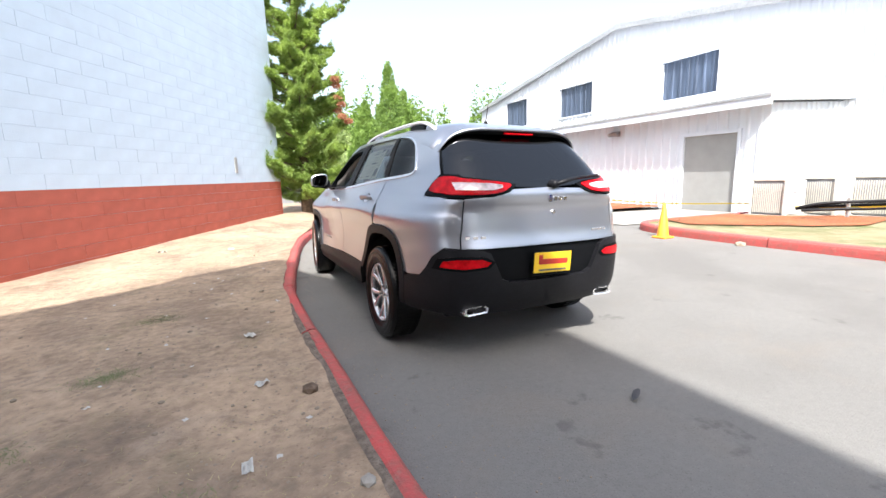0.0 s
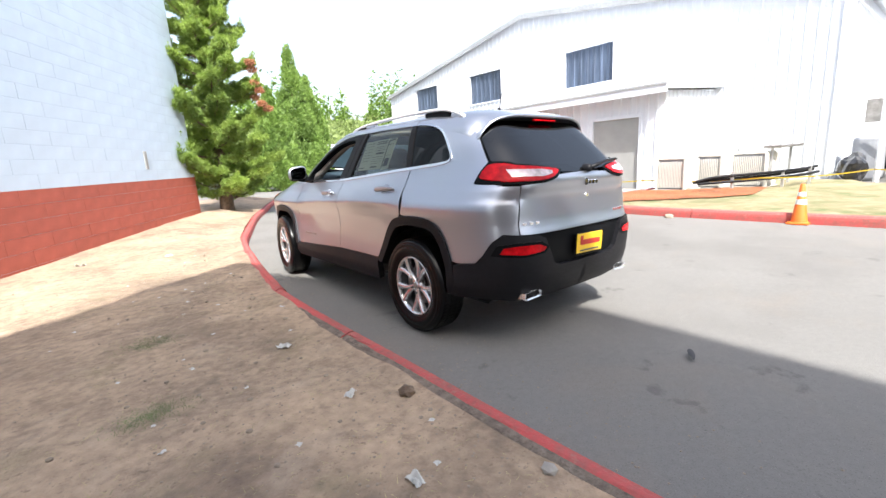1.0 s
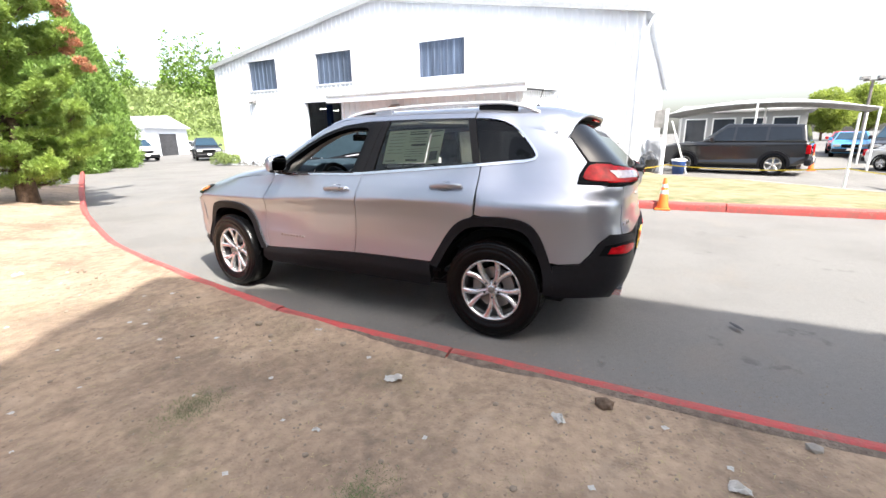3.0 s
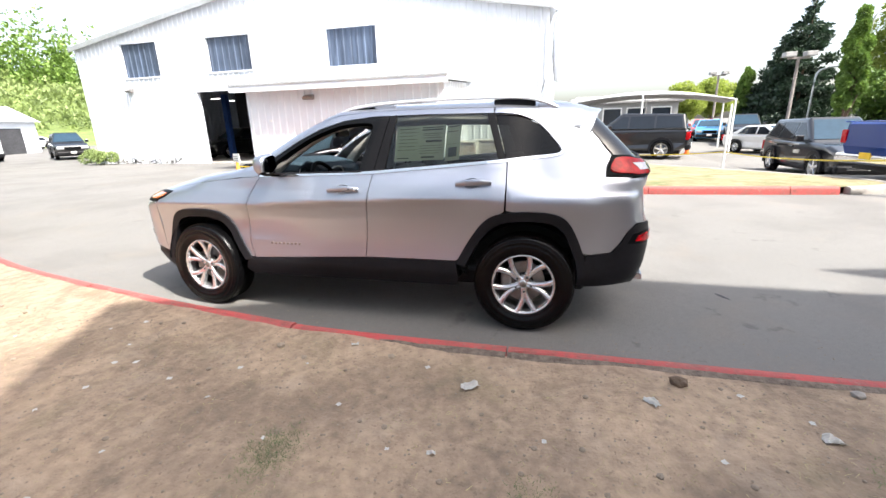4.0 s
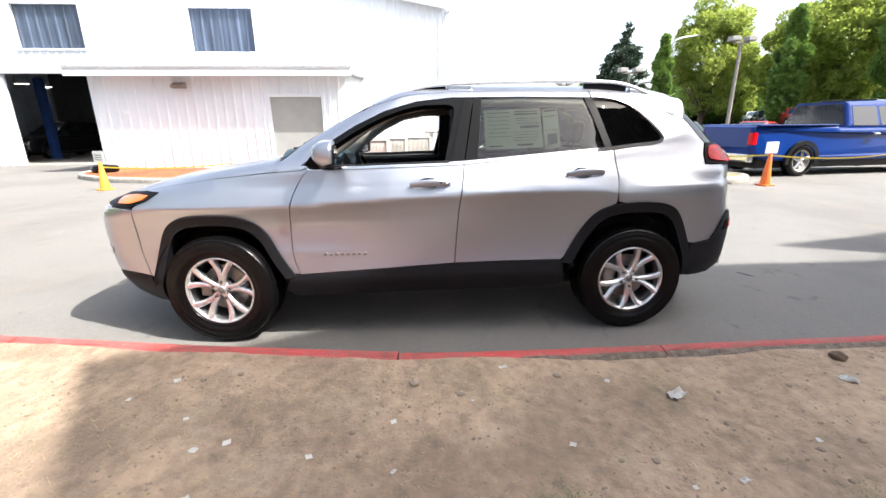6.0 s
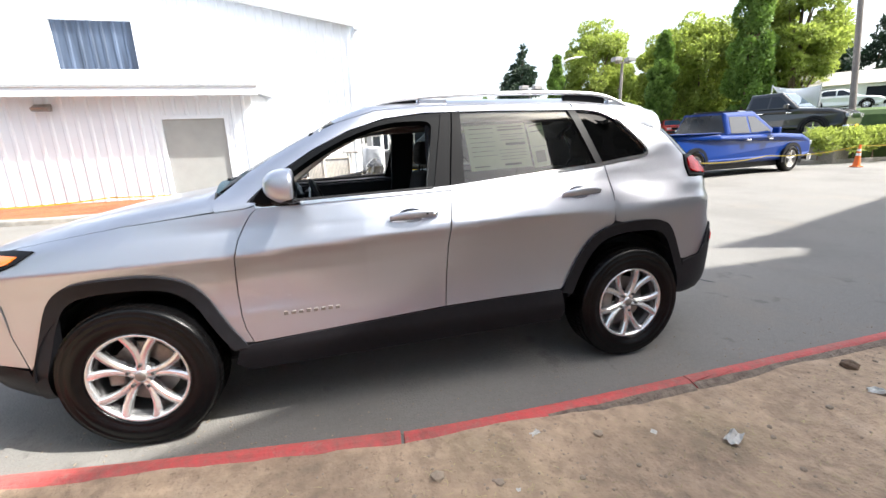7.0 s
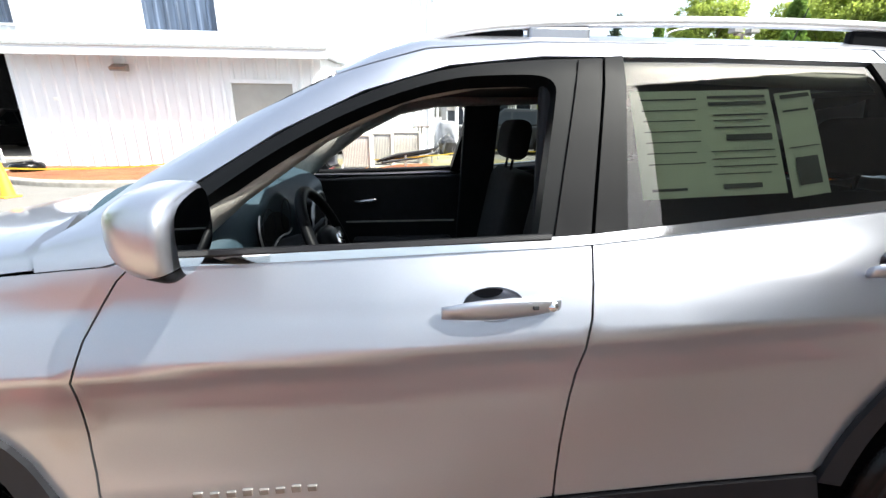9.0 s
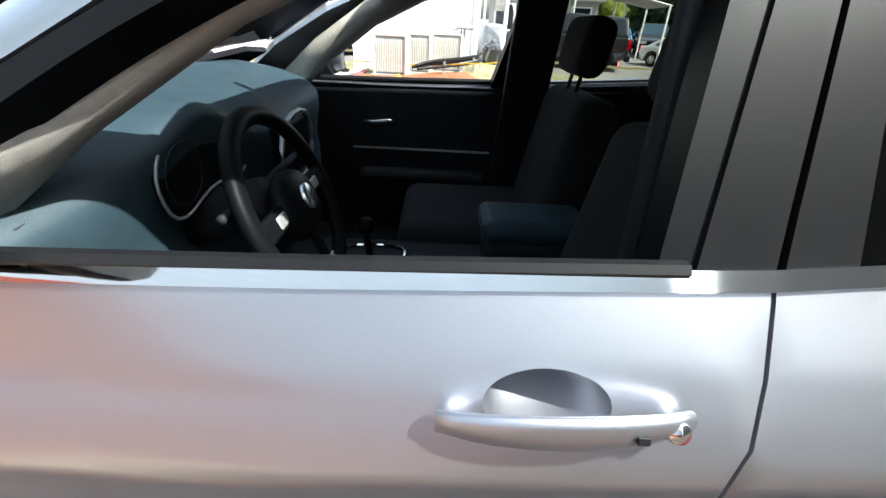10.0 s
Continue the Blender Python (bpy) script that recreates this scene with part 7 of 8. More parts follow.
def fir(at, h, r, seed):
    th = thing("fir_tree", "tall dark green fir tree beyond the lot", "tree", at, group="trees beyond the lot")
    rng = np.random.default_rng(seed)
    part("trunk", rod(bmesh.new(), (0, 0, -0.3), (0, 0, h * 0.97), h * 0.018, 0.03, 8), M["bark"], th)
    blobs = []
    for k in range(170):
        u = rng.uniform(0.04, 1)
        rr = r * (1 - u) ** 0.85 * rng.uniform(0.35, 1.1)
        a = rng.uniform(0, math.tau)
        w = r * 0.20 * (1.15 - u)
        blobs.append(((rr * math.cos(a), rr * math.sin(a), u * h - 0.2 * rr), (w * 1.2, w * 1.2, w * 0.55)))
    tagged(part("crown", leaves_mesh("crown", blobs, 22000, 0.20, rng, 1.8, -0.2), M["fir"], th), kind="stuff")


def ray_place(deg, dist, z=0.0):
    """A place seen from the walk's middle at a bearing (degrees to the right of +x) and distance."""
    a = radians(-deg)
    return (-3.4 + dist * math.cos(a), -0.2 + dist * math.sin(a), z)


# beyond the lot, from the building's side round to the road
fir(ray_place(25.0, 62, -0.2), 13.2, 4.6, 11)
fir(ray_place(23.2, 66, -0.2), 10.2, 3.6, 12)
broad_tree(ray_place(20.6, 66, -0.2), 7.8, 1.2, 13, "cedar", "poplar_tree", "narrow green poplar tree beyond the lot", narrow=True)
broad_tree(ray_place(29.0, 50, -0.2), 9.4, 1.3, 14, "cedar", "poplar_tree", "narrow green poplar tree beyond the lot", narrow=True)
for k, (deg, dist, h, r) in enumerate(((33.5, 55, 14.0, 3.9), (36.2, 66, 11.0, 3.2), (41.0, 54, 12.2, 3.4), (44.6, 50, 12.8, 3.7), (47.2, 58, 10.0, 2.6), (52.3, 48, 14.5, 3.2))):
    broad_tree(ray_place(deg, dist, 0.0), h, r, 20 + k)
broad_tree(ray_place(40.4, 46, 0), 10.3, 1.5, 40, "cedar", "poplar_tree", "narrow green poplar tree beyond the lot", narrow=True)
broad_tree(ray_place(48.5, 45, 0), 14.0, 2.1, 41, "cedar", "poplar_tree", "narrow green poplar tree beyond the lot", narrow=True)
for deg, dist, h, r, seed in ((55.5, 80, 14.5, 5.5, 42), (58.5, 76, 13.5, 5.5, 43), (61.5, 72, 16.5, 5.5, 46), (66, 68, 18, 6.0, 47), (71, 60, 18, 5.5, 48)):
    fir(ray_place(deg, dist, 0), h, r, seed)
for k, (deg, dist, h, r) in enumerate(((30.8, 72, 7.5, 4.5), (34.5, 74, 8.0, 5.0), (38.2, 72, 7.5, 4.6), (43.0, 70, 7.5, 4.6), (46.5, 66, 7.0, 4.0))):
    broad_tree(ray_place(deg, dist, -0.9), h, r, 60 + k, "cedar", label="low dense green tree at the edge of the woods", count=16000, leaf=0.2)
broad_tree(ray_place(17.5, 90, 0), 8, 4.0, 44)
broad_tree(ray_place(14.5, 85, 0), 7, 3.5, 45)


def hillside():
    """The wooded slope behind the yard on the left, one mass of foliage over a rising bank."""
    rng = np.random.default_rng(9)
    blobs, dark = [], []
    for k in range(420):
        x, y = rng.uniform(14, 90), rng.uniform(70, 120)
        z = (y - 66) * 0.24 + rng.uniform(-0.5, 1.5)
        w = rng.uniform(1.4, 3.2)
        blobs.append(((x, y, z), (w, w, w * 0.8)))
    for k in range(34):
        x, y = rng.uniform(14, 95), rng.uniform(108, 125)
        h = rng.uniform(8, 17)
        for i in range(9):
            u = i / 8
            w = (1 - u * 0.8) * 2.6
            dark.append(((x + rng.normal() * 0.8, y, 12.0 + u * h), (w, w, w)))
    bm = bmesh.new()
    vs = [bm.verts.new(p) for p in ((-40, 62, -0.3), (140, 62, -0.3), (140, 130, 15.5), (-40, 130, 15.5))]
    bm.faces.new(vs)
    whole("hill_bank", bm, M["hill"], "green wooded bank behind the yard", "hill", kind="structure")
    o = new("hillside_shrubs", leaves_mesh("shrubs", blobs, 60000, 0.42, rng, 1.3, 0.2))
    o.data.materials.append(M["hill"])
    tagged(o, "light green shrubs and small trees covering the hillside", "shrubs", kind="stuff")
    o = new("hilltop_woods", leaves_mesh("woods", dark, 26000, 0.5, rng, 1.3, 0.2))
    o.data.materials.append(M["cedar"])
    tagged(o, "taller darker woods along the hilltop", "woods", kind="stuff")


hillside()


# ---- other vehicles ----
def vehicle(name, label, at, heading, paint, length, width, height, body, cabin, windows, wheel_r, axles, chrome=False, clad=False, plate=False):
    """A parked vehicle from its side outline: a lower body and a narrower cabin, glass panes, wheels, lamps. Nose towards +y before turning.
    body and cabin: (y, z) outlines; windows: side panes as outlines."""
    th = thing(name, label, "car", at, heading, group="parked vehicles")
    hw = width / 2
    bm = bmesh.new()
    prism(bm, body, -hw, hw, "x", 0.11, 4)
    ye0, ye1 = min(p[0] for p in body), max(p[0] for p in body)
    for v in bm.verts:
        u = (v.co.y - (ye0 + ye1) / 2) / ((ye1 - ye0) / 2)
        v.co.x *= (1 - 0.13 * abs(u) ** 5) * (1 - 0.06 * max(0, v.co.z - 0.75) - 0.08 * max(0, 0.45 - v.co.z))
    part("body", bm, M[paint], th)
    bm = bmesh.new()
    zb = min(p[1] for p in cabin)
    prism(bm, cabin, -hw * 0.93, hw * 0.93, "x", 0.09, 3)
    squeeze = lambda z: 1 - 0.42 * max(0, z - zb)
    for v in bm.verts:
        v.co.x *= squeeze(v.co.z)
    part("cabin", bm, M[paint], th)
    for win in windows:
        for s in (-1, 1):
            bm = bmesh.new()
            prism(bm, win, s * (hw * 0.93 - 0.02), s * (hw * 0.93 + 0.008), "x")
            for v in bm.verts:
                v.co.x *= squeeze(v.co.z)
            part("side_window", bm, M["tint2"], th)
    # windscreen and rear glass lie on the cabin's slopes
    cs = sorted(cabin, key=lambda p: p[1])
    top = sorted(cs[-2:], key=lambda p: p[0])
    bot = sorted(cs[:2], key=lambda p: p[0])
    for a, b, nm in ((bot[0], top[0], "rear_window"), (bot[1], top[1], "windscreen")):
        bm = bmesh.new()
        d = Vector((0, b[0] - a[0], b[1] - a[1]))
        n = Vector((0, d.z, -d.y)).normalized() * (1 if nm == "windscreen" else -1) * 0.012
        vs = []
        for u, w in ((0.12, 0.86), (0.90, 0.80)):
            p = Vector((0, a[0], a[1])) + d * u + n
            k = hw * 0.93 * squeeze(p.z) * w / 0.93
            vs.append(((-k, p.y, p.z), (k, p.y, p.z)))
        bm.faces.new([bm.verts.new(q) for q in (vs[0][0], vs[0][1], vs[1][1], vs[1][0])])
        g = bmesh.ops.extrude_face_region(bm, geom=bm.faces[:])
        for v in g["geom"]:
            if isinstance(v, bmesh.types.BMVert):
                v.co -= n * 1.5
        bmesh.ops.recalc_face_normals(bm, faces=bm.faces)
        part(nm, bm, M["screen"] if nm == "windscreen" else M["tint2"], th)
    for ya in axles:
        for s in (-1, 1):
            w = new("wheel")
            w.parent = th
            w.matrix_basis = pose(s * (hw - 0.12), ya, wheel_r) @ Matrix.Diagonal((-s, 1, 1, 1))
            R = wheel_r
            part("tyre", lathe(bmesh.new(), [(R * 0.64, -0.10), (R * 0.8, -0.125), (R * 0.96, -0.11), (R, -0.08), (R, 0.08), (R * 0.95, 0.11), (R * 0.64, 0.10)], 32, "x", closed=True), M["tyre"], w, smooth=True)
            part("rim", lathe(bmesh.new(), [(R * 0.65, -0.105), (R * 0.60, -0.10), (R * 0.55, -0.04), (0.0, -0.03)], 32, "x"), M["steel"], w, smooth=True)
            for k in range(5):
                m = Matrix.Rotation(k * math.tau / 5, 4, "X")
                part("spoke", box(bmesh.new(), (-0.105, -0.035, 0.03), (-0.07, 0.035, R * 0.62), 0.008, turn=m), M["chrome" if chrome else "alloy"], w)
            part("hub", lathe(bmesh.new(), [(0, -0.11), (0.05, -0.11), (0.06, -0.07)], 16, "x"), M["alloy"], w)
            # dark wheel arch
            bm = bmesh.new()
            ring = [((R + 0.09) * math.cos(a), (R + 0.09) * math.sin(a)) for a in np.linspace(radians(-12), radians(192), 20)]
            v0 = [bm.verts.new((s * (hw + 0.012), ya + p, wheel_r + q)) for p, q in ring]
            v1 = [bm.verts.new((s * (hw + 0.012), ya + p * 0.80, wheel_r + q * 0.80)) for p, q in ring]
            v2 = [bm.verts.new((s * (hw - 0.05), ya + p, wheel_r + q)) for p, q in ring]
            for i in range(len(ring) - 1):
                bm.faces.new((v0[i], v0[i + 1], v1[i + 1], v1[i]))
                bm.faces.new((v0[i], v0[i + 1], v2[i + 1], v2[i]))
            part("wheel_arch", bm, M["cladding"], th)
    zb = 0.62 * max(p[1] for p in body)
    for s in (-1, 1):
        part("headlamp", box(bmesh.new(), (min(s * hw * 0.50, s * hw * 0.86), ye1 - 0.10, zb), (max(s * hw * 0.50, s * hw * 0.86), ye1 + 0.012, zb + 0.15), 0.02, 2), M["headlens"], th)
        part("tail_lamp", box(bmesh.new(), (min(s * hw * 0.74, s * hw * 0.90), ye0 - 0.015, zb + 0.02), (max(s * hw * 0.74, s * hw * 0.90), ye0 + 0.12, zb + 0.32), 0.02, 2), M["redlens"], th)
        part("door_mirror", box(bmesh.new(), (min(s * hw * 0.97, s * hw * 1.17), bot[1][0] - 0.50, bot[1][1] + 0.02), (max(s * hw * 0.97, s * hw * 1.17), bot[1][0] - 0.36, bot[1][1] + 0.2), 0.03, 2), M[paint if not clad else "cladding"], th)
        for y in ((bot[0][0] + bot[1][0]) / 2 - 0.35, (bot[0][0] + bot[1][0]) / 2 + 0.65):
            part("door_handle", box(bmesh.new(), (min(s * hw * 0.96, s * (hw + 0.03)), y - 0.1, bot[1][1] - 0.16), (max(s * hw * 0.96, s * (hw + 0.03)), y + 0.1, bot[1][1] - 0.12), 0.008), M["chrome" if chrome else paint], th)
    part("grille", box(bmesh.new(), (-hw * 0.46, ye1 - 0.05, zb - 0.05), (hw * 0.46, ye1 + 0.01, zb + 0.15), 0.02), M["chrome" if chrome else "gloss_black"], th)
    part("front_bumper", box(bmesh.new(), (-hw * 0.90, ye1 - 0.12, 0.30), (hw * 0.90, ye1 + 0.06, 0.52), 0.05, 2), M["chrome" if chrome else "cladding"], th)
    part("rear_bumper", box(bmesh.new(), (-hw * 0.90, ye0 - 0.08, 0.38), (hw * 0.90, ye0 + 0.12, 0.60), 0.05, 2), M["chrome" if chrome else "cladding"], th)
    part("underbody", box(bmesh.new(), (-hw * 0.8, ye0 + 0.3, 0.22), (hw * 0.8, ye1 - 0.3, 0.45)), M["cladding"], th)
    for sgn, ye in ((1, ye1 + 0.065), (-1, ye0 - 0.085)):
        part("number_plate", box(bmesh.new(), (-0.15, ye - 0.008, 0.50 if sgn < 0 else 0.40), (0.15, ye + 0.008, 0.64 if sgn < 0 else 0.53)), M["yellow" if plate else "white"], th)
    return th


# the reflected sky's blue is put into the windscreen's base colour
M["screen"] = surf("sky_reflecting_windscreen", (0.025, 0.05, 0.075), 0.06, var=0.1, bump=0, spec=0.35)
M["tint2"] = surf("dark_car_glass", (0.014, 0.018, 0.024), 0.06, var=0.1, bump=0, spec=0.5)


def suv(name, label, at, heading, paint, **kw):
    body = [(-2.25, 0.42), (-2.36, 0.62), (-2.33, 0.98), (-2.25, 1.08), (0.95, 1.06), (1.85, 1.00), (2.22, 0.88), (2.34, 0.68), (2.28, 0.40), (2.0, 0.28), (-2.0, 0.28)]
    cabin = [(-2.28, 1.05), (-1.92, 1.68), (0.05, 1.74), (1.02, 1.05)]
    wins = [[(-0.20, 1.12), (-0.20, 1.60), (0.05, 1.60), (0.72, 1.12)], [(-1.15, 1.12), (-1.15, 1.60), (-0.28, 1.60), (-0.28, 1.12)], [(-1.95, 1.18), (-1.72, 1.56), (-1.23, 1.60), (-1.23, 1.12)]]
    return vehicle(name, label, at, heading, paint, 4.7, 1.92, 1.75, body, cabin, wins, 0.38, (1.42, -1.42), **kw)


def boxy_suv(name, label, at, heading, paint, **kw):
    body = [(-2.34, 0.48), (-2.40, 0.66), (-2.38, 1.14), (-2.28, 1.22), (1.0, 1.20), (1.95, 1.15), (2.22, 1.08), (2.34, 0.90), (2.32, 0.46), (2.0, 0.34), (-2.0, 0.34)]
    cabin = [(-2.30, 1.18), (-2.16, 1.78), (0.16, 1.86), (0.98, 1.18)]
    wins = [[(-0.10, 1.24), (-0.10, 1.72), (0.14, 1.72), (0.74, 1.24)], [(-1.10, 1.24), (-1.10, 1.72), (-0.18, 1.72), (-0.18, 1.24)], [(-2.14, 1.28), (-2.04, 1.70), (-1.18, 1.72), (-1.18, 1.26)]]
    return vehicle(name, label, at, heading, paint, 4.8, 2.0, 1.86, body, cabin, wins, 0.40, (1.46, -1.44), **kw)


def sedan(name, label, at, heading, paint, **kw):
    body = [(-2.2, 0.40), (-2.3, 0.60), (-2.27, 0.92), (-1.6, 0.98), (0.9, 0.93), (1.9, 0.82), (2.25, 0.68), (2.28, 0.45), (2.0, 0.24), (-2.0, 0.24)]
    cabin = [(-1.85, 0.94), (-1.05, 1.40), (0.05, 1.44), (1.05, 0.92)]
    wins = [[(-0.25, 0.98), (-0.25, 1.34), (0.0, 1.35), (0.70, 0.98)], [(-1.35, 0.98), (-0.98, 1.33), (-0.33, 1.35), (-0.33, 0.98)]]
    return vehicle(name, label, at, heading, paint, 4.6, 1.80, 1.44, body, cabin, wins, 0.32, (1.35, -1.35), **kw)


def pickup(name, label, at, heading, paint, k=1.0, **kw):
    body = [(-2.85, 0.55), (-2.92, 0.75), (-2.90, 1.24), (-2.84, 1.28), (-0.92, 1.28), (-0.85, 1.22), (1.35, 1.22), (2.35, 1.16), (2.72, 1.02), (2.84, 0.78), (2.80, 0.50), (2.4, 0.38), (-2.4, 0.40)]
    cabin = [(-0.66, 1.20), (-0.56, 1.86), (0.55, 1.90), (1.34, 1.20)]
    wins = [[(0.24, 1.27), (0.24, 1.74), (0.50, 1.74), (1.00, 1.30)], [(-0.50, 1.27), (-0.45, 1.74), (0.17, 1.74), (0.17, 1.27)]]
    wide = lambda o: [(y * k, z) for y, z in o]
    body, cabin, wins = wide(body), wide(cabin), [wide(w) for w in wins]
    th = vehicle(name, label, at, heading, paint, 5.8, 2.02, 1.92, body, cabin, wins, 0.41, (1.85 * k, -1.72 * k), **kw)
    part("bed_rail_cap", box(bmesh.new(), (-0.98, -2.86 * k, 1.275), (-0.84, -0.92 * k, 1.30), 0.008), M[paint], th)
    part("bed_rail_cap", box(bmesh.new(), (0.84, -2.86 * k, 1.275), (0.98, -0.92 * k, 1.30), 0.008), M[paint], th)
    part("bed_cover", box(bmesh.new(), (-0.84, -2.80 * k, 1.27), (0.84, -0.95 * k, 1.288)), M["cladding"], th, "black bed liner")
    return th


def head(p, q):
    """The turn that points a vehicle's nose from p to q."""
    return math.degrees(math.atan2(-(q[0] - p[0]), q[1] - p[1]))


# the blue pickup by the island's end
R_, F_ = Vector((7.98, -9.55)), Vector((8.5, -13.85))
c_ = (R_ + F_) / 2
pickup("blue_pickup", "bright blue crew-cab pickup with chrome wheels on the asphalt", (c_.x, c_.y, -0.02), head(R_, F_), "blue", k=1.21, chrome=True, plate=True)
island_suv = suv("black_suv", "glossy black SUV with a chrome slotted grille parked facing the island", (12.2, -9.6, gz(12.2, -9.6)), head((13.7, -8.8), (10.86, -8.74)), "blackpaint", plate=False)
for k in range(7):
    part("grille_slot", box(bmesh.new(), (-0.42 + k * 0.122, 2.335, 0.66), (-0.42 + k * 0.122 + 0.088, 2.362, 0.83), 0.012, 2), M["chrome"], island_suv)
part("bumper_trim", box(bmesh.new(), (-0.62, 2.38, 0.40), (0.62, 2.412, 0.45), 0.012, 2), M["chrome"], island_suv)
boxy_suv("black_suv", "glossy black boxy SUV parked under the white canopy", (17.1, -4.56, -0.18), head((15.9, -5.7), (16.7, -2.97)), "blackpaint")
sedan("white_car", "white car parked in the sales lot", (22.4, -12.3, gz(22.4, -12.3)), 120, "whitepaint")
suv("black_suv", "black SUV parked far back in the lot", (28, -12.9, -0.18), 70, "blackpaint")
sedan("blue_car", "light blue car parked in the lot", (31.5, -12.0, -0.18), 75, "lightblue")
sedan("red_car", "red car parked in the far row", (36, -12.9, -0.18), 75, "redpaint")
sedan("red_car", "red car parked behind the blue pickup", (21, -19.5, -0.1), 30, "redpaint")
pickup("black_pickup", "black crew-cab pickup parked on the raised bank", (12.05, -18.7, 0.85), head((12.05, -18.7), (11.1, -19.0)), "blackpaint", chrome=True, plate=True)
sedan("white_car", "white car parked on the upper terrace by the low house", (20.6, -36.0, 2.35), 120, "whitepaint")
pickup("white_truck", "white pickup parked beyond the yard", (26, 50, -0.1), 150, "whitepaint")
suv("black_suv", "dark off-road car parked by the building corner", (19.6, 31.5, -0.15), 150, "blackpaint")
suv("white_suv", "white SUV parked in the far yard", (16.8, 36.0, -0.15), 165, "whitepaint")
sedan("grey_car", "dark grey car parked in the far yard", (13.6, 38.5, -0.15), 170, "tint2")
sedan("white_car", "white car parked at the foot of the hill", (33, 56, -0.1), 80, "whitepaint")
suv("black_suv", "dark car standing inside the workshop", (20.3, 18.0, -0.165), 75, "blackpaint")


# ---- lot: canopy, office, posts, bank ----
def canopy():
    th = thing("canopy", "wide white fabric sales canopy on slim steel posts", "canopy", (21.6, -6.2, -0.18), -12)
    x0, x1, y0, y1, ze, zp = -2.3, 2.3, -3.5, 4.1, 2.36, 2.95
    n = 16
    top = lambda u, v: ze + (zp - ze) * (1 - abs(v) ** 2.2) * (1 - 0.35 * abs(u) ** 2)
    # the lower sheet is grey: the underside's shade is put into its colour
    for name, dz, mat in (("fabric_top", 0.0, "canopy"), ("fabric_lining", -0.05, "tile")):
        bm = bmesh.new()
        grid = [[bm.verts.new((x0 + (x1 - x0) * i / n, y0 + (y1 - y0) * j / n, top(2 * i / n - 1, 2 * j / n - 1) + dz)) for j in range(n + 1)] for i in range(n + 1)]
        for i in range(n):
            for j in range(n):
                bm.faces.new((grid[i][j], grid[i + 1][j], grid[i + 1][j + 1], grid[i][j + 1]))
        part(name, bm, M[mat], th, smooth=True)
    for x in (x0, x1):
        bm = bmesh.new()
        tube(bm, [(x, y0 + (y1 - y0) * j / n, top(1, 2 * j / n - 1) - 0.03) for j in range(n + 1)], 0.035, 6)
        part("edge_bow", bm, M["galv"], th, smooth=True)
        for y in (y0 + 0.06, (y0 + y1) / 2, y1 - 0.06):
            v = 2 * (y - y0) / (y1 - y0) - 1
            part("post", rod(bmesh.new(), (x, y, 0), (x, y, top(1, v) - 0.03), 0.04, 0.04, 10), M["white"], th)


canopy()


def office():
    th = thing("office_building", "low pale office building with a row of dark windows", "building", (26.5, -5.6, -0.18), -10, kind="structure")
    wins = [(-2.6 + 1.4 * k, -1.6 + 1.4 * k) for k in range(4)]
    part("wall", box(bmesh.new(), (0, -3, 0), (0.2, 3, 2.7)), M["greydoor"], th)
    part("gable_wall", box(bmesh.new(), (0.2, -3, 0), (6, -2.8, 2.7)), M["greydoor"], th)
    part("gable_wall", box(bmesh.new(), (0.2, 2.8, 0), (6, 3, 2.7)), M["greydoor"], th)
    bm = bmesh.new()
    prism(bm, [(-0.5, 2.7), (3, 3.2), (6.4, 2.7), (6.4, 2.6), (-0.5, 2.6)], -3.3, 3.3, "y")
    part("roof", bm, M["tile"], th)
    for a, b in wins:
        w = new("window")
        w.parent = th
        part("pane", box(bmesh.new(), (-0.02, a, 1.0), (0.0, b, 2.25)), M["tint2"], w)
        bm = bmesh.new()
        for lo, hi in (((-0.05, a - 0.07, 0.93), (0.0, a, 2.32)), ((-0.05, b, 0.93), (0.0, b + 0.07, 2.32)), ((-0.05, a, 2.25), (0.0, b, 2.32)), ((-0.07, a, 0.93), (0.0, b, 1.0))):
            box(bm, lo, hi)
        part("window_frame", bm, M["white"], w)


office()


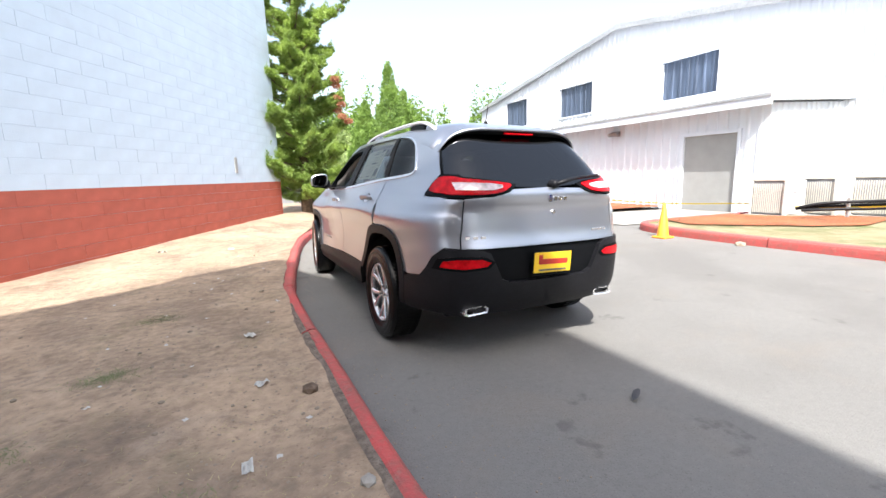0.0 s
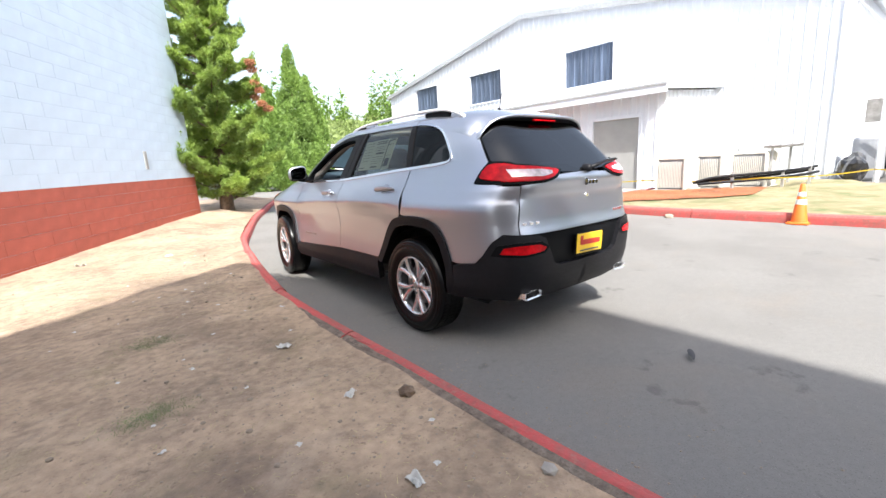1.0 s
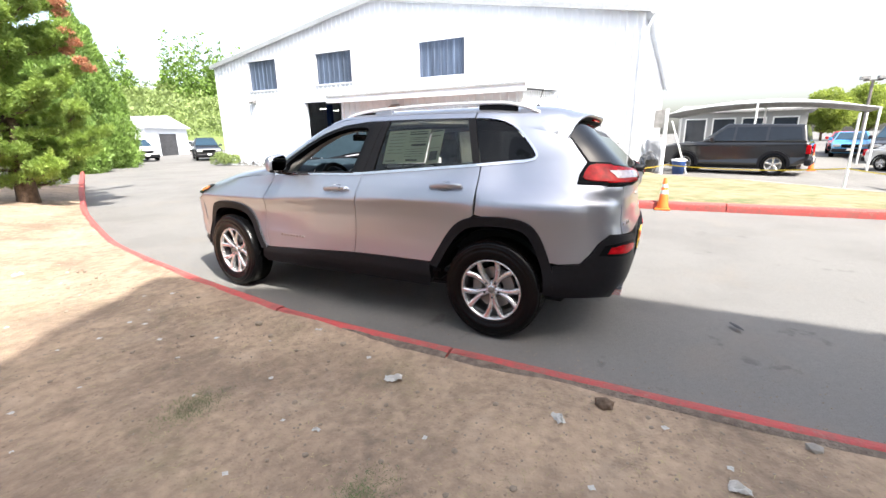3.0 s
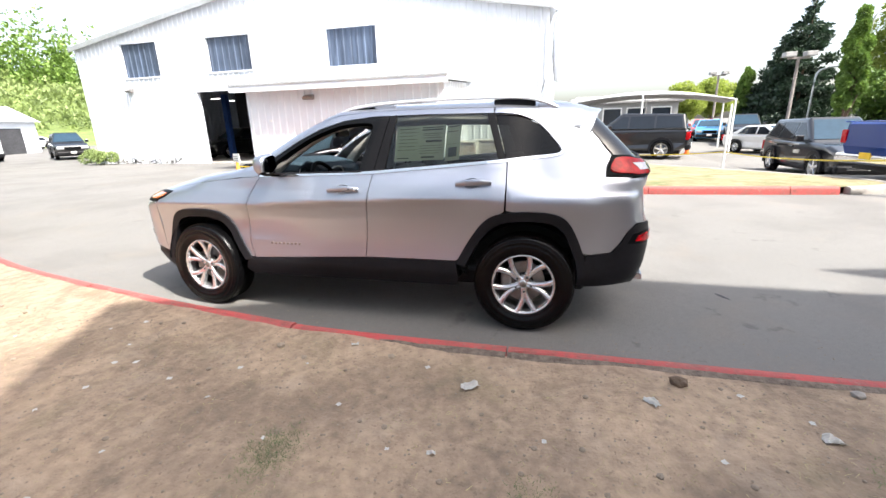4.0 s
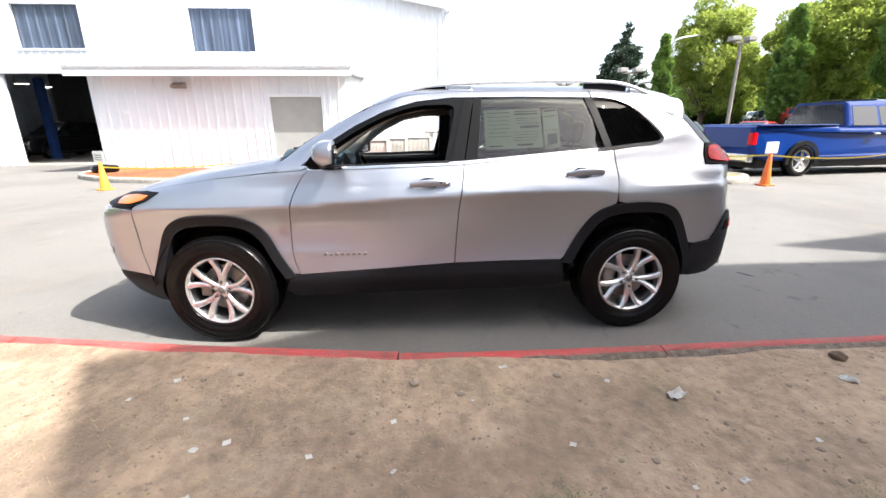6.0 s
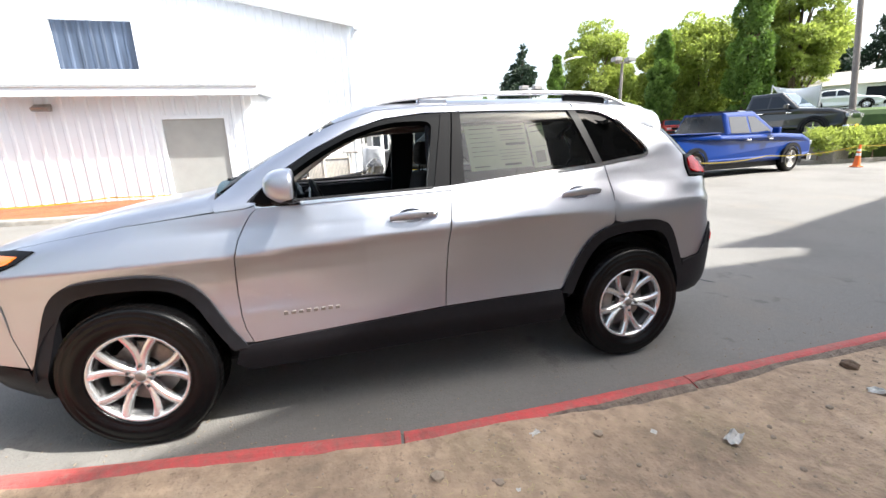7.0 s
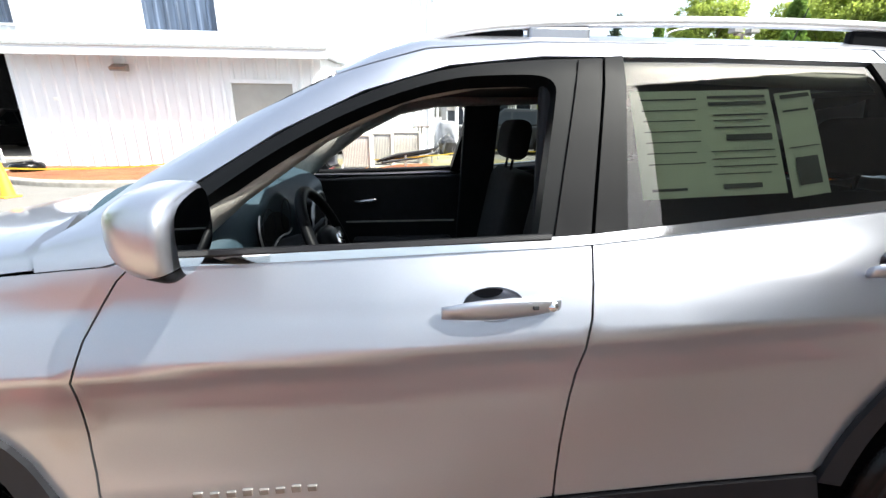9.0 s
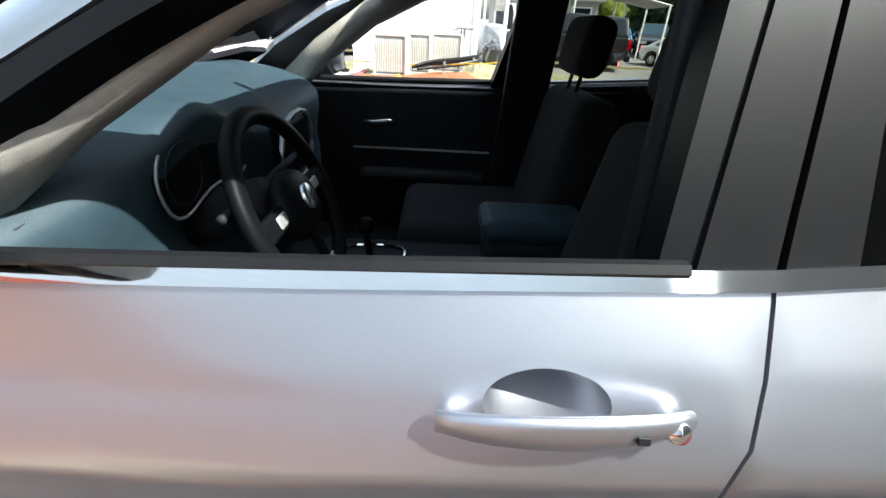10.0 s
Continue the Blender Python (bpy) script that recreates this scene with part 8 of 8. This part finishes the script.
def corner_clutter():
    th = thing("white_post", "white steel post with a grey panel beside the building corner", "post", (15.6, -2.1, -0.18))
    part("pole", rod(bmesh.new(), (0, 0, 0), (0, 0, 2.45), 0.07, 0.07, 12), M["white"], th)
    part("panel", box(bmesh.new(), (-0.04, 0.08, 1.75), (0.02, 0.42, 2.42), 0.01), M["tile"], th)
    part("brace", rod(bmesh.new(), (0.3, -0.9, 0), (0.0, -0.2, 2.0), 0.03, 0.03, 8), M["white"], th)
    th = thing("tarp_heap", "grey tarpaulin-covered crate against the wall corner", "crate", (16.6, -1.75, -0.18))
    bm = bmesh.new()
    box(bm, (-0.7, -0.35, 0), (0.6, 0.35, 1.35), 0.12, 3)
    for v in bm.verts:
        v.co += Vector((noise.noise(v.co * 2.1), noise.noise(v.co * 2.1 + Vector((5, 0, 0))), 0)) * 0.08
    part("tarpaulin", bm, M["tarp"], th, smooth=True)
    th = thing("plastic_bin", "blue plastic bin with a pale lid beside the post", "bin", (15.8, -2.7, -0.18))
    part("bin_body", lathe(bmesh.new(), [(0.0, 0), (0.2, 0), (0.25, 0.5), (0.25, 0.52)], 24, "z"), M["bluebin"], th, smooth=True)
    part("bin_lid", lathe(bmesh.new(), [(0.265, 0.5), (0.265, 0.57), (0.0, 0.60)], 24, "z"), M["white"], th, smooth=True)
    th = thing("refuse_bag", "black refuse bag leaning at the wall corner", "bag", (14.9, -1.65, -0.17))
    bm = bmesh.new()
    bmesh.ops.create_icosphere(bm, subdivisions=3, radius=0.33)
    for v in bm.verts:
        v.co = v.co * (1 + 0.25 * noise.noise(v.co * 5)) + Vector((0, 0, 0.34))
        v.co.z = max(0, v.co.z) * 1.35
    part("bag", bm, M["blackpaint"], th)
    # stacked tyre by the annex
    th = thing("loose_tyre", "old black tyre lying on the mulch", "tyre", (9.9, 9.2, 0.03))
    part("tyre", lathe(bmesh.new(), [(0.20, 0.0), (0.28, -0.0), (0.33, 0.04), (0.345, 0.11), (0.33, 0.18), (0.28, 0.22), (0.20, 0.22), (0.22, 0.11)], 36, "z", closed=True), M["tyre"], th, smooth=True)


corner_clutter()


def lamp_post(name, label, at, h, r, kind):
    th = thing(name, label, "lamp post", at, group="lot lamp posts")
    if kind == "box":
        part("pole", rod(bmesh.new(), (0, 0, 0), (0, 0, h), r, r * 0.8, 12), M["pole"], th)
        part("crossarm", box(bmesh.new(), (-0.05, -0.6, h - 0.12), (0.05, 0.6, h), 0.01), M["pole"], th)
        for s in (-1, 1):
            part("lamp_head", box(bmesh.new(), (-0.35, s * 0.55 - 0.3, h), (0.2, s * 0.55 + 0.3, h + 0.28), 0.04, 2), M["tile"], th)
    else:
        pts = [(0, 0, 0), (0, 0, h * 0.55), (0, 0, h * 0.9), (0, -0.5, h * 0.97), (0, -2.4, h)]
        part("pole", tube(bmesh.new(), chaikin(pts, 2), r, 10), M["galv"], th, smooth=True)
        part("lamp_head", box(bmesh.new(), (-0.12, -3.0, h - 0.06), (0.12, -2.3, h + 0.07), 0.04, 2), M["galv"], th)


lamp_post("lot_floodlight", "wooden pole with twin lot floodlights", (29.0, -15.6, -0.1), 4.9, 0.10, "box")
lamp_post("lot_floodlight", "tall wooden pole with twin lot floodlights", (25.6, -21.2, 0.0), 6.3, 0.12, "box")
lamp_post("lot_floodlight", "far pole with twin lot floodlights", (46.0, -16.5, -0.1), 5.4, 0.12, "box")
lamp_post("street_lamp", "grey curved-arm street lamp", (40.5, -25.0, 0.0), 9.3, 0.10, "arm")
lamp_post("street_lamp", "grey curved-arm street lamp", (46.0, -24.5, 0.0), 5.6, 0.08, "arm")
th = thing("utility_pole", "dark wooden utility pole on the bank", "pole", (10.3, -21.0, 0.7))
part("pole", rod(bmesh.new(), (0, 0, 0), (0.35, 0.9, 9), 0.12, 0.09, 12), M["pole"], th)
part("base_block", box(bmesh.new(), (-0.3, -0.3, 0), (0.3, 0.3, 0.45), 0.03), M["concrete"], th)
th = thing("thin_post", "slim white steel post holding the caution tape", "post", (10.9, -6.4, -0.1))
part("post", rod(bmesh.new(), (0, 0, 0), (0, 0, 1.9), 0.03, 0.03, 10), M["white"], th)


def bank():
    o = [(10.6, -16.6), (16, -17.2), (24, -21.5), (45, -32), (80, -45), (80, -90), (0, -90), (7.6, -30), (9.3, -20.5)]
    bm = bmesh.new()
    prism(bm, o, -0.3, 0.85, "z", 0.35, 3)
    whole("raised_bank", bm, M["lawn"], "raised dark green grassy bank with the upper car lot on it", "bank", kind="structure", smooth=False)
    th = thing("bank_curb", "concrete curb at the foot of the bank", "curb", kind="structure")
    line = walk_line([(7.2, -30), (8.9, -20.5), (9.6, -17.2), (10.4, -16.2), (14, -16.4), (20, -18.7)], 0.3)
    for i in range(0, len(line) - 2, 10):
        curb_piece(line[i:i + 11], 0.16, 0.15, "curb_stone", th, M["concrete"])
    rng = np.random.default_rng(31)
    for x, y in ((9.35, -17.9), (9.2, -18.6), (9.05, -19.3), (8.9, -20.1), (9.5, -21.2), (8.7, -21.4), (8.4, -22.6), (9.3, -23.4), (8.0, -24.5)):
        th = thing("shrub", "low light green shrub at the foot of the bank", "shrub", (x, y, 0.2), group="bank shrubs")
        blobs = [((rng.normal() * 0.3, rng.normal() * 0.3, 0.35 + rng.uniform(0, 0.5)), (0.28, 0.28, 0.25)) for _ in range(12)]
        tagged(part("foliage", leaves_mesh("foliage", blobs, 2600, 0.05, rng, 1.6, 0.3), M["broad"], th), kind="stuff")
        part("stem", rod(bmesh.new(), (0, 0, -0.2), (0, 0, 0.5), 0.025, 0.01, 6), M["bark"], th)


bank()
for k, (x, y, c) in enumerate(((30, -30, "redpaint"), (34, -32, "whitepaint"), (38, -34, "blackpaint"), (42, -36, "whitepaint"))):
    sedan({"redpaint": "red_car", "whitepaint": "white_car", "blackpaint": "black_car"}[c], {"redpaint": "red", "whitepaint": "white", "blackpaint": "black"}[c] + " car parked on the upper lot under the trees", (x, y, 0.85), 60, c)


def far_house():
    th = thing("far_house", "low white house with a pale roof beyond the bank", "house", (23.6, -44.0, 2.35), 35, kind="structure")
    part("wall", box(bmesh.new(), (-5, -3, -0.1), (5, 3, 2.1)), M["white"], th)
    bm = bmesh.new()
    prism(bm, [(-3.5, 2.05), (0, 3.3), (3.5, 2.05)], -5.5, 5.5, "x")
    part("roof", bm, M["concrete"], th)
    for x in (-3, 0, 3):
        part("window", box(bmesh.new(), (x - 0.6, 3.0, 0.8), (x + 0.6, 3.03, 1.8)), M["tint2"], th)


far_house()


def upper_bank():
    bm = bmesh.new()
    prism(bm, [(6, -33), (21, -31.5), (34, -40), (60, -52), (60, -89), (0, -89)], 0.7, 2.35, "z", 1.2, 3)
    whole("upper_bank", bm, M["lawn"], "grassy upper terrace beyond the raised bank", "bank", kind="structure")
    # the concrete edge under the parked pickup
    th = thing("retaining_wall", "weathered grey concrete retaining wall under the black pickup", "wall", (12.05, -18.7, -0.2), head((12.05, -18.7), (11.1, -19.0)), kind="structure")
    part("block", box(bmesh.new(), (-1.35, -2.9, 0), (1.35, 2.75, 1.048), 0.02), M["concrete"], th)
    # a white sheet stretched over the spot behind it
    th = thing("tarp_awning", "white tarpaulin stretched between posts behind the black pickup", "awning", (12.8, -21.1, 0.85))
    ends = ((1.1, 0.2, 2.43), (-0.95, 0.0, 2.25), (-1.0, -0.1, 1.30), (0.5, 0.1, 1.70))
    a, b, c, d = (Vector(p) for p in ends)
    n = 10
    bm = bmesh.new()
    for side in (0.0, 0.012):
        g = []
        for i in range(n + 1):
            u = i / n
            row = []
            for j in range(n + 1):
                w = j / n
                p = (a * (1 - u) + b * u) * (1 - w) + (d * (1 - u) + c * u) * w
                p = p + Vector((0, side + 0.22 * math.sin(math.pi * u) * math.sin(math.pi * w) + 0.03 * math.sin(9 * u + 4 * w), -0.14 * math.sin(math.pi * u) * (1 - w)))
                row.append(bm.verts.new(p))
            g.append(row)
        for i in range(n):
            for j in range(n):
                bm.faces.new((g[i][j], g[i + 1][j], g[i + 1][j + 1], g[i][j + 1]))
    part("sheet", bm, M["canopy"], th, smooth=True)
    for p in (a, b):
        part("post", rod(bmesh.new(), (p.x, p.y, 0), (p.x, p.y, p.z + 0.05), 0.03, 0.03, 8), M["galv"], th)


upper_bank()


def white_shed():
    th = thing("white_shed", "small white shed at the end of the yard", "shed", (24.5, 49.5, -0.2), 25, kind="structure")
    part("wall", box(bmesh.new(), (-3.5, -3, 0), (3.5, 3, 3.0)), M["whitesteel"], th)
    bm = bmesh.new()
    prism(bm, [(-3.8, 2.9), (0, 4.2), (3.8, 2.9)], -3.4, 3.4, "y")
    part("roof", bm, M["whitesteel"], th)
    # no opening here: the shade inside is a flat dark panel on the wall
    part("doorway", box(bmesh.new(), (-1.4, -3.03, 0), (1.4, -3.0, 2.3)), M["dark"], th)


white_shed()


def scrap_heap():
    rng = random.Random(12)
    th = thing("scrap_heap", "low heap of dark scrap metal and hoses along the white wall", "scrap", (14.6, 19.0, -0.16))
    for k in range(46):
        y = rng.uniform(-2.0, 2.6)
        p = Vector((rng.uniform(-0.25, 0.3), y, rng.uniform(0.02, 0.12)))
        q = p + Vector((rng.uniform(-0.2, 0.2), rng.uniform(-0.5, 0.5), rng.uniform(0.0, 0.28)))
        part("scrap_bar", tube(bmesh.new(), [p, (p + q) / 2 + Vector((0, 0, rng.uniform(-0.02, 0.1))), q], 0.022, 5), M["steel" if k % 3 else "cladding"], th)
    nr = np.random.default_rng(8)
    th = thing("bush", "yellow-green bush at the building corner", "bush", (14.4, 22.3, -0.16))
    blobs = [((nr.normal() * 0.3, nr.normal() * 0.5, 0.3 + nr.uniform(0, 0.3)), (0.3, 0.3, 0.25)) for _ in range(10)]
    tagged(part("foliage", leaves_mesh("foliage", blobs, 3000, 0.05, nr, 1.5, 0.3), M["hill"], th), kind="stuff")
    part("stem", rod(bmesh.new(), (0, 0, 0), (0, 0, 0.4), 0.02, 0.01, 6), M["bark"], th)


scrap_heap()


# ---- small things on the soil ----
def soil_height(x, y):
    dist = max(0.0, -1.42 - x)
    edge = min(1.0, dist / 0.3)
    h = 0.143 - 0.016 * edge - sunk(x, y) + edge * (0.035 * noise.noise((x * 0.7, y * 0.7, 3)) + 0.018 * noise.noise((x * 2.3, y * 2.3, 7)) + 0.006 * noise.noise((x * 9, y * 9, 1)))
    return h + 0.03 * min(max(y - 2.5, 0.0), 6.0) * min(1.0, dist / 1.2)


def rough_lump(r, seed, flat=0.6):
    bm = bmesh.new()
    bmesh.ops.create_icosphere(bm, subdivisions=1, radius=r)
    for v in bm.verts:
        v.co *= 1 + 0.35 * noise.noise(v.co * (2.0 / r) + Vector((seed, 0, 0)))
        v.co.z *= flat
    return mesh_of(bm, "lump")


def soil_clutter():
    rng = random.Random(21)
    # pebbles and grit: too many to count
    verts, faces = [], []
    base = rough_lump(1.0, 2)
    bv = [v.co.copy() for v in base.vertices]
    bf = [tuple(p.vertices) for p in base.polygons]
    for k in range(2600):
        x, y = -1.5 - abs(rng.gauss(0, 1.1)), rng.uniform(-4.6, 3.6)
        r = rng.uniform(0.002, 0.008) * (2.2 if rng.random() < 0.05 else 1)
        a = rng.uniform(0, math.tau)
        o = len(verts)
        z = soil_height(x, y) + r * 0.2
        for v in bv:
            verts.append((x + r * (v.x * math.cos(a) - v.y * math.sin(a)), y + r * (v.x * math.sin(a) + v.y * math.cos(a)), z + r * v.z))
        faces += [tuple(i + o for i in f) for f in bf]
    me = bpy.data.meshes.new("pebbles")
    me.from_pydata(verts, [], faces)
    me.materials.append(M["stone"])
    tagged(new("pebbles", me), "grey-brown pebbles and grit strewn over the soil", "pebbles", kind="stuff")
    # grit washed along the road side of the kerb
    verts, faces = [], []
    for k in range(900):
        y = rng.uniform(-5.0, 3.4)
        edge = float(np.interp(y, [p[1] for p in CURB], [p[0] for p in CURB])) + 0.07
        x = edge + abs(rng.gauss(0, 0.28))
        r = rng.uniform(0.0015, 0.006)
        o = len(verts)
        for v in bv:
            verts.append((x + r * v.x, y + r * v.y, 0.001 + r * 0.3 + r * v.z))
        faces += [tuple(i + o for i in f) for f in bf]
    me = bpy.data.meshes.new("road_grit")
    me.from_pydata(verts, [], faces)
    me.materials.append(M["stone"])
    tagged(new("road_grit", me), "brown grit and crumbs of soil along the curb", "grit", kind="stuff")
    # straw and blades
    for nm, mat, count, lab, spots in (("dry_grass", "straw", 3200, "dry straw-coloured grass blades lying on the soil", None), ("weeds", "green", 9000, "small tufts of green weeds in the soil", [(-2.9, -2.2), (-2.6, -1.5), (-3.4, -1.9), (-2.2, -2.9), (-3.0, -3.0), (-2.5, -0.4), (-3.6, -0.8), (-3.3, -2.6), (-2.75, -2.75), (-3.7, -2.2), (-4.2, -2.9)])):
        verts, faces = [], []
        for k in range(count):
            if spots:
                cx, cy = spots[k % len(spots)]
                x, y = cx + rng.gauss(0, 0.085), cy + rng.gauss(0, 0.06)
            else:
                x, y = -1.55 - abs(rng.gauss(0, 1.0)), rng.uniform(-4.4, 4.0)
            z = soil_height(x, y)
            a, l = rng.uniform(0, math.tau), rng.uniform(0.008, 0.026) if spots else rng.uniform(0.015, 0.055)
            up = rng.uniform(0.2, 0.8) if spots else rng.uniform(0.02, 0.25)
            d = Vector((math.cos(a), math.sin(a), up)).normalized() * l
            s = Vector((-math.sin(a), math.cos(a), 0)) * (0.0016 if spots else 0.0014)
            o = len(verts)
            p = Vector((x, y, z + 0.002))
            verts += [tuple(p - s), tuple(p + s), tuple(p + d)]
            faces.append((o, o + 1, o + 2))
        me = bpy.data.meshes.new(nm)
        me.from_pydata(verts, [], faces)
        me.materials.append(M[mat])
        tagged(new(nm, me), lab, "grass", kind="stuff")
    # litter: crumpled sheets and scraps
    for x, y, r in ((-1.817, -1.15, 0.075), (-1.80, -2.05, 0.06), (-2.35, -1.08, 0.03), (-1.55, -0.35, 0.035), (-2.2, 0.2, 0.02), (-2.6, -1.9, 0.025), (-1.9, -2.75, 0.06), (-2.9, 3.6, 0.09), (-1.9, 3.3, 0.07)):
        bm = bmesh.new()
        bmesh.ops.create_grid(bm, x_segments=7, y_segments=7, size=r * 0.65)
        for v in bm.verts:
            q = v.co * (14 / (r * 10))
            v.co.z = abs(noise.noise(q + Vector((x, y, 0)))) * r * 0.7 + 0.004
            v.co.x *= 1 + 0.3 * noise.noise(q * 0.6)
            v.co.y *= 0.55
        bmesh.ops.transform(bm, matrix=pose(x, y, soil_height(x, y), 0, 0, rng.uniform(0, 180)), verts=bm.verts)
        whole("litter_scrap", bm, M["litter"], "crumpled white paper scrap lying on the soil", "litter", "litter on the soil")
    for k in range(40):
        x, y = -1.55 - abs(rng.gauss(0, 0.9)), rng.uniform(-4.0, 3.0)
        bm = bmesh.new()
        r = rng.uniform(0.008, 0.016)
        bmesh.ops.create_grid(bm, x_segments=2, y_segments=2, size=r)
        for v in bm.verts:
            v.co.z = rng.uniform(0.002, 0.008)
        bmesh.ops.transform(bm, matrix=pose(x, y, soil_height(x, y), 0, 0, rng.uniform(0, 180)), verts=bm.verts)
        whole("litter_chip", bm, M["litter"], "small pale scrap lying on the soil", "litter", "litter on the soil")
    # clods, a brown one by the kerb
    for x, y, r, mat, lab in ((-1.57, -2.22, 0.05, "bark", "dark reddish-brown clod beside the curb"), (-1.62, -0.62, 0.025, "stone", "small stone on the soil"), (-1.66, 0.12, 0.03, "stone", "small stone on the soil"), (-1.50, -3.05, 0.035, "concrete", "pale round stone beside the curb"), (-1.75, -0.1, 0.02, "stone", "small stone on the soil")):
        me = rough_lump(r, x)
        o = whole("stone", me, M[mat], lab, "stone", "stones on the soil")
        o.location = (x, y, soil_height(x, y) + r * 0.25)
    # on the asphalt
    me = rough_lump(0.07, 4.4, 0.25)
    o = whole("dark_rag", me, M["dark"], "dark flattened scrap on the asphalt", "litter")
    o.matrix_basis = pose(0.05, -2.95, 0.012, 0, 0, 30) @ Matrix.Diagonal((1.2, 0.3, 0.15, 1))
    me = rough_lump(0.08, 6.4, 0.6)
    o = whole("stone", me, M["stone"], "grey stone against the far curb", "stone")
    o.location = (5.30, -0.55, 0.03)


soil_clutter()
